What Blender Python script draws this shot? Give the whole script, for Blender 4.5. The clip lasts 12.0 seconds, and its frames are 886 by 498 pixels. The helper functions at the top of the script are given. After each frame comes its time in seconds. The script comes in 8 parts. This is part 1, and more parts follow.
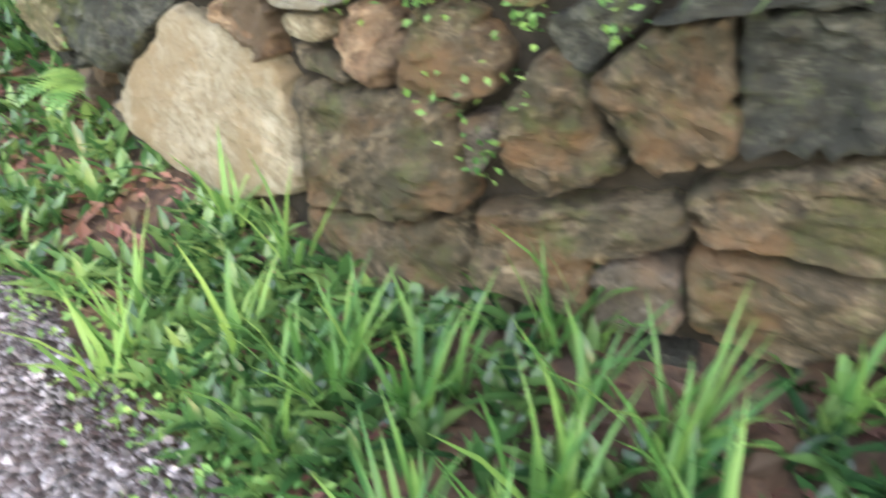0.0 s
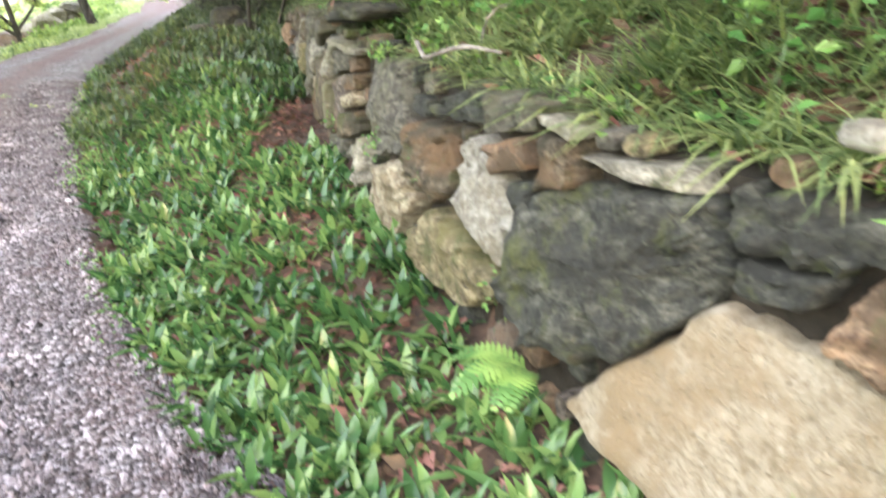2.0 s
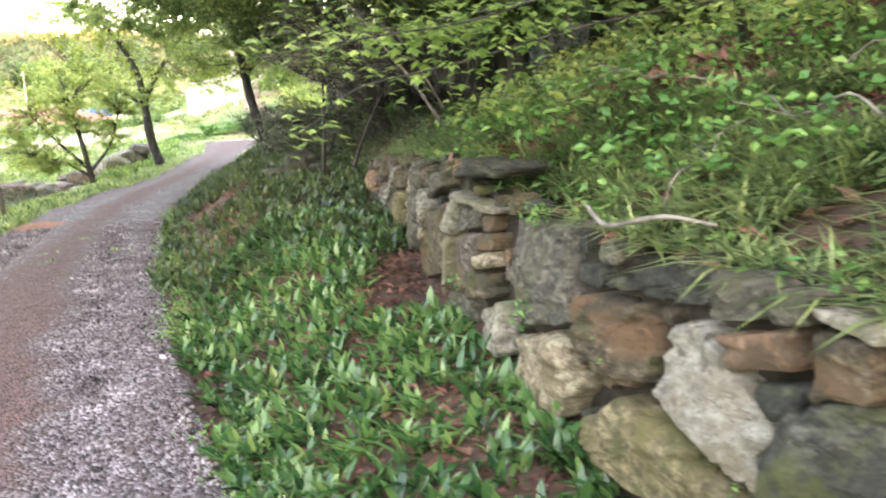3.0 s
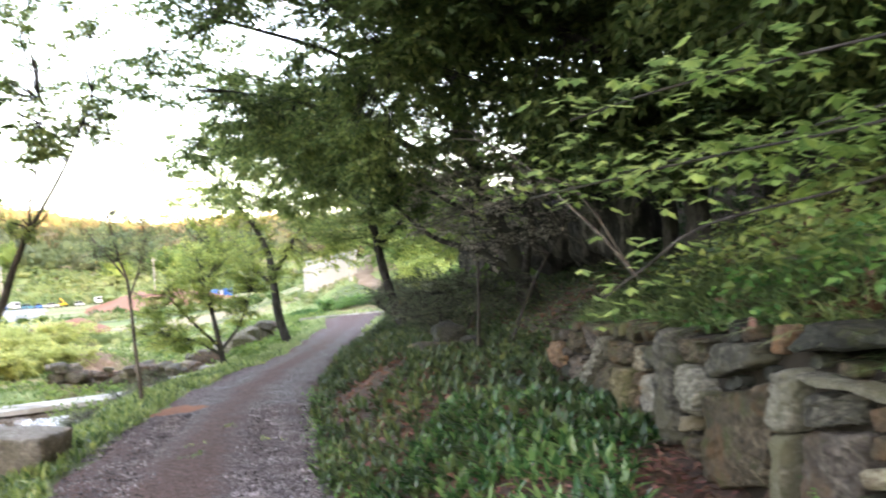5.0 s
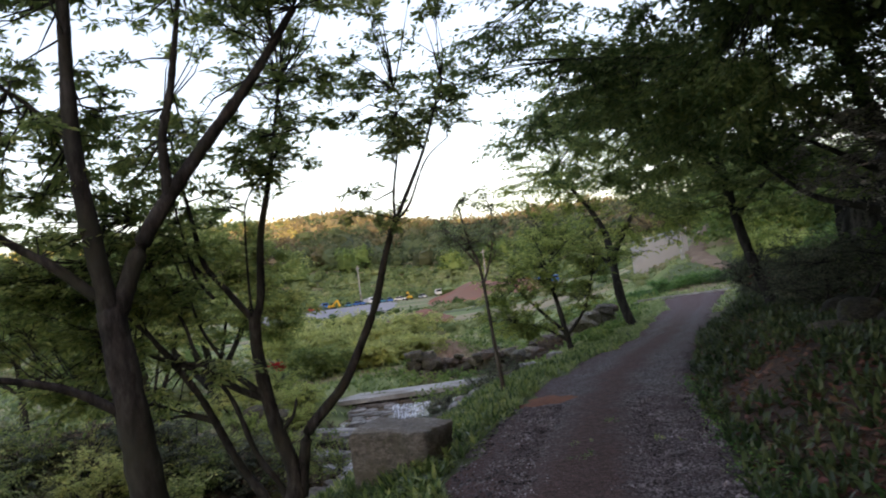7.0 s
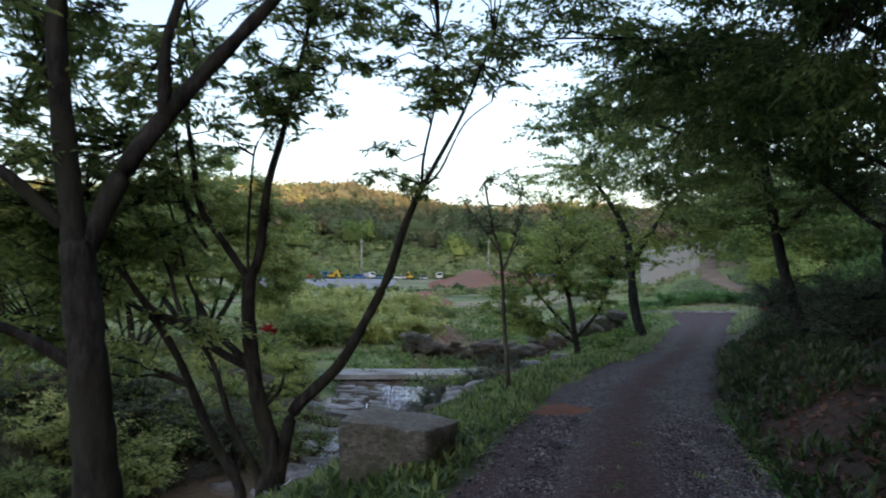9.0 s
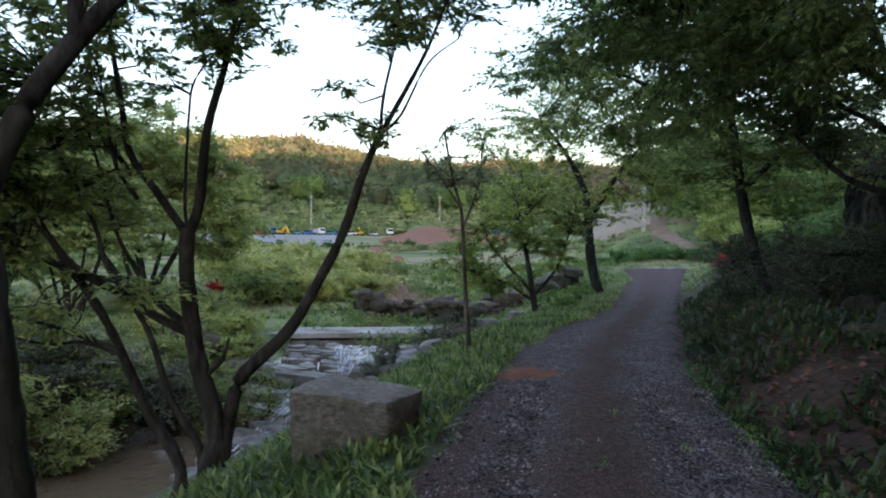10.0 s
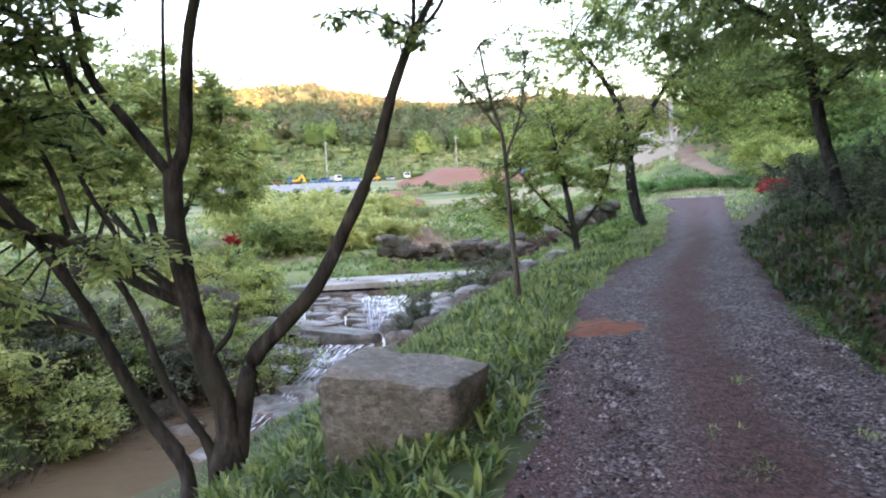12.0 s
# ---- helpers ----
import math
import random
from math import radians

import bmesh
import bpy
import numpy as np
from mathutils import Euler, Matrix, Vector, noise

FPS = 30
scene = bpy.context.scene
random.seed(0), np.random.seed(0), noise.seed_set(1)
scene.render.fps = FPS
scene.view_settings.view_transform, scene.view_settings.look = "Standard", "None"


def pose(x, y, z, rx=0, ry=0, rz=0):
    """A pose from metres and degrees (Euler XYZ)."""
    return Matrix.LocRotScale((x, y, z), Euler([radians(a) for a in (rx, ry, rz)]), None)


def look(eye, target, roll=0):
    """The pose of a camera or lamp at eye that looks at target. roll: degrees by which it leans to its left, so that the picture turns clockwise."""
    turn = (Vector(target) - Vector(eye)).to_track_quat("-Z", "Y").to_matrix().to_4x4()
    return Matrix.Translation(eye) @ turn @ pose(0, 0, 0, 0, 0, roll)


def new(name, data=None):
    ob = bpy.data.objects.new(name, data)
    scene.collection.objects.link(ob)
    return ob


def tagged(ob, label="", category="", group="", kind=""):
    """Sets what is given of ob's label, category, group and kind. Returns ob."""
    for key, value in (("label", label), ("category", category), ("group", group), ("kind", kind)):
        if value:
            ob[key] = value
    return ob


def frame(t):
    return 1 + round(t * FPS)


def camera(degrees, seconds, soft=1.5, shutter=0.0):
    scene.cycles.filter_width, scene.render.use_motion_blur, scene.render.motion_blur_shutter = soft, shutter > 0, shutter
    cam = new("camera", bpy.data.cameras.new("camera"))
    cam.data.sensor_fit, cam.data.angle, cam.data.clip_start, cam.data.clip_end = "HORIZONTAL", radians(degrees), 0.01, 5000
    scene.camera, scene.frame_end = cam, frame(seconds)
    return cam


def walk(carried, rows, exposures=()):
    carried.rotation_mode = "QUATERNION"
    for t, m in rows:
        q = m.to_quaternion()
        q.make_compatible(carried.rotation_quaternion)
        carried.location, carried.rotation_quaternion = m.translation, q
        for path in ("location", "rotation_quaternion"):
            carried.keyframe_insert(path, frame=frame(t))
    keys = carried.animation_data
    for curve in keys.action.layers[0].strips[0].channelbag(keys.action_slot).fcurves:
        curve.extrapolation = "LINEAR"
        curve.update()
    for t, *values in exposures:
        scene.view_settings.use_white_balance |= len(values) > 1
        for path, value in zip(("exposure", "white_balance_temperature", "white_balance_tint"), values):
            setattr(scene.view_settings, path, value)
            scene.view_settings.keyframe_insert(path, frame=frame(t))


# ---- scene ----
cam = camera(59.3, 12.0, 1.9, 0.4)
PATH = [
    (0, (-0.664, 1.924, 1.39), (-0.772, 3.598, 0.301), -0.1),
    (0.4, (-0.852, 2.144, 1.42), (-1.149, 3.814, 0.36), -3.4),
    (0.5, (-0.9, 2.178, 1.427), (-1.219, 3.85, 0.377), -3.4),
    (0.9, (-1.084, 2.26, 1.44), (-1.522, 3.948, 0.461), -1.7),
    (1, (-1.143, 2.286, 1.442), (-1.614, 3.984, 0.496), -1.6),
    (1.1, (-1.204, 2.316, 1.443), (-1.712, 4.021, 0.53), -0.7),
    (1.5, (-1.453, 2.451, 1.443), (-2.062, 4.164, 0.608), -2.3),
    (1.7, (-1.565, 2.527, 1.446), (-2.151, 4.268, 0.657), -2.2),
    (2, (-1.717, 2.632, 1.455), (-2.332, 4.402, 0.756), -2.2),
    (2.5, (-1.983, 2.762, 1.502), (-2.699, 4.566, 1.022), -0.4),
    (2.8, (-2.178, 2.813, 1.522), (-2.899, 4.636, 1.124), -1.0),
    (3, (-2.308, 2.835, 1.535), (-3.033, 4.662, 1.168), -2.2),
    (3.2, (-2.436, 2.871, 1.533), (-3.184, 4.693, 1.185), -2.6),
    (4.8, (-3.44, 3.433, 1.538), (-4.339, 5.218, 1.596), -3.1),
    (5, (-3.504, 3.499, 1.513), (-4.455, 5.257, 1.592), -4.3),
    (5.5, (-3.85, 3.625, 1.512), (-5.024, 5.238, 1.662), -5.2),
    (6, (-4.143, 3.719, 1.522), (-5.462, 5.216, 1.663), -6.8),
    (6.5, (-4.378, 3.837, 1.499), (-5.836, 5.201, 1.616), -8.0),
    (7, (-4.608, 3.966, 1.512), (-6.173, 5.206, 1.633), -7.4),
    (7.2, (-4.691, 4.0, 1.522), (-6.27, 5.221, 1.634), -6.7),
    (8.8, (-5.421, 4.371, 1.502), (-7.014, 5.578, 1.592), 0.1),
    (9, (-5.539, 4.421, 1.499), (-7.114, 5.651, 1.581), 0.2),
    (9.5, (-5.839, 4.577, 1.469), (-7.347, 5.89, 1.466), 0.5),
    (10, (-6.128, 4.757, 1.496), (-7.622, 6.086, 1.466), 0.3),
    (10.5, (-6.43, 4.904, 1.475), (-7.861, 6.301, 1.506), 0.9),
    (11, (-6.733, 5.099, 1.415), (-8.188, 6.471, 1.392), -0.6),
    (11.5, (-7.084, 5.367, 1.434), (-8.594, 6.674, 1.335), -2.6),
    (12, (-7.451, 5.544, 1.413), (-8.973, 6.83, 1.235), -2.7),
]
EXPOSURES = [(0, 4.4, 7600, 16), (1, 4.25, 7700, 18), (1.9, 4.7, 7700, 20), (2.4, 4.6, 7700, 20), (3.2, 4.4, 7600, 21), (4.8, 3.9, 7200, 22), (5.5, 3.12, 7000, 25), (7.2, 1.5, 6600, 26), (9, 1.4, 5950, 19), (9.5, 1.57, 5900, 18), (10.5, 1.68, 5950, 19), (11, 1.6, 5900, 17), (11.5, 1.8, 6000, 19), (12, 2.95, 6250, 26)]
walk(cam, [(t, look(eye, target, roll)) for t, eye, target, roll in PATH], EXPOSURES)

# ---------------------------------------------------------------- light
SUN_AZ, SUN_EL = Vector((0.80, -0.60)), 4.5
world = bpy.data.worlds.new("evening_sky")
scene.world = world
world.use_nodes = True
wn = world.node_tree.nodes
sky = wn.new("ShaderNodeTexSky")
sky.sky_type, sky.sun_disc = "NISHITA", False
sky.sun_elevation = radians(SUN_EL)
sky.sun_rotation = math.atan2(SUN_AZ.x, SUN_AZ.y)
sky.air_density, sky.dust_density, sky.ozone_density = 1.0, 1.2, 1.0
wn["Background"].inputs["Strength"].default_value = 0.15
# thin high haze over the clear sky
haze = wn.new("ShaderNodeMix")
haze.data_type, haze.blend_type = "RGBA", "ADD"
haze.inputs["Factor"].default_value = 1.0
haze.inputs[7].default_value = (0.78, 0.87, 1.14, 1)
world.node_tree.links.new(sky.outputs[0], haze.inputs[6])
world.node_tree.links.new(haze.outputs[2], wn["Background"].inputs["Color"])
sun = new("sun", bpy.data.lights.new("sun", "SUN"))
sun.data.energy, sun.data.angle, sun.data.color = 2.2, radians(0.6), (1.0, 0.80, 0.46)
sun.matrix_world = look((SUN_AZ.x * 100, SUN_AZ.y * 100, 100 * math.tan(radians(SUN_EL))), (0, 0, 0))

# ---------------------------------------------------------------- small tools
rng = np.random.default_rng(7)


def mesh_np(name, verts, faces, smooth=False, attrs=None):
    """A mesh from arrays; faces is an (n, k) array or a list of such arrays."""
    me = bpy.data.meshes.new(name)
    verts = np.asarray(verts, np.float32).reshape(-1, 3)
    groups = faces if isinstance(faces, list) else [faces]
    groups = [np.asarray(g, np.int32) for g in groups if len(g)]
    me.vertices.add(len(verts))
    me.vertices.foreach_set("co", verts.ravel())
    loops = np.concatenate([g.ravel() for g in groups])
    sizes = np.concatenate([np.full(len(g), g.shape[1], np.int32) for g in groups])
    me.loops.add(len(loops))
    me.loops.foreach_set("vertex_index", loops)
    me.polygons.add(len(sizes))
    me.polygons.foreach_set("loop_start", np.r_[0, np.cumsum(sizes)[:-1]].astype(np.int32))
    me.polygons.foreach_set("use_smooth", np.full(len(sizes), smooth))
    for key, values in (attrs or {}).items():
        me.attributes.new(key, "FLOAT", "POINT").data.foreach_set("value", np.asarray(values, np.float32))
    me.update(calc_edges=True)
    me.validate()
    return me


def thing(name, label, category, group="", kind="", at=(0, 0, 0)):
    ob = new(name)
    ob.location = at
    ob.empty_display_size = 0.1
    return tagged(ob, label, category, group, kind)


def part(name, me, material, parent, label=""):
    ob = new(name, me)
    me.materials.append(material)
    if parent is not None:
        ob.parent = parent
        ob.matrix_parent_inverse = Matrix.Translation(-parent.location)
    return tagged(ob, label) if label else ob


def solid(name, me, material, label, category, group="", kind=""):
    """A thing that is one mesh."""
    ob = new(name, me)
    me.materials.append(material)
    return tagged(ob, label, category, group, kind)


def smooth(a, b, x):
    t = np.clip((np.asarray(x, float) - a) / (b - a), 0, 1)
    return t * t * (3 - 2 * t)


def curve(points, step=0.1):
    """Catmull-Rom through the points, sampled about every step."""
    p = np.asarray(points, float)
    q = np.vstack([2 * p[0] - p[1], p, 2 * p[-1] - p[-2]])
    out = []
    for i in range(1, len(q) - 2):
        n = max(2, int(np.linalg.norm(q[i + 1] - q[i]) / step))
        t = np.linspace(0, 1, n, endpoint=False)[:, None]
        a, b, c, d = q[i - 1 : i + 3]
        out.append(0.5 * (2 * b + (c - a) * t + (2 * a - 5 * b + 4 * c - d) * t**2 + (3 * b - a - 3 * c + d) * t**3))
    return np.vstack(out + [p[-1:]])


def side(x, y, line):
    """Signed distance to a plan line (left of its direction: plus) and the length along it."""
    p = np.stack([np.ravel(x), np.ravel(y)], -1)
    best, sign, along, run = np.full(len(p), 1e9), np.ones(len(p)), np.zeros(len(p)), 0.0
    for a, b in zip(line[:-1], line[1:]):
        d = b - a
        n = np.hypot(*d)
        u = ((p - a) @ d) / n**2
        v = np.clip(u, 0, 1)
        off = p - a - v[:, None] * d
        dist = np.hypot(off[:, 0], off[:, 1])
        near = dist < best - 1e-9
        best = np.where(near, dist, best)
        sign = np.where(near, np.where(d[0] * (p[:, 1] - a[1]) - d[1] * (p[:, 0] - a[0]) >= 0, 1, -1), sign)
        along = np.where(near, run + v * n, along)
        run += n
    shape = np.shape(x)
    return (best * sign).reshape(shape), along.reshape(shape)


def waves(x, y, scale, seed=0):
    """Cheap smooth noise in the plan, about -1 to 1."""
    r = np.random.default_rng(seed)
    out = 0
    for k in range(6):
        a, f, ph = r.uniform(0, 6.28), scale * r.uniform(0.6, 1.8), r.uniform(0, 6.28)
        out = out + np.sin((np.cos(a) * x + np.sin(a) * y) * f + ph)
    return out / 3.5


# ---------------------------------------------------------------- plan
PATH_RIGHT = curve([(16, -13), (6, -3.6), (2, 0.1), (0.2, 1.75), (-1.2, 3.03), (-2.15, 3.79), (-2.68, 4.2), (-3.6, 4.75), (-4.75, 5.72), (-6.15, 7.1), (-8.0, 9.2), (-10.6, 12.4), (-12.9, 15.9), (-14.0, 17.6), (-19.8, 27.3), (-24.6, 35.5), (-27, 40)], 0.4)
PATH_LEFT = curve([(13, -16), (3.4, -5.6), (-1.0, -1.0), (-4.0, 2.1), (-6.0, 4.1), (-7.7, 5.8), (-9.34, 7.45), (-10.3, 8.4), (-11.4, 9.95), (-12.6, 11.6), (-14.5, 14.9), (-16.2, 18.5), (-20.7, 25.4), (-22.0, 27.6), (-27.2, 34.2), (-29.5, 37.5)], 0.4)
EDGE_RIGHT = np.vstack([PATH_RIGHT, [(-27.6, 44), (-27.8, 50), (-27.4, 62), (-25, 84), (-20, 120)]])
WALL = curve([(3.0, 2.4), (1.3, 2.8), (0.3, 3.15), (-0.38, 3.44), (-0.92, 3.71), (-1.26, 3.96), (-1.63, 4.27), (-1.94, 4.52), (-2.22, 4.83), (-2.47, 5.12), (-2.91, 5.68), (-3.35, 6.2), (-3.88, 6.9), (-4.54, 8.04), (-5.02, 8.8), (-5.62, 9.8), (-6.34, 10.66)], 0.08)
WALL_S = np.r_[0, np.cumsum(np.hypot(*np.diff(WALL, axis=0).T))]
WALL_END = 13.0
BANK = np.vstack([[(24, -10), (10, 0.0)], WALL[::6], curve([(-6.6, 10.95), (-8.3, 13.3), (-10.6, 16.7), (-12.3, 19.3), (-18.1, 29), (-22.8, 36.8), (-24.6, 44), (-25.2, 52), (-24.8, 64), (-22, 84), (-16, 120)], 1.0)])
BANK_S0 = math.hypot(14, 10) + math.hypot(7, 2.4)


def wall_at(s):
    x, y = np.interp(s, WALL_S, WALL[:, 0]), np.interp(s, WALL_S, WALL[:, 1])
    e = 0.05
    d = np.stack([np.interp(s + e, WALL_S, WALL[:, 0]) - np.interp(s - e, WALL_S, WALL[:, 0]), np.interp(s + e, WALL_S, WALL[:, 1]) - np.interp(s - e, WALL_S, WALL[:, 1])], -1)
    d = d / np.linalg.norm(d, axis=-1, keepdims=True)
    return np.stack([x, y], -1), d


def wall_top(s):
    return 1.05 + 0.16 * smooth(6.5, 9.0, s) - 0.07 * smooth(9.0, 10.0, s) - 0.06 * smooth(10.3, 11.5, s) - 0.13 * smooth(11.8, 13.2, s)


def foot(s):
    return 0.27 + 0.25 * smooth(5.5, 11, s)


def bed_level(y):
    return -2.1 + 0.6 * smooth(9.5, 19, y)


def ground(x, y):
    x, y = np.asarray(x, float), np.asarray(y, float)
    dr = -side(x, y, EDGE_RIGHT)[0]
    dl = side(x, y, PATH_LEFT)[0]
    db, sb = side(x, y, BANK)
    dw, sb = -db, sb - BANK_S0
    px, py = x + 8, y - 6
    r = np.hypot(px, py)
    az = np.degrees(np.arctan2(-px, py))
    # the bank with the wall
    f = 1 - smooth(12.6, 13.8, sb)
    low = foot(sb) * smooth(0.1, 1.2, dr) * (1 - 0.6 * smooth(30, 45, sb))
    rise = 0.36 * np.clip(dw - 0.2, 0, 3) + 0.62 * np.clip(dw - 3.2, 0, 60) + 0.2 * np.clip(dw - 63, 0, 100)
    rise = rise * (1 - 0.55 * smooth(45, 75, sb))
    right = low + f * (wall_top(sb) - foot(sb) - 0.02) * smooth(0.14, 0.3, dw) + rise
    right = right + 0.05 * waves(x, y, 2.1, 3) * smooth(0.3, 1.0, dw)
    # the valley with the stream
    fade = 1 - 0.8 * smooth(27, 40, y)
    deep = (-bed_level(y)) * fade
    valley = -0.7 + 0.017 * np.clip(r - 24, 0, 150) + 0.12 * waves(x, y, 0.25, 5) * smooth(15, 30, r)
    left = -0.05 * smooth(0, 0.5, dl) - (deep - 0.05) * smooth(0.5, 5.6, dl)
    far = smooth(0.0, 1.9, dl - 6.3 - 1.7 * smooth(9.6, 12.6, y))
    left = left * (1 - far) + (valley - 0.35 * (1 - smooth(13, 30, dl))) * far
    left = left - 0.13 * smooth(0.35, 1.1, dl) * (1 - smooth(3.0, 5.0, dl)) * (1 - smooth(11, 14, y))
    left = left + 0.05 * waves(x, y, 1.7, 8) * smooth(0.4, 1.2, dl)
    z = np.where(dr > 0, right, np.where(dl > 0, left, 0.0))
    # slope past the end of the path, up to the road
    climb = 2.2 * smooth(42, 58, r) * np.exp(-(((az - 31) / 9) ** 2)) + 4.0 * smooth(54, 72, r) * np.exp(-(((az - 27) / 7) ** 2))
    z = z + climb * (1 - smooth(90, 150, r)) * (dr <= 0)
    # wooded hill across the valley
    crest = np.interp(az, [-30, 20, 35, 43, 47.4, 50.3, 52.7, 56.4, 59.2, 62.7, 65, 70, 90, 130, 170], [26, 32, 33, 33, 33, 35, 37, 41, 45.5, 41.5, 41, 41, 36, 30, 10])
    hill = (crest - 9 + 0.6 * waves(x, y, 0.035, 11)) * smooth(175, 330, r) + 2.2 * waves(x, y, 0.06, 12) * smooth(200, 260, r)
    z = z + hill * np.where(dr > 0, 0.6, 1.0)
    # ridge towards the sun, which keeps the valley floor in the shade
    q = px * SUN_AZ.x + py * SUN_AZ.y
    p = px * SUN_AZ.y * -1 + py * SUN_AZ.x
    behind = smooth(110, 230, q)
    return z * (1 - behind) + (87 - 11 * smooth(-30, -48, p)) * np.exp(-(((q - 430) / 110) ** 2))


# ---------------------------------------------------------------- materials
def material(name, tones, scale=6.0, rough=0.8, bump=0.3, fine=60.0, stain=None, stain_scale=1.2, spread=0.0, island=0.0, translucent=0.0, spec=0.3, detail=6.0, stretch=(1, 1, 1)):
    """Noise-mixed tones with a second, larger stain, fine relief, and value spread by object or by island."""
    m = bpy.data.materials.new(name)
    m.use_nodes = True
    nt = m.node_tree
    N, L = nt.nodes, nt.links
    bsdf = N["Principled BSDF"]
    bsdf.inputs["Roughness"].default_value = rough
    bsdf.inputs["Specular IOR Level"].default_value = spec
    tex = N.new("ShaderNodeTexCoord")
    mp = N.new("ShaderNodeMapping")
    mp.inputs["Scale"].default_value = stretch
    L.new(tex.outputs["Object"], mp.inputs["Vector"])
    n1 = N.new("ShaderNodeTexNoise")
    n1.inputs["Scale"].default_value, n1.inputs["Detail"].default_value, n1.inputs["Roughness"].default_value = scale, detail, 0.72
    L.new(mp.outputs[0], n1.inputs["Vector"])
    ramp = N.new("ShaderNodeValToRGB")
    cr = ramp.color_ramp
    while len(cr.elements) < len(tones):
        cr.elements.new(0.5)
    for i, (e, c) in enumerate(zip(cr.elements, tones)):
        e.position = 0.38 + 0.24 * i / max(1, len(tones) - 1)
        e.color = (*c, 1)
    L.new(n1.outputs["Fac"], ramp.inputs["Fac"])
    col = ramp.outputs["Color"]
    if stain:
        n2 = N.new("ShaderNodeTexNoise")
        n2.inputs["Scale"].default_value, n2.inputs["Detail"].default_value = stain_scale, 8.0
        L.new(tex.outputs["Object"], n2.inputs["Vector"])
        r2 = N.new("ShaderNodeValToRGB")
        r2.color_ramp.elements[0].position, r2.color_ramp.elements[1].position = 0.48, 0.66
        L.new(n2.outputs["Fac"], r2.inputs["Fac"])
        mix = N.new("ShaderNodeMix")
        mix.data_type = "RGBA"
        L.new(r2.outputs["Color"], mix.inputs["Factor"])
        L.new(col, mix.inputs[6])
        mix.inputs[7].default_value = (*stain, 1)
        col = mix.outputs[2]
    if spread or island:
        hsv = N.new("ShaderNodeHueSaturation")
        src = N.new("ShaderNodeObjectInfo").outputs["Random"] if spread else N.new("ShaderNodeNewGeometry").outputs["Random Per Island"]
        k = spread or island
        mr = N.new("ShaderNodeMapRange")
        mr.inputs["To Min"].default_value, mr.inputs["To Max"].default_value = 1 - k, 1 + k
        L.new(src, mr.inputs["Value"])
        L.new(mr.outputs[0], hsv.inputs["Value"])
        mh = N.new("ShaderNodeMapRange")
        mh.inputs["To Min"].default_value, mh.inputs["To Max"].default_value = 0.5 + 0.03 * k / 0.4, 0.5 - 0.03 * k / 0.4
        L.new(src, mh.inputs["Value"])
        L.new(mh.outputs[0], hsv.inputs["Hue"])
        L.new(col, hsv.inputs["Color"])
        col = hsv.outputs["Color"]
    L.new(col, bsdf.inputs["Base Color"])
    if bump:
        n3 = N.new("ShaderNodeTexNoise")
        n3.inputs["Scale"].default_value, n3.inputs["Detail"].default_value, n3.inputs["Roughness"].default_value = fine, 8.0, 0.7
        L.new(mp.outputs[0], n3.inputs["Vector"])
        b = N.new("ShaderNodeBump")
        b.inputs["Strength"].default_value, b.inputs["Distance"].default_value = bump, 0.02
        L.new(n3.outputs["Fac"], b.inputs["Height"])
        if bump >= 0.5:
            n4 = N.new("ShaderNodeTexNoise")
            n4.inputs["Scale"].default_value, n4.inputs["Detail"].default_value = fine * 0.22, 5.0
            L.new(tex.outputs["Object"], n4.inputs["Vector"])
            b4 = N.new("ShaderNodeBump")
            b4.inputs["Strength"].default_value, b4.inputs["Distance"].default_value = bump * 0.8, 0.05
            L.new(n4.outputs["Fac"], b4.inputs["Height"])
            L.new(b4.outputs["Normal"], b.inputs["Normal"])
        L.new(b.outputs["Normal"], bsdf.inputs["Normal"])
    if translucent:
        tr = N.new("ShaderNodeBsdfTranslucent")
        L.new(col, tr.inputs["Color"])
        ms = N.new("ShaderNodeMixShader")
        ms.inputs["Fac"].default_value = translucent
        L.new(bsdf.outputs[0], ms.inputs[1])
        L.new(tr.outputs[0], ms.inputs[2])
        L.new(ms.outputs[0], N["Material Output"].inputs["Surface"])
    return m


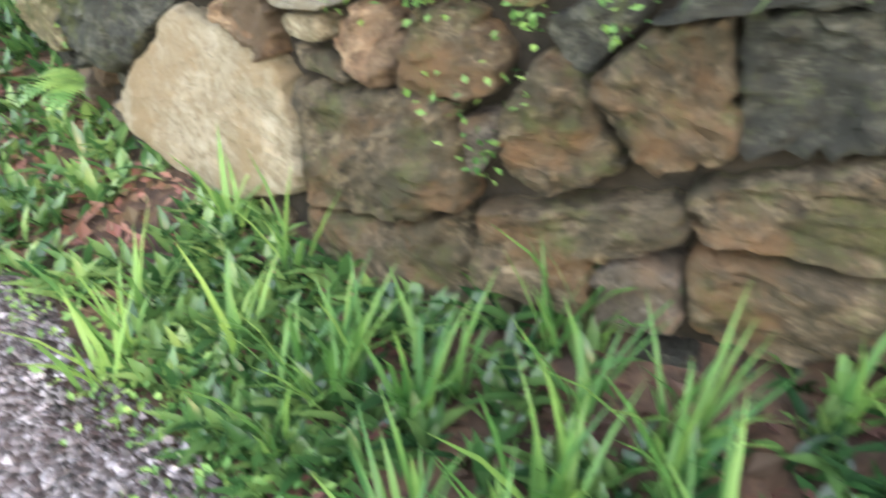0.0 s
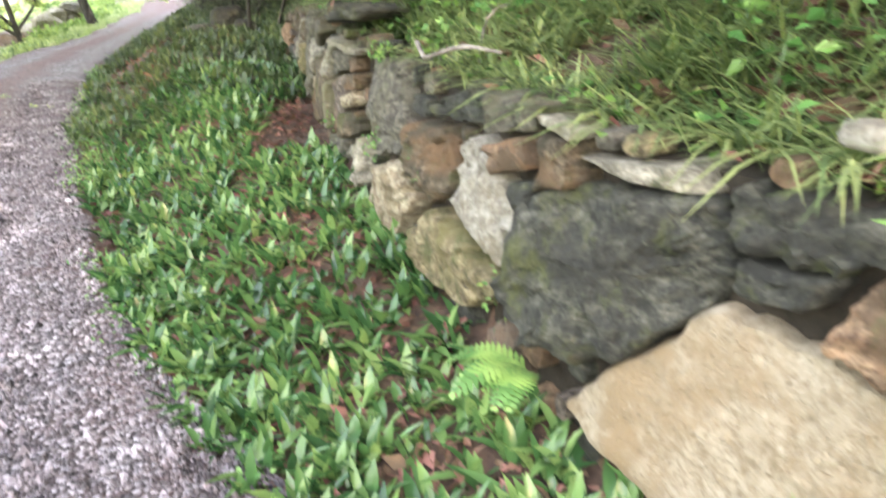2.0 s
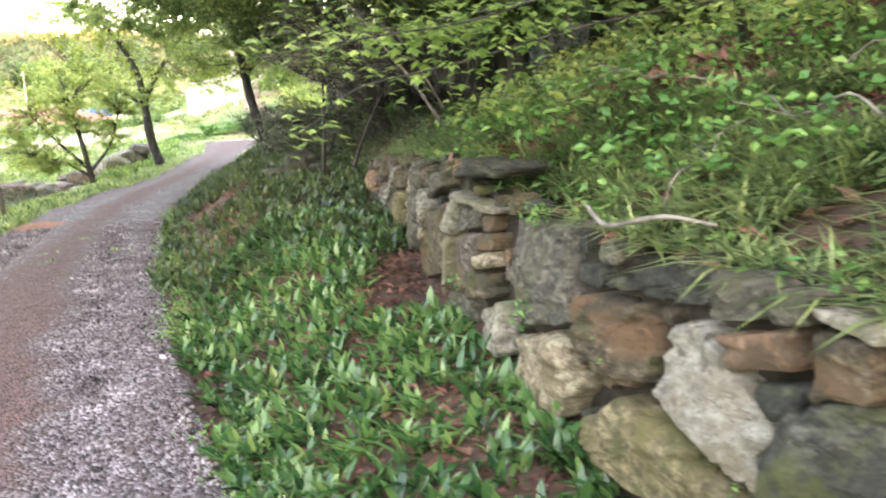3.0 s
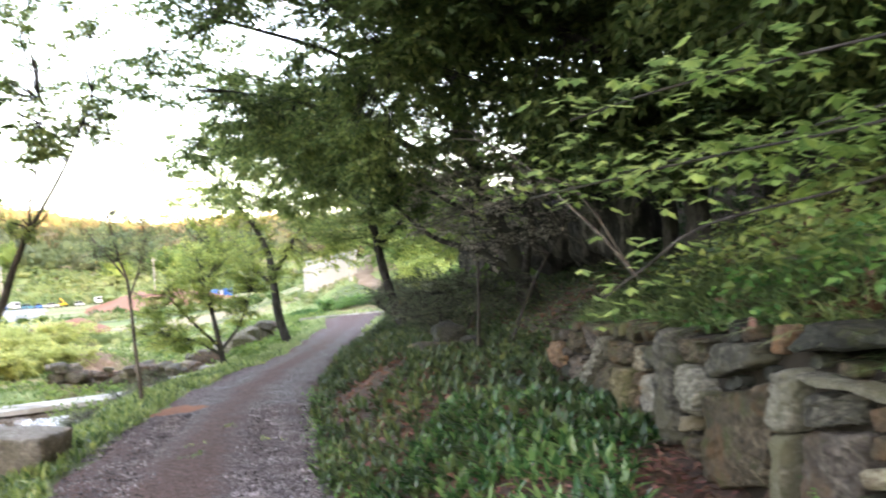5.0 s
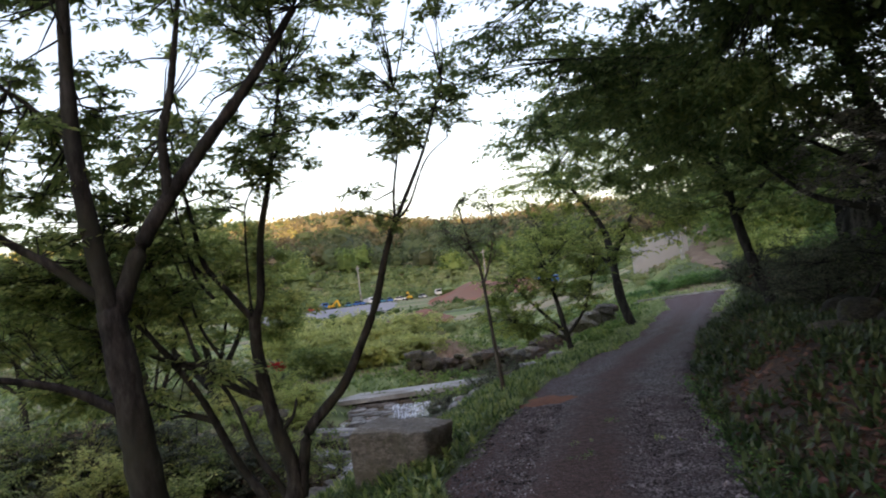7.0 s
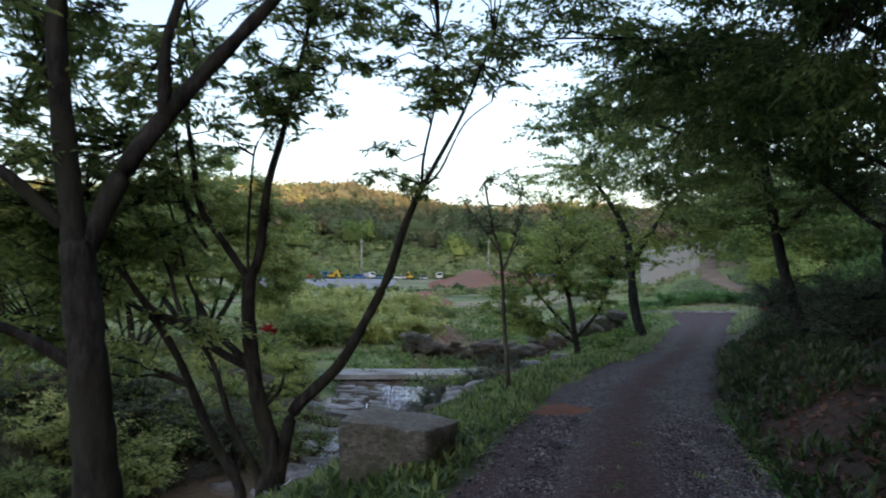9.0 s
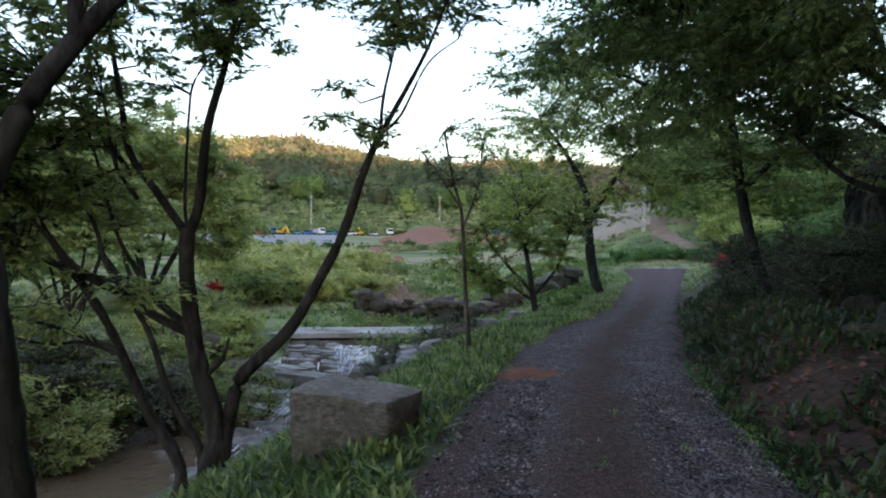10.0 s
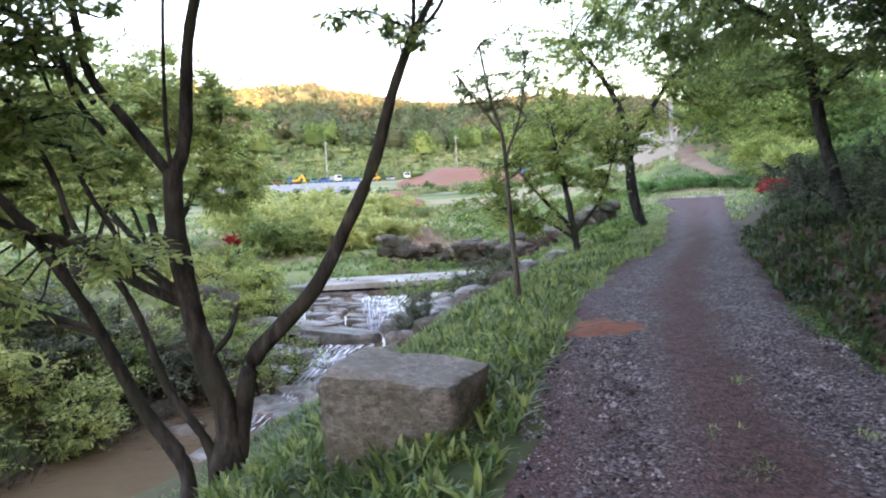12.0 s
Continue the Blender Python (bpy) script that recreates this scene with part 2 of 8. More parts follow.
def stone_material(name, dark, mid, light, blotch, moss=0.0, strata=0.5, rust=None, rough=0.82):
    """Weathered fieldstone: grain, bedding streaks, large blotches, pale lichen flecks, moss, and a broken relief. Each stone shifts the pattern."""
    m = bpy.data.materials.new(name)
    m.use_nodes = True
    N, L = m.node_tree.nodes, m.node_tree.links
    bsdf = N["Principled BSDF"]
    bsdf.inputs["Roughness"].default_value = rough
    bsdf.inputs["Specular IOR Level"].default_value = 0.35
    tex, info = N.new("ShaderNodeTexCoord"), N.new("ShaderNodeObjectInfo")
    shift = N.new("ShaderNodeVectorMath")
    shift.operation = "MULTIPLY_ADD"
    shift.inputs[1].default_value = (1, 1, 1)
    L.new(tex.outputs["Object"], shift.inputs[0])
    own = N.new("ShaderNodeCombineXYZ")
    for i, k in enumerate((7.0, 13.0, 5.0)):
        mul = N.new("ShaderNodeMath")
        mul.operation = "MULTIPLY"
        mul.inputs[1].default_value = k
        L.new(info.outputs["Random"], mul.inputs[0])
        L.new(mul.outputs[0], own.inputs[i])
    L.new(own.outputs[0], shift.inputs[2])
    bed = N.new("ShaderNodeVectorRotate")
    bed.rotation_type = "AXIS_ANGLE"
    bed.inputs["Axis"].default_value = (0.55, 0.83, 0.0)
    tilt = N.new("ShaderNodeMapRange")
    tilt.inputs["To Min"].default_value, tilt.inputs["To Max"].default_value = -0.7, 0.7
    L.new(info.outputs["Random"], tilt.inputs["Value"])
    L.new(tilt.outputs[0], bed.inputs["Angle"])
    L.new(shift.outputs[0], bed.inputs["Vector"])
    flat = N.new("ShaderNodeMapping")
    flat.inputs["Scale"].default_value = (1, 1, 2.4)
    L.new(bed.outputs[0], flat.inputs["Vector"])

    def fac(vec, scale, detail=8.0, rough_=0.65, lo=0.0, hi=1.0):
        n = N.new("ShaderNodeTexNoise")
        n.inputs["Scale"].default_value, n.inputs["Detail"].default_value, n.inputs["Roughness"].default_value = scale, detail, rough_
        L.new(vec, n.inputs["Vector"])
        mr = N.new("ShaderNodeMapRange")
        mr.inputs["From Min"].default_value, mr.inputs["From Max"].default_value = lo, hi
        L.new(n.outputs["Fac"], mr.inputs["Value"])
        return mr.outputs[0]

    def mixed(f, a, b):
        mx = N.new("ShaderNodeMix")
        mx.data_type = "RGBA"
        L.new(f, mx.inputs["Factor"])
        for slot, c in ((6, a), (7, b)):
            if isinstance(c, tuple):
                mx.inputs[slot].default_value = (*c, 1)
            else:
                L.new(c, mx.inputs[slot])
        return mx.outputs[2]

    deep = tuple(v * (1.0 - 0.5 * strata) for v in dark)
    pale = tuple(min(0.55, v * (1.0 + 0.45 * strata)) for v in light)
    grain = fac(shift.outputs[0], 24.0, 8.0, 0.7, 0.40, 0.60)
    layers = fac(flat.outputs[0], 13.0, 9.0, 0.78, 0.48, 0.66)
    col = mixed(grain, deep, mid)
    col = mixed(layers, col, pale) if strata else col
    col = mixed(fac(shift.outputs[0], 3.6, 5.0, 0.6, 0.46, 0.62), col, blotch)
    if rust:
        col = mixed(fac(flat.outputs[0], 2.6, 6.0, 0.6, 0.52, 0.64), col, rust)
    if moss:
        col = mixed(fac(shift.outputs[0], 5.5, 10.0, 0.75, 0.62 - moss, 0.72 - moss * 0.6), col, (0.075, 0.085, 0.028))
    col = mixed(fac(shift.outputs[0], 34.0, 6.0, 0.7, 0.60, 0.80), col, tuple(min(0.5, v * 1.25 + 0.02) for v in light))
    pits = fac(shift.outputs[0], 55.0, 6.0, 0.7, 0.30, 0.42)
    col = mixed(pits, tuple(v * 0.6 for v in dark), col)
    L.new(col, bsdf.inputs["Base Color"])
    normal = None
    for vec, scale, strength, dist in ((shift.outputs[0], 9.0, 1.0, 0.06), (flat.outputs[0], 16.0, min(1.0, 1.3 * strata), 0.035), (shift.outputs[0], 60.0, 0.9, 0.016)):
        if not strength:
            continue
        bp = N.new("ShaderNodeBump")
        bp.inputs["Strength"].default_value, bp.inputs["Distance"].default_value = strength, dist
        L.new(fac(vec, scale), bp.inputs["Height"])
        if normal:
            L.new(normal, bp.inputs["Normal"])
        normal = bp.outputs["Normal"]
    L.new(normal, bsdf.inputs["Normal"])
    return m


STONE = {
    "cream": stone_material("pale_sandstone", (0.25, 0.195, 0.125), (0.33, 0.27, 0.19), (0.38, 0.325, 0.245), (0.25, 0.18, 0.105), 0.0, 0.25),
    "white": stone_material("whitish_stone", (0.18, 0.155, 0.12), (0.29, 0.265, 0.215), (0.37, 0.35, 0.30), (0.23, 0.19, 0.13), 0.03, 0.3),
    "light": stone_material("light_grey_stone", (0.15, 0.135, 0.10), (0.27, 0.245, 0.19), (0.38, 0.35, 0.28), (0.19, 0.175, 0.105), 0.06, 0.7),
    "grey": stone_material("grey_stone", (0.045, 0.041, 0.032), (0.11, 0.10, 0.08), (0.21, 0.19, 0.15), (0.10, 0.09, 0.055), 0.09, 0.7),
    "dark": stone_material("dark_mossy_stone", (0.0156, 0.0169, 0.013), (0.0442, 0.0442, 0.0351), (0.1144, 0.1118, 0.0858), (0.022, 0.022, 0.018), 0.10, 0.35),
    "brown": stone_material("brown_stone", (0.0429, 0.0312, 0.0195), (0.1066, 0.0793, 0.0494), (0.208, 0.1586, 0.104), (0.045, 0.038, 0.022), 0.10, 0.7, (0.14, 0.08, 0.04)),
    "rust": stone_material("rusty_stone", (0.12, 0.068, 0.04), (0.26, 0.155, 0.093), (0.36, 0.245, 0.155), (0.10, 0.066, 0.04), 0.04, 0.5, (0.30, 0.155, 0.08)),
    "tan": stone_material("tan_stone", (0.17, 0.125, 0.075), (0.32, 0.25, 0.165), (0.45, 0.375, 0.27), (0.18, 0.14, 0.08), 0.03, 0.7),
    "plum": stone_material("purplish_stone", (0.06, 0.046, 0.037), (0.14, 0.11, 0.09), (0.24, 0.20, 0.165), (0.09, 0.07, 0.052), 0.05, 0.8, (0.17, 0.11, 0.07)),
    "moss": stone_material("mossy_brown_stone", (0.10, 0.075, 0.04), (0.22, 0.17, 0.095), (0.34, 0.28, 0.17), (0.15, 0.13, 0.05), 0.13, 0.8),
    "yellow": stone_material("lichen_stone", (0.08, 0.068, 0.042), (0.17, 0.14, 0.08), (0.26, 0.22, 0.12), (0.19, 0.15, 0.05), 0.08, 0.6),
}
# paler granite for the boulder's top: sky light put into the colour
BOULDER_SKYLIT = stone_material("skylit_granite", (0.27, 0.255, 0.225), (0.38, 0.36, 0.325), (0.48, 0.46, 0.42), (0.30, 0.28, 0.235), 0.0, 0.3)
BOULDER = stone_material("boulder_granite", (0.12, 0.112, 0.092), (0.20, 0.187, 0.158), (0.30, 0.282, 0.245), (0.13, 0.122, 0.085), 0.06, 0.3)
RIVER_STONE = material("river_slab", [(0.09, 0.083, 0.073), (0.17, 0.16, 0.14), (0.29, 0.275, 0.25)], 3.0, 0.5, 0.4, 20, (0.12, 0.10, 0.075), 1.2, spread=0.25)
CORE = material("earth_joint", [(0.014, 0.011, 0.008), (0.035, 0.027, 0.019)], 8.0, 0.95, 0.6, 40)
CLAY = material("orange_clay", [(0.17, 0.075, 0.048), (0.29, 0.125, 0.07)], 6.0, 0.9, 0.6, 50)
BARK = material("dark_bark", [(0.024, 0.0215, 0.0205), (0.05, 0.0455, 0.0425), (0.09, 0.083, 0.077)], 10.0, 0.9, 0.9, 25, (0.05, 0.05, 0.038), 2.0, stretch=(1, 1, 0.3), spec=0.08)
BARK_GREY = material("grey_bark", [(0.05, 0.042, 0.034), (0.10, 0.085, 0.07), (0.16, 0.14, 0.115)], 10.0, 0.9, 0.9, 25, stretch=(1, 1, 0.3))
TWIG = material("pale_twig", [(0.10, 0.085, 0.07), (0.24, 0.215, 0.185)], 12.0, 0.85, 0.4, 40)


def fresh(c, lift=1.2, grey=0.16):
    """Soften a leaf colour towards its own grey and lift it."""
    g = 0.25 * c[0] + 0.65 * c[1] + 0.1 * c[2]
    return tuple(lift * (v * (1 - grey) + g * grey) for v in c)


def leaf_material(name, tones, island=0.4, translucent=0.35, rough=0.5, lift=1.2, spec=0.35):
    tones = [fresh(c, lift) for c in tones]
    return material(name, tones, 0.7, rough, 0, 10, island=island, translucent=translucent, spec=spec, detail=2.0)


LEAF_LILY = leaf_material("leaf_lily", [(0.027, 0.088, 0.021), (0.045, 0.126, 0.028), (0.085, 0.19, 0.046)], 0.6, 0.4, 0.2, 1.35, 0.6)
LEAF_GRASS = leaf_material("leaf_grass", [(0.055, 0.18, 0.028), (0.09, 0.24, 0.04), (0.15, 0.32, 0.055)], 0.4, 0.4, 0.4, 1.1)
LEAF_VERGE = leaf_material("leaf_verge", [(0.064, 0.118, 0.024), (0.108, 0.18, 0.034), (0.168, 0.255, 0.052)], 0.55, 0.4, 0.3, 1.35, 0.45)
LEAF_LIRIOPE = leaf_material("leaf_liriope", [(0.085, 0.15, 0.04), (0.14, 0.22, 0.06), (0.25, 0.33, 0.115)], 0.6, 0.4, 0.35, 1.05)
LEAF_MEADOW = leaf_material("leaf_meadow", [(0.18, 0.27, 0.065), (0.25, 0.34, 0.09), (0.34, 0.38, 0.14)], 0.35, 0.35)
# darker copy for the bank's plants: the trees' shade is in the colour
LEAF_BANK_SHADED = leaf_material("leaf_bank_shaded", [(0.044, 0.092, 0.026), (0.075, 0.138, 0.035), (0.122, 0.185, 0.054)], 0.55, 0.3, 0.35, 0.72)
# crowns up the slope: deep shade put into a darkened leaf colour
LEAF_DEEP_SHADE = leaf_material("leaf_deep_shade", [(0.04, 0.068, 0.017), (0.064, 0.102, 0.024), (0.105, 0.155, 0.038)], 0.45, 0.5, 0.5, 1.3)
LEAF_OVERHANG = leaf_material("leaf_overhang", [(0.08, 0.13, 0.032), (0.118, 0.185, 0.043), (0.17, 0.245, 0.06)], 0.45, 0.5, 0.5, 1.3)
LEAF_SPRING = leaf_material("leaf_spring", [(0.215, 0.29, 0.05), (0.29, 0.36, 0.065), (0.37, 0.43, 0.09)], 0.3, 0.55, 0.5, 1.35)
LEAF_MID = leaf_material("leaf_mid", [(0.13, 0.19, 0.042), (0.185, 0.25, 0.055), (0.25, 0.31, 0.075)], 0.4, 0.55, 0.5, 1.4)
LEAF_MAPLE = leaf_material("leaf_maple", [(0.20, 0.33, 0.06), (0.27, 0.41, 0.08), (0.36, 0.48, 0.12)], 0.35, 0.55, 0.45, 1.1)
LEAF_FRESH = leaf_material("leaf_fresh", [(0.19, 0.25, 0.06), (0.265, 0.33, 0.078), (0.35, 0.405, 0.106)], 0.35, 0.55, 0.5, 1.3)
LEAF_WILLOW = leaf_material("willow_leaf", [(0.30, 0.34, 0.085), (0.39, 0.42, 0.10), (0.47, 0.48, 0.13)], 0.25, 0.6, 0.5, 1.4)
LEAF_GREYGREEN = leaf_material("leaf_greygreen", [(0.18, 0.25, 0.10), (0.25, 0.32, 0.13), (0.32, 0.39, 0.16)], 0.25, 0.5, 0.5, 1.3)
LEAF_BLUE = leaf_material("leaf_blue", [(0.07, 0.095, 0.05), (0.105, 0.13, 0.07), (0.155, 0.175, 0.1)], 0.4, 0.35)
LEAF_BROWN = leaf_material("leaf_brown", [(0.10, 0.075, 0.045), (0.15, 0.115, 0.065), (0.13, 0.15, 0.06)], 0.4, 0.3)
LEAF_REED = leaf_material("leaf_reed", [(0.30, 0.20, 0.14), (0.40, 0.28, 0.20), (0.30, 0.28, 0.14)], 0.3, 0.3)
LEAF_BLOSSOM = leaf_material("pale_blossom_leaf", [(0.16, 0.15, 0.12), (0.24, 0.22, 0.18), (0.12, 0.14, 0.06)], 0.3)
LITTER = leaf_material("litter", [(0.05, 0.024, 0.015), (0.115, 0.05, 0.028), (0.21, 0.105, 0.06)], 0.45, 0.1, 0.7, 1.0)
FLOWER_RED = leaf_material("azalea_red", [(0.60, 0.0, 0.0), (0.75, 0.03, 0.0)], 0.2, 0.3, 0.5, 1.0)
FLOWER_PURPLE = leaf_material("azalea_purple", [(0.22, 0.06, 0.35), (0.32, 0.10, 0.48)], 0.2, 0.3)
def tone_material(name, tones, rough=0.7, translucent=0.3, grain=0.25):
    """Foliage whose colour runs with the value 'tone' of each crown, broken a little by noise."""
    m = bpy.data.materials.new(name)
    m.use_nodes = True
    N, L = m.node_tree.nodes, m.node_tree.links
    bsdf = N["Principled BSDF"]
    bsdf.inputs["Roughness"].default_value = rough
    bsdf.inputs["Specular IOR Level"].default_value = 0.2
    att = N.new("ShaderNodeAttribute")
    att.attribute_name = "tone"
    ramp = N.new("ShaderNodeValToRGB")
    cr = ramp.color_ramp
    while len(cr.elements) < len(tones):
        cr.elements.new(0.5)
    for i, (e, c) in enumerate(zip(cr.elements, tones)):
        e.position, e.color = i / (len(tones) - 1), (*fresh(c), 1)
    L.new(att.outputs["Fac"], ramp.inputs["Fac"])
    hsv = N.new("ShaderNodeHueSaturation")
    mr = N.new("ShaderNodeMapRange")
    mr.inputs["To Min"].default_value, mr.inputs["To Max"].default_value = 1 - grain, 1 + grain
    L.new(N.new("ShaderNodeNewGeometry").outputs["Random Per Island"], mr.inputs["Value"])
    L.new(mr.outputs[0], hsv.inputs["Value"])
    L.new(ramp.outputs["Color"], hsv.inputs["Color"])
    L.new(hsv.outputs["Color"], bsdf.inputs["Base Color"])
    tr = N.new("ShaderNodeBsdfTranslucent")
    L.new(hsv.outputs["Color"], tr.inputs["Color"])
    ms = N.new("ShaderNodeMixShader")
    ms.inputs["Fac"].default_value = translucent
    L.new(bsdf.outputs[0], ms.inputs[1])
    L.new(tr.outputs[0], ms.inputs[2])
    L.new(ms.outputs[0], N["Material Output"].inputs["Surface"])
    return m


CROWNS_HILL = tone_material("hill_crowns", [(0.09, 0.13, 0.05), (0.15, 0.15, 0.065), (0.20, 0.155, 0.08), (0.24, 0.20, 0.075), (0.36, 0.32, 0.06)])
CROWNS_DARK = tone_material("conifer_crowns", [(0.05, 0.08, 0.04), (0.075, 0.105, 0.05), (0.10, 0.13, 0.06)], translucent=0.15)
CROWNS_FIELD = tone_material("terrace_shrubs", [(0.11, 0.17, 0.05), (0.17, 0.24, 0.07), (0.25, 0.29, 0.10), (0.28, 0.26, 0.13)])
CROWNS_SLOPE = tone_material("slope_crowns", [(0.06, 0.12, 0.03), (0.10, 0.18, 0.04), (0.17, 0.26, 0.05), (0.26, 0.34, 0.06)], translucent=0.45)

CONCRETE = material("worn_concrete", [(0.30, 0.29, 0.26), (0.42, 0.41, 0.37), (0.52, 0.51, 0.47)], 2.0, 0.9, 0.3, 25, (0.22, 0.20, 0.16), 0.8)
PALE_CONCRETE = material("pale_wall_concrete", [(0.42, 0.42, 0.41), (0.55, 0.55, 0.53)], 0.6, 0.9, 0.2, 8, (0.45, 0.44, 0.41), 0.3)
ASPHALT = material("lot_surface", [(0.27, 0.265, 0.27), (0.34, 0.335, 0.34)], 0.15, 0.9, 0)
RED_EARTH = material("red_earth", [(0.24, 0.085, 0.045), (0.34, 0.13, 0.07)], 0.12, 0.95, 0.4, 2, (0.26, 0.14, 0.09), 0.05)
DRY_REED = material("dry_reed", [(0.38, 0.26, 0.18), (0.52, 0.38, 0.28)], 0.8, 0.95, 0)
DIRT_ROAD = material("dirt_road", [(0.2, 0.145, 0.095), (0.29, 0.22, 0.155)], 0.6, 0.95, 0.3, 6)
METAL = material("galvanised_metal", [(0.42, 0.44, 0.46), (0.52, 0.54, 0.56)], 3.0, 0.5, 0.1, 20)


def two_tone(name, build):
    m = bpy.data.materials.new(name)
    m.use_nodes = True
    build(m.node_tree, m.node_tree.nodes, m.node_tree.links, m.node_tree.nodes["Principled BSDF"])
    return m


def gravel_nodes(nt, N, L, bsdf):
    """Grey crushed stone in the tracks, reddish soil between them; 'across' runs 0 to 1 over the path."""
    tex = N.new("ShaderNodeTexCoord")
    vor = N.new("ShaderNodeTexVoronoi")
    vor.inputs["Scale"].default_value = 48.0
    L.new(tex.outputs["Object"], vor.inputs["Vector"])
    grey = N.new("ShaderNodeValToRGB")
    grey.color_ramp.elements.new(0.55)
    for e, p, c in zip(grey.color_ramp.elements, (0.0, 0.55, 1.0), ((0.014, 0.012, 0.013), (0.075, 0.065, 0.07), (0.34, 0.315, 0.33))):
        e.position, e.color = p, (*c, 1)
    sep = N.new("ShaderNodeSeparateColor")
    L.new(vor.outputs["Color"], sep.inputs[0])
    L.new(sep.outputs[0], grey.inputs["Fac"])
    n1 = N.new("ShaderNodeTexNoise")
    n1.inputs["Scale"].default_value, n1.inputs["Detail"].default_value = 26.0, 8.0
    L.new(tex.outputs["Object"], n1.inputs["Vector"])
    soil = N.new("ShaderNodeValToRGB")
    soil.color_ramp.elements[0].position, soil.color_ramp.elements[1].position = 0.35, 0.7
    soil.color_ramp.elements[0].color, soil.color_ramp.elements[1].color = (0.036, 0.017, 0.015, 1), (0.15, 0.078, 0.07, 1)
    L.new(n1.outputs["Fac"], soil.inputs["Fac"])
    att = N.new("ShaderNodeAttribute")
    att.attribute_name = "soil"
    n2 = N.new("ShaderNodeTexNoise")
    n2.inputs["Scale"].default_value, n2.inputs["Detail"].default_value, n2.inputs["Roughness"].default_value = 2.6, 12.0, 0.75
    L.new(tex.outputs["Object"], n2.inputs["Vector"])
    add = N.new("ShaderNodeMath")
    L.new(att.outputs["Fac"], add.inputs[0])
    L.new(n2.outputs["Fac"], add.inputs[1])
    edge = N.new("ShaderNodeMapRange")
    edge.inputs["From Min"].default_value, edge.inputs["From Max"].default_value = 0.72, 1.28
    L.new(add.outputs[0], edge.inputs["Value"])
    mix = N.new("ShaderNodeMix")
    mix.data_type = "RGBA"
    L.new(edge.outputs[0], mix.inputs["Factor"])
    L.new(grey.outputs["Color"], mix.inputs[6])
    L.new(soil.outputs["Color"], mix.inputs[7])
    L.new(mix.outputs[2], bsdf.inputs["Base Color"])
    bsdf.inputs["Roughness"].default_value = 0.85
    bump = N.new("ShaderNodeBump")
    bump.inputs["Strength"].default_value, bump.inputs["Distance"].default_value = 1.0, 0.02
    inv = N.new("ShaderNodeMath")
    inv.operation = "SUBTRACT"
    inv.inputs[0].default_value = 1.0
    L.new(vor.outputs["Distance"], inv.inputs[1])
    L.new(inv.outputs[0], bump.inputs["Height"])
    L.new(bump.outputs["Normal"], bsdf.inputs["Normal"])


CRAG = material("streaked_crag", [(0.012, 0.012, 0.011), (0.03, 0.029, 0.027), (0.15, 0.14, 0.132)], 3.4, 0.85, 0.9, 14, stretch=(1, 1, 0.4))
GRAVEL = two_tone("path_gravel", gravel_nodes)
PEBBLE = material("crushed_stone", [(0.05, 0.043, 0.046), (0.11, 0.098, 0.103), (0.24, 0.22, 0.23)], 3.0, 0.8, 0, island=0.95)


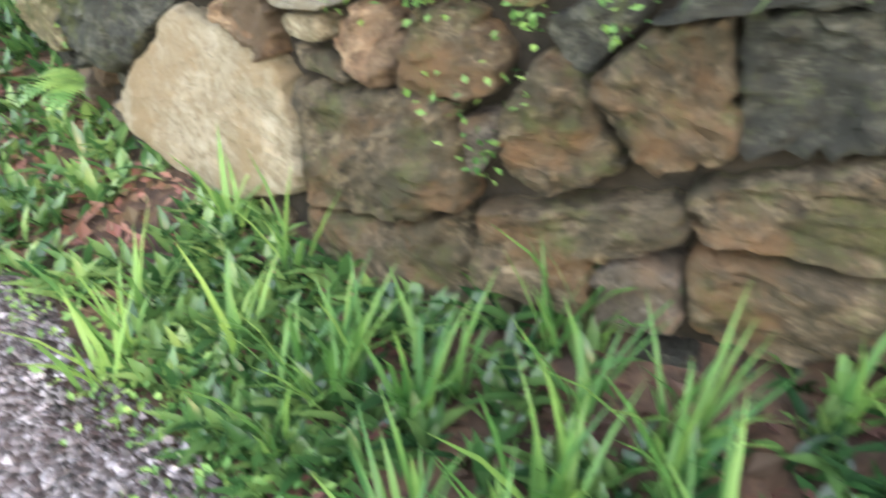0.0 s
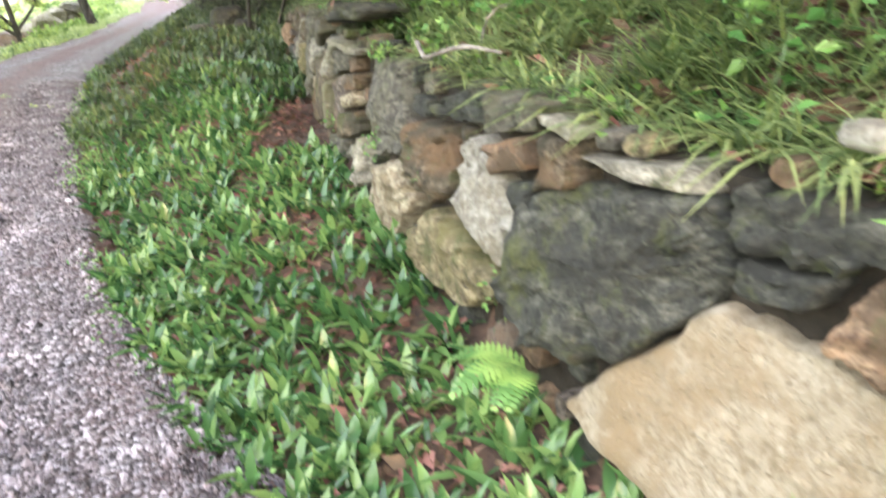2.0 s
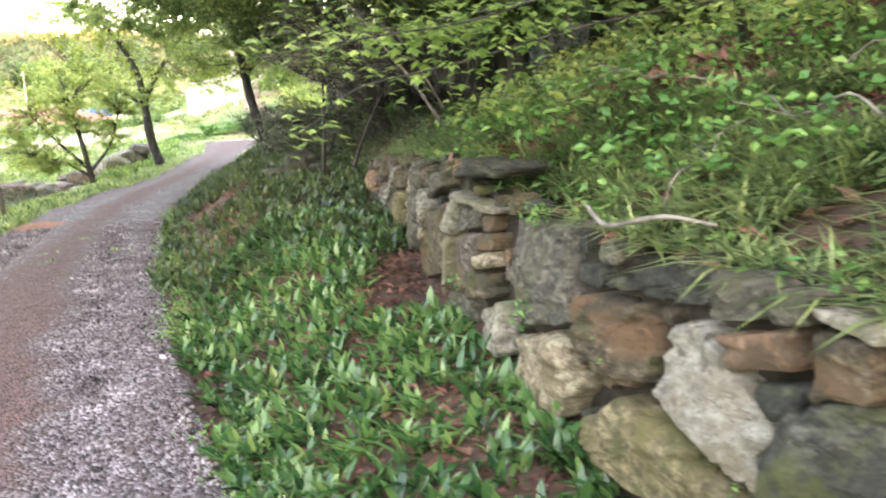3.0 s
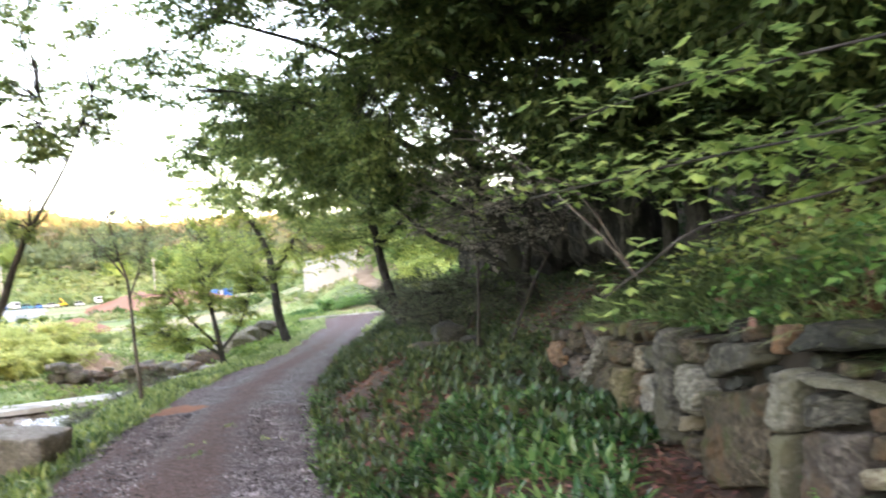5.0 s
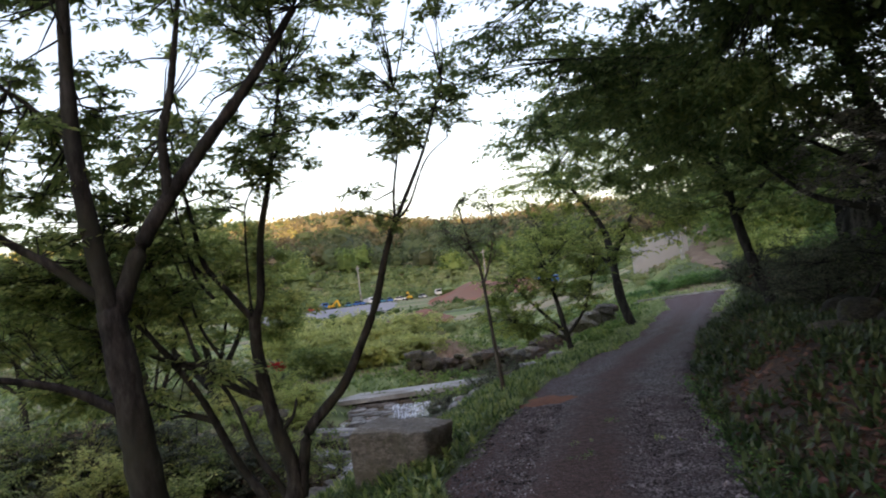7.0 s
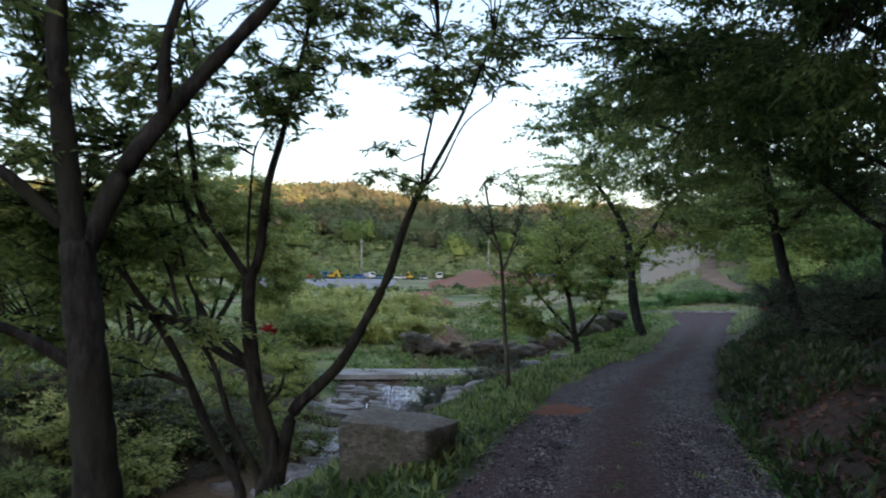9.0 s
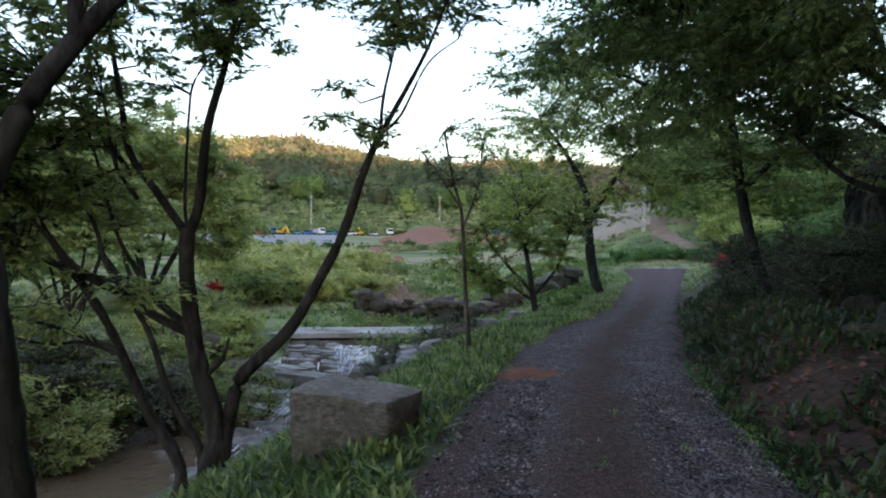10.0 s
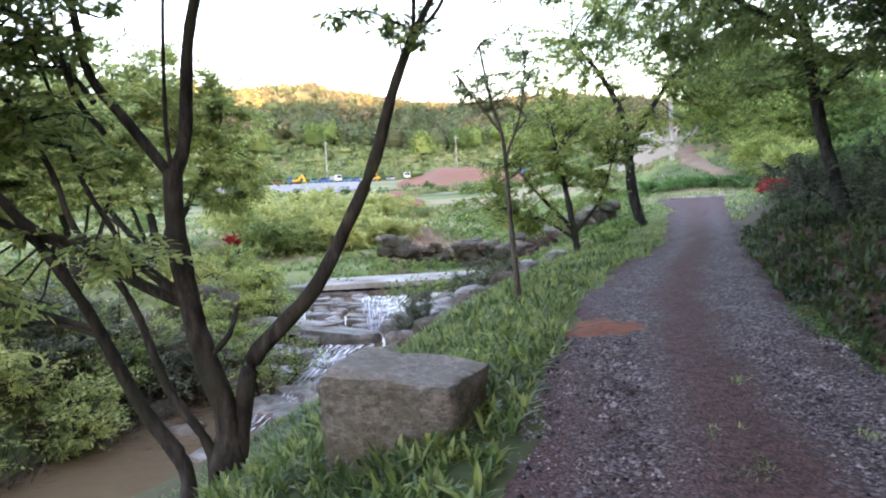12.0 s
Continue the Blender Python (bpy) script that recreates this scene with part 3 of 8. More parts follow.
def earth_nodes(nt, N, L, bsdf):
    """Meadow green broken by soil and by terrace bands; 'litter' is where fallen leaves lie, 'lush' where grass is fresh."""
    tex = N.new("ShaderNodeTexCoord")

    def noise_ramp(scale, cols, pos=(0.35, 0.5, 0.65)):
        n = N.new("ShaderNodeTexNoise")
        n.inputs["Scale"].default_value, n.inputs["Detail"].default_value, n.inputs["Roughness"].default_value = scale, 9.0, 0.65
        L.new(tex.outputs["Object"], n.inputs["Vector"])
        r = N.new("ShaderNodeValToRGB")
        while len(r.color_ramp.elements) < len(cols):
            r.color_ramp.elements.new(0.5)
        for e, p, c in zip(r.color_ramp.elements, pos, cols):
            e.position, e.color = p, (*c, 1)
        L.new(n.outputs["Fac"], r.inputs["Fac"])
        return r.outputs["Color"], n.outputs["Fac"]

    meadow, _ = noise_ramp(0.11, [(0.13, 0.18, 0.06), (0.20, 0.26, 0.085), (0.32, 0.31, 0.15)])
    litter, h = noise_ramp(9.0, [(0.024, 0.015, 0.011), (0.055, 0.031, 0.02), (0.105, 0.058, 0.037)])
    green, _ = noise_ramp(3.0, [(0.03, 0.05, 0.017), (0.055, 0.085, 0.027), (0.09, 0.12, 0.04)])
    # terrace edges: bands of straw and of dark growth across the valley
    turn = N.new("ShaderNodeMapping")
    turn.inputs["Rotation"].default_value = (0, 0, radians(-142))
    L.new(tex.outputs["Object"], turn.inputs["Vector"])
    mixes = meadow
    for scale, colour, lo, hi in ((0.022, (0.34, 0.27, 0.17), 0.72, 0.9), (0.035, (0.07, 0.10, 0.035), 0.75, 0.92)):
        wv = N.new("ShaderNodeTexWave")
        wv.inputs["Scale"].default_value, wv.inputs["Distortion"].default_value, wv.inputs["Detail"].default_value, wv.inputs["Detail Scale"].default_value = scale, 9.0, 3.0, 1.5
        L.new(turn.outputs[0], wv.inputs["Vector"])
        cut = N.new("ShaderNodeMapRange")
        cut.inputs["From Min"].default_value, cut.inputs["From Max"].default_value, cut.inputs["To Max"].default_value = lo, hi, 0.8
        L.new(wv.outputs["Fac"], cut.inputs["Value"])
        mx = N.new("ShaderNodeMix")
        mx.data_type = "RGBA"
        L.new(cut.outputs[0], mx.inputs["Factor"])
        L.new(mixes, mx.inputs[6])
        mx.inputs[7].default_value = (*colour, 1)
        mixes = mx.outputs[2]
    for key, colour in (("lush", green), ("litter", litter)):
        a = N.new("ShaderNodeAttribute")
        a.attribute_name = key
        mix = N.new("ShaderNodeMix")
        mix.data_type = "RGBA"
        L.new(a.outputs["Fac"], mix.inputs["Factor"])
        L.new(mixes, mix.inputs[6])
        L.new(colour, mix.inputs[7])
        mixes = mix.outputs[2]
    L.new(mixes, bsdf.inputs["Base Color"])
    bsdf.inputs["Roughness"].default_value = 0.95
    b = N.new("ShaderNodeBump")
    b.inputs["Strength"].default_value, b.inputs["Distance"].default_value = 0.8, 0.03
    L.new(h, b.inputs["Height"])
    L.new(b.outputs["Normal"], bsdf.inputs["Normal"])


EARTH = two_tone("valley_earth", earth_nodes)


def water_nodes(nt, N, L, bsdf):
    bsdf.inputs["Base Color"].default_value = (0.15, 0.108, 0.066, 1)
    bsdf.inputs["Roughness"].default_value = 0.12
    bsdf.inputs["Specular IOR Level"].default_value = 0.5
    tex = N.new("ShaderNodeTexCoord")
    n = N.new("ShaderNodeTexNoise")
    n.inputs["Scale"].default_value, n.inputs["Detail"].default_value = 3.5, 4.0
    L.new(tex.outputs["Object"], n.inputs["Vector"])
    b = N.new("ShaderNodeBump")
    b.inputs["Strength"].default_value, b.inputs["Distance"].default_value = 0.35, 0.05
    L.new(n.outputs["Fac"], b.inputs["Height"])
    L.new(b.outputs["Normal"], bsdf.inputs["Normal"])


WATER = two_tone("brown_water", water_nodes)
def foam_nodes(nt, N, L, bsdf):
    """White water in strands over clear gaps; 'flow' runs down the fall and 'span' across it."""
    bsdf.inputs["Base Color"].default_value = (0.70, 0.73, 0.78, 1)
    bsdf.inputs["Roughness"].default_value = 0.3
    span, flow = N.new("ShaderNodeAttribute"), N.new("ShaderNodeAttribute")
    span.attribute_name, flow.attribute_name = "span", "flow"
    vec = N.new("ShaderNodeCombineXYZ")
    L.new(span.outputs["Fac"], vec.inputs[0])
    L.new(flow.outputs["Fac"], vec.inputs[1])
    n = N.new("ShaderNodeTexNoise")
    n.inputs["Scale"].default_value, n.inputs["Detail"].default_value, n.inputs["Distortion"].default_value = 3.2, 8.0, 0.6
    L.new(vec.outputs[0], n.inputs["Vector"])
    cut = N.new("ShaderNodeMapRange")
    cut.inputs["From Min"].default_value, cut.inputs["From Max"].default_value = 0.44, 0.64
    L.new(n.outputs["Fac"], cut.inputs["Value"])
    clear = N.new("ShaderNodeBsdfTransparent")
    ms = N.new("ShaderNodeMixShader")
    L.new(cut.outputs[0], ms.inputs["Fac"])
    L.new(clear.outputs[0], ms.inputs[1])
    L.new(bsdf.outputs[0], ms.inputs[2])
    L.new(ms.outputs[0], N["Material Output"].inputs["Surface"])
    b = N.new("ShaderNodeBump")
    b.inputs["Strength"].default_value, b.inputs["Distance"].default_value = 0.6, 0.06
    L.new(n.outputs["Fac"], b.inputs["Height"])
    L.new(b.outputs["Normal"], bsdf.inputs["Normal"])


FOAM = two_tone("white_water", foam_nodes)


# ---------------------------------------------------------------- the ground, one sheet
def spaced(lo, hi, step, far):
    a = [lo, hi]
    s = step
    while a[0] > -far or a[-1] < far:
        s *= 1.13
        if a[0] > -far:
            a.insert(0, a[0] - s)
        if a[-1] < far:
            a.append(a[-1] + s)
    return np.array(a[: a.index(lo)] + list(np.arange(lo, hi, step)) + a[a.index(hi) :])


gx, gy = spaced(-30.0, 5.0, 0.2, 3000), spaced(-4.0, 44.0, 0.2, 3000)
GX, GY = np.meshgrid(gx, gy)
GZ = ground(GX, GY)
nx = len(gx)
idx = np.arange(len(gy) * nx).reshape(len(gy), nx)
quads = np.stack([idx[:-1, :-1], idx[:-1, 1:], idx[1:, 1:], idx[1:, :-1]], -1).reshape(-1, 4)
gr, gl = -side(GX, GY, EDGE_RIGHT)[0], side(GX, GY, PATH_LEFT)[0]
gb, gs = side(GX, GY, BANK)
litter = np.clip((gr > -0.5) * (1.0 - 0.75 * smooth(45, 70, gs)) + (gl > 3.2) * (gl < 6) * 0.7, 0, 1)
lush = smooth(-0.4, 0.2, gl) * (1 - smooth(3.0, 5.0, gl)) + 0.5 * (gr > 0)
solid("ground", mesh_np("ground", np.stack([GX, GY, GZ], -1), quads, True, {"litter": litter.ravel(), "lush": lush.ravel()}), EARTH, "Green valley ground with brown leaf litter under the trees", "ground", kind="structure")


# ---------------------------------------------------------------- the path
def strip_edges():
    n = 420
    u = np.linspace(0, 1, n) ** 1.0
    def even(line):
        s = np.r_[0, np.cumsum(np.hypot(*np.diff(line, axis=0).T))]
        return s, line
    rows = []
    sr, lr = even(PATH_RIGHT)
    for s in np.arange(4, sr[-1] - 0.2, 0.15):
        p = np.array([np.interp(s, sr, lr[:, 0]), np.interp(s, sr, lr[:, 1])])
        k = np.argmin(np.hypot(*(PATH_LEFT - p).T))
        a, b = PATH_LEFT[max(k - 1, 0)], PATH_LEFT[min(k + 1, len(PATH_LEFT) - 1)]
        v = np.clip(((p - a) @ (b - a)) / ((b - a) @ (b - a)), 0, 1)
        rows.append((p, a + v * (b - a), s))
    return rows


rows = strip_edges()
COLS = 22
pv, soil = [], []
for p, q, s in rows:
    d = (q - p) / np.hypot(*(q - p))
    wob = 0.07 * math.sin(s * 3.1) + 0.05 * math.sin(s * 7.7 + 1)
    wob2 = 0.08 * math.sin(s * 2.3 + 2) + 0.05 * math.sin(s * 6.1)
    for c in range(COLS + 1):
        u = c / COLS
        w = p + (q - p) * u + d * (-wob * (1 - u) + wob2 * u)
        pv.append((w[0], w[1], 0.034 - 0.036 * (c in (0, COLS)) + 0.02 * math.sin(u * math.pi) - 0.018 * math.exp(-(((u - 0.28) / 0.1) ** 2)) - 0.018 * math.exp(-(((u - 0.75) / 0.1) ** 2))))
        start = float(smooth(14, 34, s))
        mid = math.exp(-(((u - 0.5) / 0.16) ** 2)) * start * 0.55
        left = float(smooth(0.32, 0.66, u)) * (1 - float(smooth(28, 36, s))) * (0.3 + 0.35 * float(smooth(15, 20, s)))
        soil.append(0.24 + mid + left + 0.22 * math.exp(-(((u - 0.86) / 0.09) ** 2)) * start + 0.16 * math.exp(-(((u - 0.12) / 0.08) ** 2)) * start + 0.35 * float(smooth(36, 60, s)) + 0.4 * float(smooth(0.86, 1.0, u)) + 0.2 * float(smooth(0.1, 0.0, u)))
pi = np.arange(len(pv)).reshape(len(rows), COLS + 1)
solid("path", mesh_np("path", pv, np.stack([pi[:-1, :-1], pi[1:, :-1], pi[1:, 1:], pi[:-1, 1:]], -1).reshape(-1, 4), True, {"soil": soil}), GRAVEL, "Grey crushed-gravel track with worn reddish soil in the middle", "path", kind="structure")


def pebbles(count, inside, size, name, label):
    """Loose crushed stones, each a jittered pyramid half sunk in the track."""
    base = np.array([(1, 0, -0.35), (-1, 0, -0.35), (0, 1, -0.35), (0, -1, -0.35), (0, 0, 1)], float)
    tri = np.array([(0, 2, 4), (2, 1, 4), (1, 3, 4), (3, 0, 4)])
    xy = inside(count)
    n = len(xy)
    r = size * rng.lognormal(0, 0.35, n)
    a = rng.uniform(0, 6.28, n)
    v = base[None] * rng.uniform(0.55, 1.15, (n, 5, 1)) * r[:, None, None] * np.array([1, 0.8, 0.6])
    v = np.stack([v[..., 0] * np.cos(a)[:, None] - v[..., 1] * np.sin(a)[:, None], v[..., 0] * np.sin(a)[:, None] + v[..., 1] * np.cos(a)[:, None], v[..., 2]], -1)
    v += np.stack([xy[:, 0], xy[:, 1], np.full(n, 0.034) + r * 0.2], -1)[:, None]
    f = (tri[None] + 5 * np.arange(n)[:, None, None]).reshape(-1, 3)
    return solid(name, mesh_np(name, v, f), PEBBLE, label, "gravel", kind="stuff")


def on_path(lo, hi, power=1.0):
    def pick(n):
        s = lo + (hi - lo) * rng.uniform(0, 1, n) ** power
        u = rng.uniform(0.0, 1.0, n) ** 1.15
        ss = np.array([r[2] for r in rows])
        P, Q = np.array([r[0] for r in rows]), np.array([r[1] for r in rows])
        p = np.stack([np.interp(s, ss, P[:, 0]), np.interp(s, ss, P[:, 1])], -1)
        q = np.stack([np.interp(s, ss, Q[:, 0]), np.interp(s, ss, Q[:, 1])], -1)
        return p + (q - p) * u[:, None]
    return pick


# ---------------------------------------------------------------- the stone wall
def inside_poly(p, poly):
    x, y, c = p[0], p[1], False
    for (x1, y1), (x2, y2) in zip(poly, poly[1:] + poly[:1]):
        if (y1 > y) != (y2 > y) and x < (x2 - x1) * (y - y1) / (y2 - y1) + x1:
            c = not c
    return c


wall = thing("stone_wall", "Dry-laid retaining wall of mixed brown, grey and cream fieldstones", "wall", kind="structure", at=(*WALL[len(WALL) // 2], 0.3))
laid = []


def on_wall(s, z, out):
    """World place of a wall point: out metres in front of the face."""
    p, d = wall_at(np.asarray(s, float))
    n = np.stack([d[..., 1], -d[..., 0]], -1)
    lean = 0.10 * (np.asarray(z) - 0.6)
    q = p - n * (np.asarray(out) - lean)[..., None]
    return np.stack([q[..., 0], q[..., 1], np.broadcast_to(z, q[..., 0].shape)], -1)


def stone(tone, *corners, proud=None, depth=0.22, grow=1.02):
    """One wall stone: its outline on the wall's face, rounded, with a swelling, broken front."""
    k = len(laid)
    r = np.random.default_rng(100 + k)
    laid.append(list(corners))
    c = np.array(corners)
    area = 0.5 * np.sum(c[:, 0] * np.roll(c[:, 1], -1) - np.roll(c[:, 0], -1) * c[:, 1])
    if area < 0:
        c = c[::-1]
    mid = c.mean(0)
    size = np.sqrt(abs(area))
    c = mid + (c - mid) * grow
    a, b = c, np.roll(c, -1, 0)
    w = np.clip(0.014 / np.hypot(*(b - a).T), 0.03, 0.2)[:, None]
    cuts = (0.14, 0.26, 0.38, 0.5, 0.62, 0.74, 0.86) if size > 0.16 else (0.33, 0.67)
    c = np.stack([a * (1 - w) + b * w, *[a * (1 - u) + b * u for u in cuts], a * w + b * (1 - w)], 1)
    c[:, 1:-1] += r.normal(0, 0.008, c[:, 1:-1].shape) * min(1, size / 0.25)
    c = c.reshape(-1, 2)
    n = len(c)
    proud = r.uniform(0.0, 0.06) if proud is None else proud
    swell = 0.03 * min(1, size / 0.3)
    tilt = r.normal(0, 0.06, 2)
    steps = ((0.98, -depth), (1.0, proud - 0.035), (0.99, proud - 0.012), (0.955, proud + swell * 0.4), (0.87, proud + swell * 0.6), (0.77, proud + swell * 0.75), (0.66, proud + swell * 0.85), (0.54, proud + swell * 0.9), (0.41, proud + swell), (0.27, proud + swell), (0.13, proud + swell))
    rings = []
    for f, o in steps if size > 0.16 else steps[:4] + steps[5:9:3]:
        q = mid + (c - mid) * f
        bump = np.array([noise.noise((u * 6, v * 6, k * 3.7)) * 0.03 + noise.noise((u * 15, v * 22, k)) * 0.02 + noise.noise((u * 34, v * 40, k)) * 0.010 + 0.013 * round(2.4 * noise.noise((u * 4, v * 9 + u, k * 1.3))) for u, v in q])
        out = o + (bump * min(1, size / 0.2) * min(1, 0.35 + f) * (0.4 if tone == "cream" else 1.0) + (q - mid) @ tilt if o > -0.1 else 0)
        rings.append(on_wall(q[:, 0], q[:, 1], out))
    top = on_wall(mid[0], mid[1], proud + swell)[None]
    v = np.concatenate([*rings, top])
    f = []
    for j in range(len(rings) - 1):
        for i in range(n):
            f.append((j * n + i, j * n + (i + 1) % n, (j + 1) * n + (i + 1) % n, (j + 1) * n + i))
    last = (len(rings) - 1) * n
    cap = [(last + i, last + (i + 1) % n, len(v) - 1) for i in range(n)]
    me = mesh_np("stone", v, [np.array(f), np.array(cap)], True)
    me.set_sharp_from_angle(angle=radians(30))
    part("stone", me, STONE[tone], wall)


stone("cream", (5.52, 0.28), (5.29, 0.52), (5.10, 0.71), (4.85, 0.70), (4.64, 0.67), (4.54, 0.64), (4.49, 0.49), (4.48, 0.30), (4.84, 0.14), (5.18, 0.17))
stone("dark", (5.80, 0.79), (5.56, 0.89), (5.14, 0.94), (5.08, 0.84), (5.10, 0.73), (5.36, 0.46), (5.65, 0.40), (5.88, 0.48))
stone("dark", (5.11, 0.98), (4.76, 1.00), (4.73, 0.93), (4.88, 0.86), (5.08, 0.87))
stone("dark", (5.06, 0.84), (4.83, 0.86), (4.88, 0.78), (5.06, 0.76))
stone("rust", (4.79, 0.85), (4.73, 0.90), (4.62, 0.86), (4.57, 0.77), (4.56, 0.67), (4.72, 0.69), (4.84, 0.73))
stone("white", (4.55, 0.84), (4.52, 0.86), (4.30, 0.87), (4.34, 0.85), (4.54, 0.82))
stone("tan", (4.49, 0.81), (4.34, 0.83), (4.33, 0.77), (4.47, 0.76))
stone("dark", (4.70, 0.98), (4.57, 0.99), (4.38, 0.98), (4.38, 0.92), (4.49, 0.89), (4.66, 0.91))
stone("brown", (4.49, 0.73), (4.32, 0.74), (4.25, 0.68), (4.43, 0.68))
stone("brown", (4.48, 0.64), (4.24, 0.66), (4.07, 0.69), (3.94, 0.71), (3.88, 0.47), (4.13, 0.34), (4.44, 0.29))
stone("grey", (4.63, 1.01), (4.37, 1.05), (4.21, 1.05), (4.36, 1.00), (4.58, 0.99))
stone("light", (5.59, 0.96), (5.22, 1.00), (5.15, 0.95), (5.39, 0.94))
stone("brown", (4.38, 0.91), (4.35, 0.97), (4.13, 1.00), (4.10, 0.94), (4.33, 0.90))
stone("rust", (4.32, 0.76), (4.25, 0.88), (4.13, 0.87), (4.09, 0.81), (4.14, 0.69), (4.25, 0.69))
stone("brown", (4.10, 0.72), (4.06, 0.90), (3.92, 0.91), (3.83, 0.84), (3.83, 0.75), (4.07, 0.70))
stone("brown", (3.81, 0.71), (3.74, 0.85), (3.65, 0.82), (3.60, 0.74), (3.53, 0.63), (3.69, 0.54), (3.79, 0.59))
stone("plum", (3.99, 0.63), (3.89, 0.68), (3.82, 0.69), (3.82, 0.62), (3.89, 0.52), (3.98, 0.56))
stone("brown", (3.63, 0.80), (3.53, 0.92), (3.38, 0.98), (3.32, 0.70), (3.48, 0.63), (3.55, 0.70))
stone("dark", (3.37, 0.98), (3.16, 1.01), (2.96, 1.04), (2.89, 0.82), (3.09, 0.76), (3.32, 0.70))
stone("brown", (3.40, 0.61), (3.09, 0.74), (2.88, 0.80), (2.81, 0.59), (3.03, 0.52), (3.36, 0.53))
stone("brown", (3.87, 0.45), (3.42, 0.59), (3.37, 0.53), (3.47, 0.47), (3.57, 0.40), (3.56, 0.25), (3.87, 0.26))
stone("plum", (3.56, 0.39), (3.46, 0.46), (3.37, 0.45), (3.35, 0.32), (3.54, 0.23))
stone("brown", (3.36, 0.50), (3.03, 0.50), (2.80, 0.57), (2.75, 0.42), (3.12, 0.28), (3.33, 0.30))
stone("dark", (3.75, 0.91), (3.64, 0.97), (3.51, 1.05), (3.55, 0.93), (3.64, 0.81), (3.70, 0.81))
stone("dark", (3.53, 0.94), (3.39, 1.03), (3.18, 1.08), (2.98, 1.10), (2.96, 1.04), (3.17, 1.02), (3.38, 0.99))
stone("grey", (7.59, 1.02), (7.05, 1.06), (6.99, 0.68), (7.27, 0.61), (7.49, 0.61))
stone("brown", (6.86, 0.83), (6.49, 0.88), (6.39, 0.77), (6.40, 0.64), (6.69, 0.59), (6.91, 0.67))
stone("white", (6.30, 0.86), (6.18, 0.90), (6.04, 0.81), (5.88, 0.71), (5.90, 0.51), (6.08, 0.54), (6.36, 0.63))
stone("rust", (6.07, 0.90), (5.83, 0.97), (5.80, 0.88), (5.99, 0.82))
stone("brown", (5.77, 0.99), (5.60, 1.00), (5.57, 0.88), (5.74, 0.83))
stone("grey", (6.15, 1.05), (5.94, 1.06), (5.96, 0.96), (6.14, 0.92))
stone("dark", (6.74, 0.90), (6.32, 1.06), (6.16, 1.04), (6.19, 0.94), (6.49, 0.90))
stone("grey", (5.92, 1.05), (5.80, 1.07), (5.79, 0.99), (5.90, 0.97))
stone("light", (5.79, 1.04), (5.59, 1.03), (5.58, 1.00), (5.77, 1.02))
stone("moss", (6.70, 0.42), (6.51, 0.57), (6.25, 0.56), (5.92, 0.45), (6.15, 0.31), (6.72, 0.28))
stone("tan", (7.39, 0.53), (6.94, 0.65), (6.80, 0.52), (6.93, 0.33), (7.33, 0.26))
stone("light", (7.86, 0.51), (7.60, 0.63), (7.46, 0.43), (7.77, 0.34))
stone("dark", (5.93, 0.81), (5.78, 0.85), (5.78, 0.75), (5.89, 0.73))
stone("light", (8.60, 1.03), (8.37, 1.07), (8.37, 0.83), (8.51, 0.81))
stone("light", (8.51, 0.80), (8.40, 0.81), (8.46, 0.53), (8.53, 0.51))
stone("grey", (8.32, 0.97), (8.02, 1.02), (8.03, 0.91), (8.32, 0.86))
stone("rust", (7.99, 0.97), (7.78, 1.01), (7.78, 0.93), (7.97, 0.90))
stone("plum", (8.35, 0.83), (7.99, 0.89), (7.96, 0.75), (8.06, 0.58), (8.39, 0.54))
stone("brown", (7.95, 0.89), (7.71, 0.93), (7.72, 0.85), (7.94, 0.82))
stone("tan", (7.97, 0.78), (7.75, 0.84), (7.72, 0.77), (7.95, 0.72))
stone("brown", (7.99, 0.69), (7.72, 0.74), (7.70, 0.63), (7.99, 0.56))
stone("grey", (8.44, 0.49), (8.04, 0.58), (7.93, 0.44), (8.43, 0.37))
stone("light", (8.35, 1.06), (7.67, 1.05), (7.70, 1.02), (8.17, 1.03))
stone("dark", (8.28, 1.25), (7.66, 1.24), (7.76, 1.18), (8.42, 1.14))
stone("grey", (9.96, 1.12), (9.78, 1.13), (9.72, 0.75), (9.68, 0.53), (9.88, 0.46), (10.06, 0.55), (10.01, 0.85), proud=0.07)
stone("light", (9.66, 0.94), (9.46, 0.96), (9.26, 0.85), (9.30, 0.76), (9.48, 0.73), (9.68, 0.78), proud=0.06)
stone("white", (10.36, 0.81), (10.12, 0.83), (10.12, 0.69), (10.26, 0.56), (10.40, 0.58))
stone("moss", (11.00, 0.79), (10.62, 0.82), (10.54, 0.53), (10.84, 0.46), (11.02, 0.55))
stone("brown", (11.38, 0.79), (11.03, 0.81), (11.06, 0.51), (11.34, 0.41), (11.60, 0.58))
stone("light", (11.46, 0.98), (11.32, 0.97), (11.66, 0.66), (11.90, 0.50), (11.96, 0.60))
stone("tan", (10.64, 0.97), (10.44, 0.98), (10.40, 0.83), (10.62, 0.82))
stone("grey", (10.40, 0.99), (10.08, 1.01), (10.08, 0.89), (10.38, 0.85))
stone("tan", (9.60, 0.68), (9.42, 0.71), (9.42, 0.64), (9.60, 0.60))
stone("brown", (9.68, 0.56), (9.36, 0.62), (9.36, 0.49), (9.70, 0.40))
stone("brown", (9.66, 1.09), (9.30, 1.11), (9.28, 0.97), (9.44, 0.98), (9.66, 0.97))
stone("brown", (11.28, 0.97), (10.68, 0.98), (10.68, 0.85), (11.26, 0.82))
stone("plum", (12.36, 0.74), (11.98, 0.77), (11.98, 0.56), (12.34, 0.51))
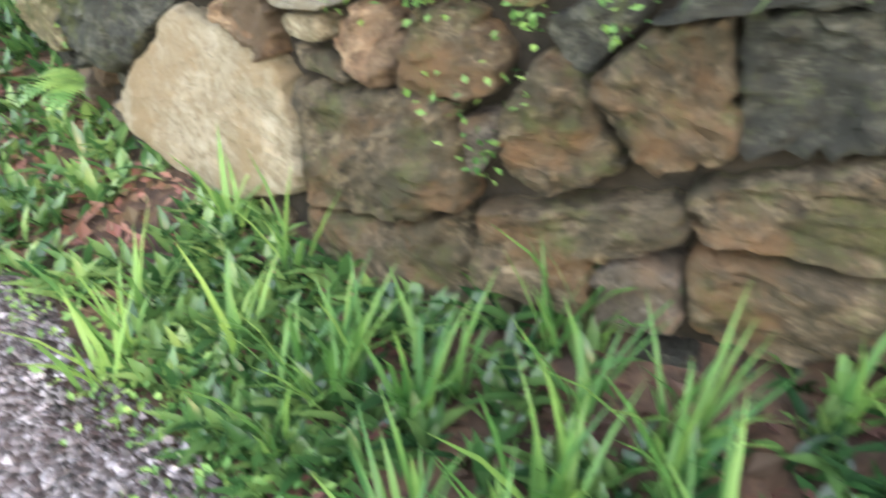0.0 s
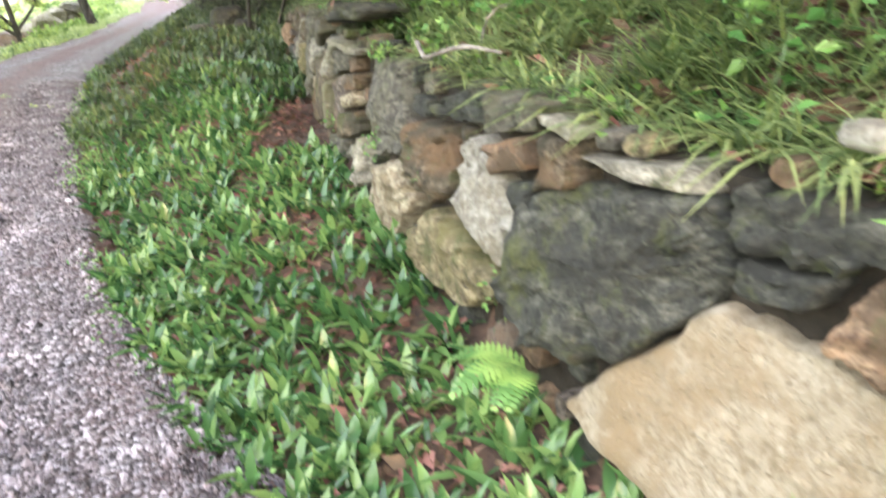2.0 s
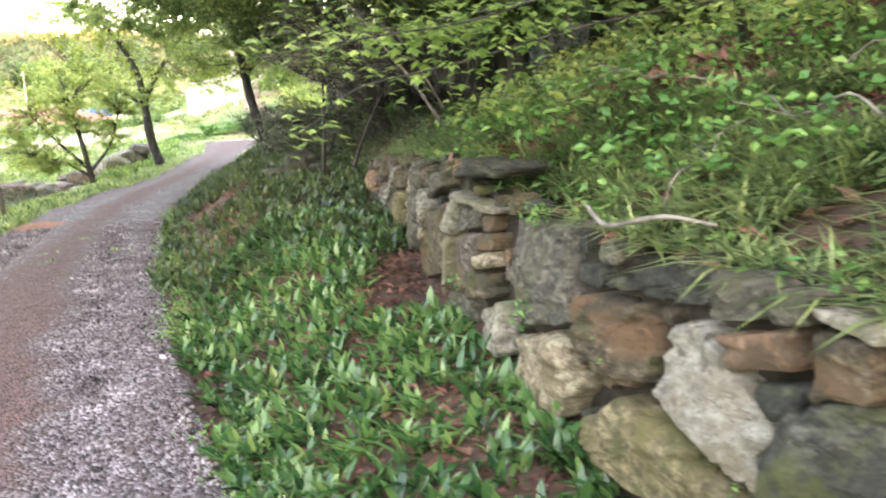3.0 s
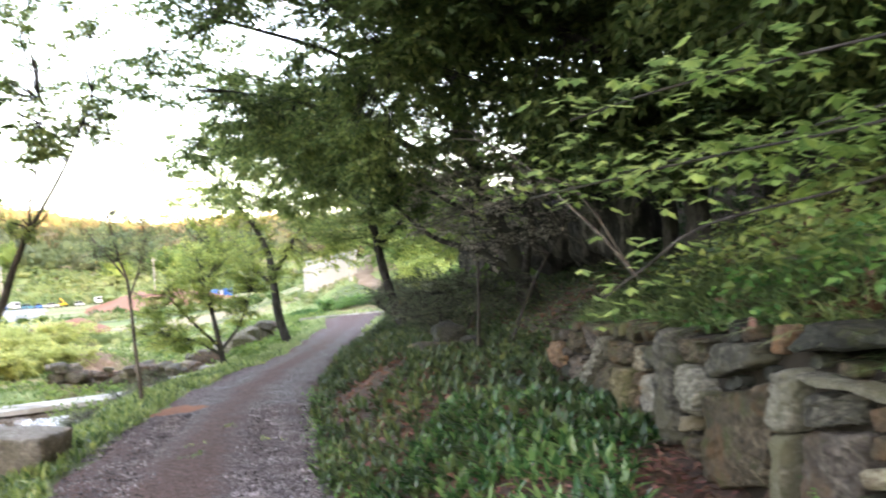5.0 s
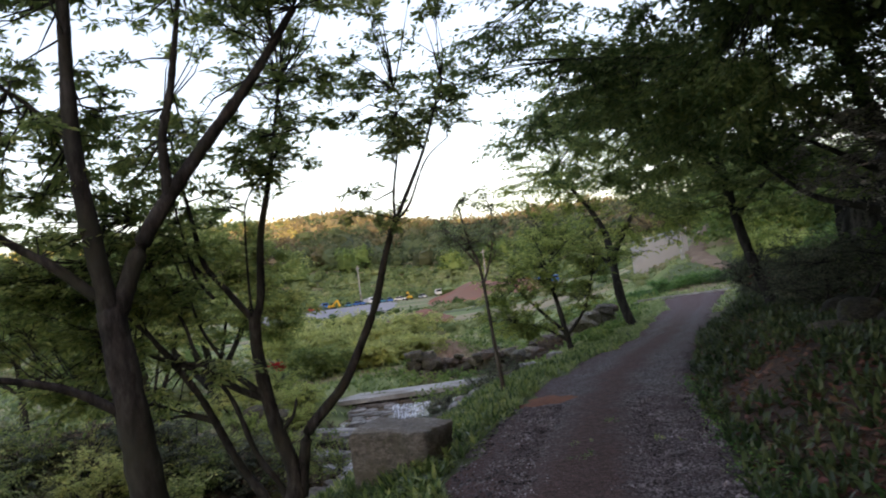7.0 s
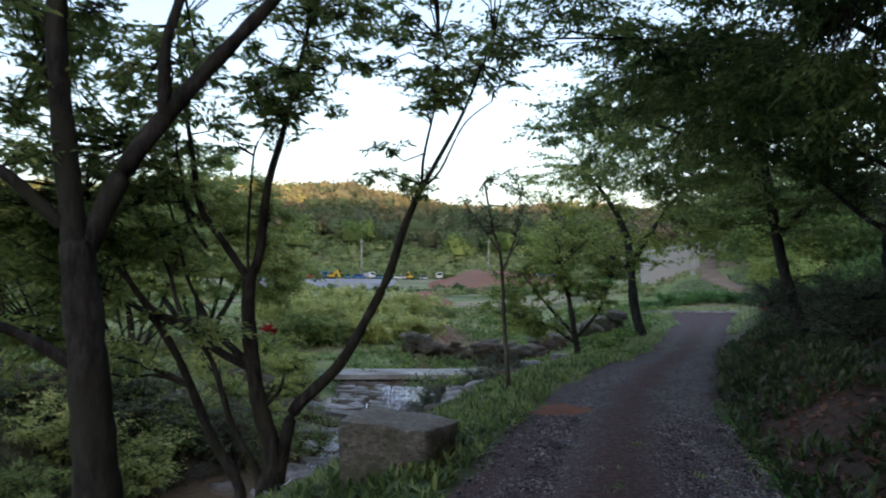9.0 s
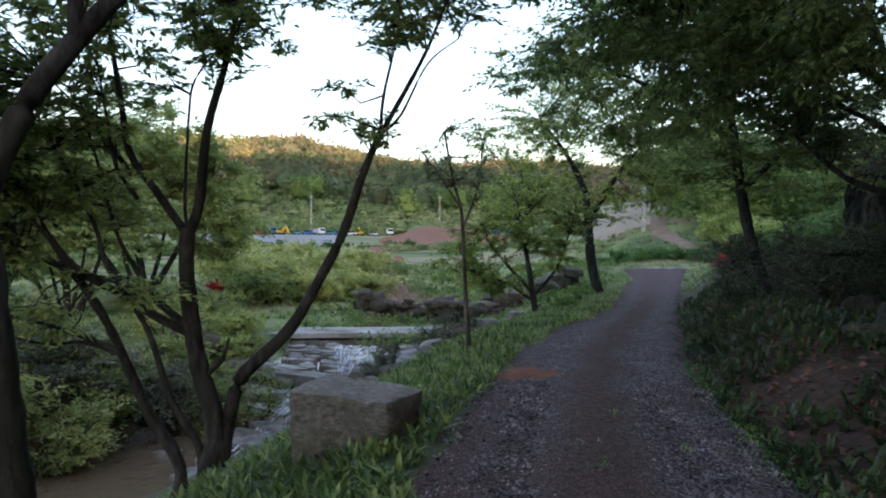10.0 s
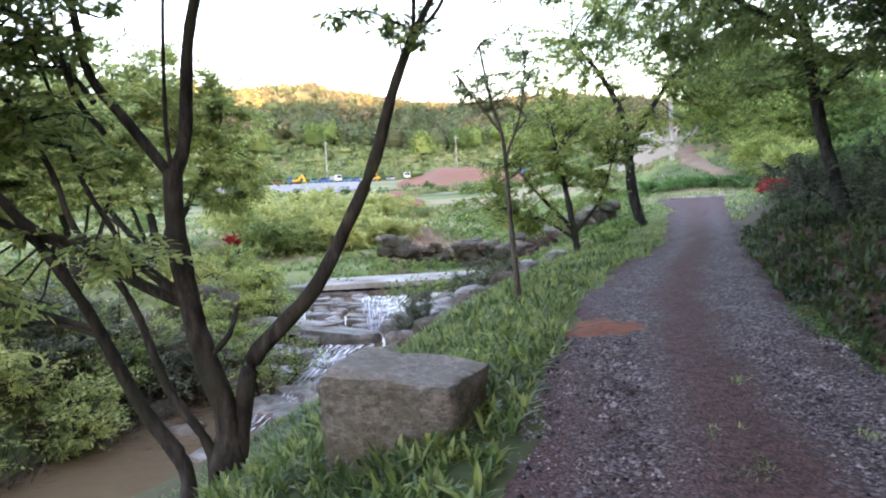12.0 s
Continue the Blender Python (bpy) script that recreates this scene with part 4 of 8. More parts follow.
stone("brown", (10.34, 0.53), (10.10, 0.66), (10.10, 0.45), (10.40, 0.40))
stone("grey", (9.26, 1.07), (8.67, 1.15), (8.62, 1.07), (9.20, 0.93))
stone("brown", (9.24, 0.84), (8.62, 0.98), (8.56, 0.79), (8.63, 0.55), (9.24, 0.40))
stone("brown", (4.45, 0.27), (4.12, 0.32), (3.90, 0.43), (3.86, 0.14), (4.14, 0.08), (4.42, 0.10), proud=0.0)


def covered(s, z, grow=0.0):
    for poly in laid:
        if abs(poly[0][0] - s) < 1.5:
            m = np.mean(poly, 0)
            if inside_poly((m[0] + (s - m[0]) / (1 + grow), m[1] + (z - m[1]) / (1 + grow)), poly):
                return True
    return False


def fill_wall():
    """Smaller stones in what is left of the face."""
    r = np.random.default_rng(5)
    tones = ["brown", "grey", "brown", "dark", "plum", "dark", "rust", "brown", "moss"]
    n0 = len(laid)
    placed = []
    for big, tries in ((0.17, 900), (0.11, 1500), (0.065, 3200), (0.04, 3600)):
        for _ in range(tries):
            s, z = r.uniform(0.2, WALL_END), r.uniform(0.15, 1.2)
            if z > wall_top(s) - big * 0.5 or z < foot(s) - 0.15:
                continue
            w, h = big * r.uniform(0.75, 1.5), big * r.uniform(0.6, 1.0)
            if covered(s, z, 0.1) or any(covered(s + a * w, z + b * h) for a in (-1, 0, 1) for b in (-1, 0, 1)):
                continue
            if any(abs(s - S) < w + W0 and abs(z - Z) < h + H0 for S, Z, W0, H0 in placed):
                continue
            placed.append((s, z, w, h))
    for s, z, w, h in placed:
        a = np.sort(r.uniform(0, 6.28, 3))
        corners = [(s + w * 1.02 * np.sign(np.cos(t)) * abs(np.cos(t)) ** 0.55, z + h * 1.02 * np.sign(np.sin(t)) * abs(np.sin(t)) ** 0.55) for t in np.arange(6) * 1.047 + r.uniform(0, 1)]
        stone(tones[r.integers(len(tones))], *corners, proud=r.uniform(-0.015, 0.02), depth=0.1)


fill_wall()
cs = np.arange(0, WALL_END, 0.12)
core_rows = [on_wall(cs, np.full(len(cs), -0.1), np.full(len(cs), -0.05)), on_wall(cs, wall_top(cs) - 0.06, np.full(len(cs), -0.05)), on_wall(cs, wall_top(cs) - 0.06, np.full(len(cs), -0.34)), on_wall(cs, np.full(len(cs), -0.1), np.full(len(cs), -0.34))]
m = len(cs)
cf = [(j * m + i, j * m + i + 1, ((j + 1) % 4) * m + i + 1, ((j + 1) % 4) * m + i) for j in range(4) for i in range(m - 1)] + [(0, m, 2 * m, 3 * m), (m - 1, 4 * m - 1, 3 * m - 1, 2 * m - 1)]
part("core", mesh_np("core", np.concatenate(core_rows), np.array(cf)), CORE, wall, "dark earth between the stones")


def rock(name, seed, size, at, turn=0.0, box=3.0, rough=0.12, cuts=3):
    """An angular boulder: a superellipsoid broken by a few flat cuts."""
    r = np.random.default_rng(seed)
    bm = bmesh.new()
    bmesh.ops.create_icosphere(bm, subdivisions=3 if max(size) < 0.6 else 4, radius=1)
    planes = [(Vector(r.normal(0, 1, 3)).normalized(), r.uniform(0.75, 0.95)) for _ in range(cuts)]
    m = Matrix.Translation(at) @ Matrix.Rotation(turn, 4, "Z") @ Matrix.Diagonal((*size, 1))
    for v in bm.verts:
        p = v.co
        k = (abs(p.x) ** box + abs(p.y) ** box + abs(p.z) ** box) ** (-1 / box)
        p = p * k
        for nrm, d in planes:
            e = p.dot(nrm) - d
            if e > 0:
                p = p - nrm * e
        p = p * (1 + rough * 0.5 * noise.noise(p * 1.4 + Vector((seed, 0, 0))) + rough * 0.25 * noise.noise(p * 4.0 + Vector((0, seed, 0))))
        v.co = m @ p
    me = bpy.data.meshes.new(name)
    bm.to_mesh(me)
    bm.free()
    for poly in me.polygons:
        poly.use_smooth = True
    me.set_sharp_from_angle(angle=radians(30))
    return me


def hewn_block(name, seed, top, foot_, low, high, at, turn):
    """A broken block: uneven corners, flat chipped faces, worn edges. top and foot_ are (half length, half depth)."""
    r = np.random.default_rng(seed)
    bm = bmesh.new()
    bmesh.ops.create_cube(bm, size=2)
    for v in bm.verts:
        a = top if v.co.z > 0 else foot_
        v.co = Vector((v.co.x * a[0] * (1.0 if v.co.y < 0 else 0.9) * r.uniform(0.86, 1.06), v.co.y * a[1] * r.uniform(0.8, 1.08), (high if v.co.z > 0 else low) + r.uniform(-0.06, 0.04) - 0.05 * (v.co.x < 0) * (v.co.z > 0)))
    bmesh.ops.bevel(bm, geom=list(bm.edges), offset=0.075, segments=2, affect="EDGES", profile=0.55)
    bmesh.ops.subdivide_edges(bm, edges=list(bm.edges), cuts=5, use_grid_fill=True)
    for _ in range(4):
        bmesh.ops.smooth_vert(bm, verts=list(bm.verts), factor=0.5, use_axis_x=True, use_axis_y=True, use_axis_z=True)
    bmesh.ops.triangulate(bm, faces=list(bm.faces))
    m = Matrix.Translation(at) @ Matrix.Rotation(turn, 4, "Z")
    for v in bm.verts:
        p = v.co.copy()
        k = noise.noise(p * 3.6 + Vector((seed, 0, 0))) * 0.045 + noise.noise(p * 11) * 0.02 + max(0.0, noise.noise(p * 3.0 + Vector((0, 7, 0)))) ** 2 * -0.12
        v.co = m @ (p + p.normalized() * k)
    me = bpy.data.meshes.new(name)
    bm.to_mesh(me)
    bm.free()
    for poly in me.polygons:
        poly.use_smooth = True
    me.set_sharp_from_angle(angle=radians(26))
    return me


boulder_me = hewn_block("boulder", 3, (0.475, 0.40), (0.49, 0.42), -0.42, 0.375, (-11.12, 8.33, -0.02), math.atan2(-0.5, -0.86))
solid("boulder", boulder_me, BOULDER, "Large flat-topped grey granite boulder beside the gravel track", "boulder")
# faces that look up get the paler tone, as painted sky light
boulder_me.materials.append(BOULDER_SKYLIT)
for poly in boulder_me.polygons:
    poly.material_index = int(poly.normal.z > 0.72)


# ---------------------------------------------------------------- growing things
def tube(points, r0, r1, sides=8, wobble=0.06, seed=0):
    """A tapered, slightly uneven stem along a smooth line: vertices and faces."""
    c = curve(points, max(0.06, 0.35 * r0 + 0.05))
    n = len(c)
    r = np.random.default_rng(seed)
    rad = np.linspace(r0, r1, n) * (1 + wobble * r.normal(0, 1, n))
    d = np.gradient(c, axis=0)
    d /= np.linalg.norm(d, axis=1, keepdims=True) + 1e-9
    ref = np.where(np.abs(d[:, 2:3]) > 0.9, np.array([[1.0, 0, 0]]), np.array([[0, 0, 1.0]]))
    u = np.cross(d, ref)
    u /= np.linalg.norm(u, axis=1, keepdims=True) + 1e-9
    w = np.cross(d, u)
    a = np.arange(sides) * 2 * np.pi / sides
    v = c[:, None] + rad[:, None, None] * (np.cos(a)[None, :, None] * u[:, None] + np.sin(a)[None, :, None] * w[:, None])
    i = np.arange(n * sides).reshape(n, sides)
    f = np.stack([i[:-1], np.roll(i[:-1], -1, 1), np.roll(i[1:], -1, 1), i[1:]], -1).reshape(-1, 4)
    v = np.concatenate([v.reshape(-1, 3), c[-1:] + d[-1:] * r1])
    cap = np.stack([i[-1], np.roll(i[-1], -1), np.full(sides, len(v) - 1)], -1)
    return v, f, cap


def twig(c, r0, r1):
    """A thin three-sided twig over three points."""
    d = unit(c[2] - c[0])
    u = unit(np.cross(d, [0.31, 0.17, 0.94]))
    w = np.cross(d, u)
    a = np.arange(3) * 2.0944
    ring = np.cos(a)[:, None] * u + np.sin(a)[:, None] * w
    v = np.concatenate([c[0] + r0 * ring, c[1] + (r0 + r1) / 2 * ring, c[2:3]])
    return v, TWIG_Q, TWIG_T


TWIG_Q = np.array([(0, 1, 4, 3), (1, 2, 5, 4), (2, 0, 3, 5)])
TWIG_T = np.array([(3, 4, 6), (4, 5, 6), (5, 3, 6)])


def join(pieces):
    V, Q, T, k = [], [], [], 0
    for v, q, t in pieces:
        V.append(v), Q.append(q + k), T.append(t + k)
        k += len(v)
    return np.concatenate(V), [np.concatenate(Q), np.concatenate(T)]


def unit(v):
    return v / (np.linalg.norm(v, axis=-1, keepdims=True) + 1e-9)


def leaves_at(p, d, length, width, r, droop=0.25):
    """Folded leaves with the base at p, pointing along d: four vertices, two triangles each."""
    n = len(p)
    d = unit(d + np.array([0, 0, -droop]))
    s = unit(np.cross(d, r.normal(0, 1, (n, 3)) * 0.5 + np.array([0, 0, 1.0])))
    up = np.cross(s, d)
    L, W = (length * r.uniform(0.7, 1.25, n))[:, None], (width * r.uniform(0.75, 1.2, n))[:, None]
    fold = 0.18 * W
    v = np.stack([p, p + d * L * 0.45 + s * W * 0.5 + up * fold, p + d * L, p + d * L * 0.45 - s * W * 0.5 + up * fold], 1)
    f = (np.array([(0, 1, 2), (0, 2, 3)])[None] + 4 * np.arange(n)[:, None, None]).reshape(-1, 3)
    return v.reshape(-1, 3), f


def crown(bases, blobs, twigs, per, leaf, r, twig_r=0.006, flat=0.5, lift=0.15, tubes=True, first=0.15, pad=(8, 0.4, 0.1)):
    """Sprays of twigs fanning out into flat pads inside ellipsoid regions, with leaves on both sides of each twig.
    pad: twigs to a pad, its half width and half thickness."""
    bases = np.asarray(bases, float)
    weights = np.array([b[2] for b in blobs], float)
    pads = max(1, twigs // pad[0])
    which = r.choice(len(blobs), pads, p=weights / weights.sum())
    cen = np.array([b[0] for b in blobs], float)[which]
    rad = np.array([b[1] for b in blobs], float)[which]
    heart = cen + unit(r.normal(0, 1, (pads, 3))) * (r.uniform(0, 1, (pads, 1)) ** 0.45) * rad
    d2 = ((heart[:, None] - bases[None]) ** 2).sum(-1)
    near = bases[np.argmin(d2 + r.uniform(0, 0.3, d2.shape), 1)]
    off = heart - near
    far = np.linalg.norm(off, axis=1, keepdims=True)
    root = np.where(far > 1.6 * pad[1], heart - off / (far + 1e-9) * pad[1] * 0.9, near)
    own = np.repeat(np.arange(pads), pad[0])
    twigs = len(own)
    size = r.uniform(0.6, 1.35, (pads, 1))[own]
    tip = heart[own] + r.normal(0, 0.62, (twigs, 3)) * size * np.array([pad[1], pad[1], pad[2]])
    start = root[own] + (heart[own] - root[own]) * r.uniform(0, 0.7, (twigs, 1))
    mid = (start + tip) / 2 + np.array([0, 0, 1]) * lift * np.linalg.norm(tip - start, axis=1, keepdims=True) + r.normal(0, 0.02, (twigs, 3))
    out = []
    if tubes:
        for i in r.permutation(pads)[:380]:
            a = near[i] if far[i] < 2.4 else heart[i] - off[i] / far[i] * 1.6
            out.append(twig(np.stack([a, (a + heart[i]) / 2 + r.normal(0, 0.05, 3), heart[i]]), twig_r * 2.0, twig_r * 0.8))
        for i in r.permutation(twigs)[:900]:
            out.append(twig(np.stack([start[i], mid[i], tip[i]]), twig_r * 1.1, twig_r * 0.4))
    t = (first + (1.04 - first) * (np.arange(per) + r.uniform(-0.4, 0.4, (twigs, per))) / (per - 1))[..., None]
    p = (1 - t) ** 2 * start[:, None] + 2 * t * (1 - t) * mid[:, None] + t**2 * tip[:, None]
    p = p + r.normal(0, 0.12 * leaf[0], p.shape)
    along = unit(tip - start)
    across = unit(np.cross(along, np.array([0, 0, 1.0]) + r.normal(0, 0.25, along.shape)))
    turn_ = np.where(np.arange(per) % 2, 1.0, -1.0)[None, :, None]
    way = along[:, None] * 0.65 + across[:, None] * turn_ * 0.8 + r.normal(0, 0.38, (twigs, per, 3)) * np.array([1, 1, flat * 1.4])
    v, f = leaves_at(p.reshape(-1, 3), way.reshape(-1, 3), leaf[0], leaf[1], r)
    return out, v, f


def tree(name, label, category, stems, blobs, twigs, per, leaf, leaf_mat, bark=BARK, seed=1, group="", twig_r=0.006, flat=0.5, lift=0.15, sides=9, first=0.15, pad=(9, 0.5, 0.11)):
    """stems: the trunk first, then limbs, each (points, base radius, tip radius)."""
    r = np.random.default_rng(seed)
    base = np.array(stems[0][0][0], float)
    ob = thing(name, label, category, group, at=tuple(base))
    bases = []
    for k, (pts, r0, r1) in enumerate(stems):
        v, q, t = tube(pts, r0, r1, sides if r0 > 0.03 else 6, 0.05, seed * 50 + k)
        if k == 0:
            low = v[:, 2] < base[2] + 0.25
            v[low, :2] = base[:2] + (v[low, :2] - base[:2]) * (1 + 0.6 * ((base[2] + 0.25 - v[low, 2]) / 0.4)[:, None].clip(0, 1))
        part("trunk" if k == 0 else "limb", mesh_np("trunk" if k == 0 else "limb", v, [q, t], True), bark, ob)
        c = curve(pts, 0.25)
        bases.append(c[len(c) // 3 :])
    if twigs:
        tw, v, f = crown(np.concatenate(bases), blobs, twigs, per, leaf, r, twig_r, flat, lift, True, first, pad)
        if tw:
            V, F = join(tw)
            tagged(part("twig_spray", mesh_np("twig_spray", V, F, True), bark, ob), kind="stuff")
        tagged(part("foliage", mesh_np("foliage", v, f), leaf_mat, ob), kind="stuff")
    return ob


def bush(name, label, category, blobs, twigs, per, leaf, leaf_mat, seed, group="", bark=BARK, stems=5, pad=None):
    """A shrub: several stems from the ground and leafy twigs."""
    r = np.random.default_rng(seed)
    c0 = np.array(blobs[0][0], float)
    gz = float(ground(c0[0], c0[1]))
    ob = thing(name, label, category, group, at=(c0[0], c0[1], gz))
    lines = []
    for b in blobs:
        for _ in range(max(1, stems // len(blobs))):
            e = np.array(b[0]) + r.normal(0, 0.35, 3) * np.array(b[1])
            s = np.array([c0[0], c0[1], gz]) + np.array([*r.normal(0, 0.08, 2), -0.05])
            s[:2] += (e[:2] - s[:2]) * 0.35
            s[2] = float(ground(s[0], s[1])) - 0.05
            lines.append([s, (s + e) / 2 + r.normal(0, 0.05, 3), e])
    for i, l in enumerate(lines):
        v, q, t = tube(l, 0.02 + 0.012 * np.mean(blobs[0][1]), 0.008, 5, 0.05, i)
        part("stem", mesh_np("stem", v, [q, t], True), bark, ob)
    bases = np.concatenate([curve(l, 0.2)[1:] for l in lines])
    size = float(np.mean(blobs[0][1]))
    tw, v, f = crown(bases, blobs, twigs, per, leaf, r, 0.004, pad=pad or (6, 0.22 * size + 0.1, 0.1 * size + 0.06))
    if tw:
        V, F = join(tw)
        tagged(part("twig_spray", mesh_np("twig_spray", V, F, True), bark, ob), kind="stuff")
    tagged(part("foliage", mesh_np("foliage", v, f), leaf_mat, ob), kind="stuff")
    return ob


def blades(p, count, length, width, spread, r, bend=0.5, segs=3):
    """Tufts of bending blades at the points p: strips that taper to a tip."""
    n = len(p) * count
    base = np.repeat(p, count, 0) + np.concatenate([r.normal(0, 0.02, (n, 2)), np.zeros((n, 1))], 1)
    a = r.uniform(0, 6.28, n)
    out = np.stack([np.cos(a), np.sin(a), np.zeros(n)], -1)
    lean = (spread * r.uniform(0.2, 1.0, n))[:, None]
    L = (length * r.uniform(0.55, 1.2, n))[:, None]
    B = (bend * r.uniform(0.3, 1.3, n))[:, None]
    sidew = np.stack([-np.sin(a), np.cos(a), np.zeros(n)], -1)
    W = (width * r.uniform(0.7, 1.3, n))[:, None]
    prof = {2: (0.75, 1.0), 3: (0.7, 1.0, 0.7)}[segs]
    rows_ = []
    for j in range(segs):
        t = j / segs
        c = base + out * (lean * L * t + B * L * t * t * 0.6) + np.array([0, 0, 1]) * L * (t * (1 - 0.25 * lean) - B * t * t * 0.55)
        rows_ += [c - sidew * W * prof[j] * 0.5, c + sidew * W * prof[j] * 0.5]
    tip = base + out * (lean * L + B * L * 0.6) + np.array([0, 0, 1]) * L * ((1 - 0.25 * lean) - B * 0.55)
    v = np.stack([*rows_, tip], 1)
    k = 2 * segs + 1
    q = [(2 * j, 2 * j + 1, 2 * j + 3, 2 * j + 2) for j in range(segs - 1)]
    t = [(2 * segs - 2, 2 * segs - 1, 2 * segs)]
    idx_ = (k * np.arange(n))[:, None, None]
    return v.reshape(-1, 3), [(np.array(q)[None] + idx_).reshape(-1, 4), (np.array(t)[None] + idx_).reshape(-1, 3)]


def lily_leaves(p, count, length, width, r, lean=0.55):
    """Tufts of broad folded leaves: five cross rows with a sunken midrib, standing and then arching over."""
    n = len(p) * count
    base = np.repeat(p, count, 0) + np.concatenate([r.normal(0, 0.012, (n, 2)), np.zeros((n, 1))], 1)
    a = r.uniform(0, 6.28, n)
    out = np.stack([np.cos(a), np.sin(a), np.zeros(n)], -1)
    across = np.stack([-np.sin(a), np.cos(a), np.zeros(n)], -1)
    L = (length * r.uniform(0.6, 1.25, n))[:, None]
    W = (width * r.uniform(0.7, 1.25, n))[:, None] * (0.6 + 0.4 * L / length)
    k = (lean * r.uniform(0.25, 1.3, n))[:, None]
    up = np.array([0, 0, 1.0])
    place = lambda t: base + out * L * k * (0.35 * t + 0.75 * t * t) + up * L * (t * (1 - 0.12 * k) - 0.55 * k * t * t)
    rows_ = []
    for t, w in ((0.0, 0.25), (0.22, 0.72), (0.45, 1.0), (0.7, 0.82)):
        c = place(t)
        rows_ += [c - across * W * w * 0.5, c - (up * 0.5 - out * 0.6) * W * w * 0.22, c + across * W * w * 0.5]
    v = np.stack([*rows_, place(1.0)], 1)
    q = [(3 * j + i, 3 * j + i + 1, 3 * j + i + 4, 3 * j + i + 3) for j in range(3) for i in range(2)]
    o = (13 * np.arange(n))[:, None, None]
    return v.reshape(-1, 3), [(np.array(q)[None] + o).reshape(-1, 4), (np.array([(9, 10, 12), (10, 11, 12)])[None] + o).reshape(-1, 3)]


def scatter(n, test, box, r):
    """n plan points in the box for which test(x, y) is true, set on the ground."""
    out = np.zeros((0, 2))
    while len(out) < n:
        p = np.stack([r.uniform(box[0], box[2], 4 * n), r.uniform(box[1], box[3], 4 * n)], -1)
        out = np.vstack([out, p[test(p[:, 0], p[:, 1])]])
    out = out[:n]
    return np.column_stack([out, ground(out[:, 0], out[:, 1])])


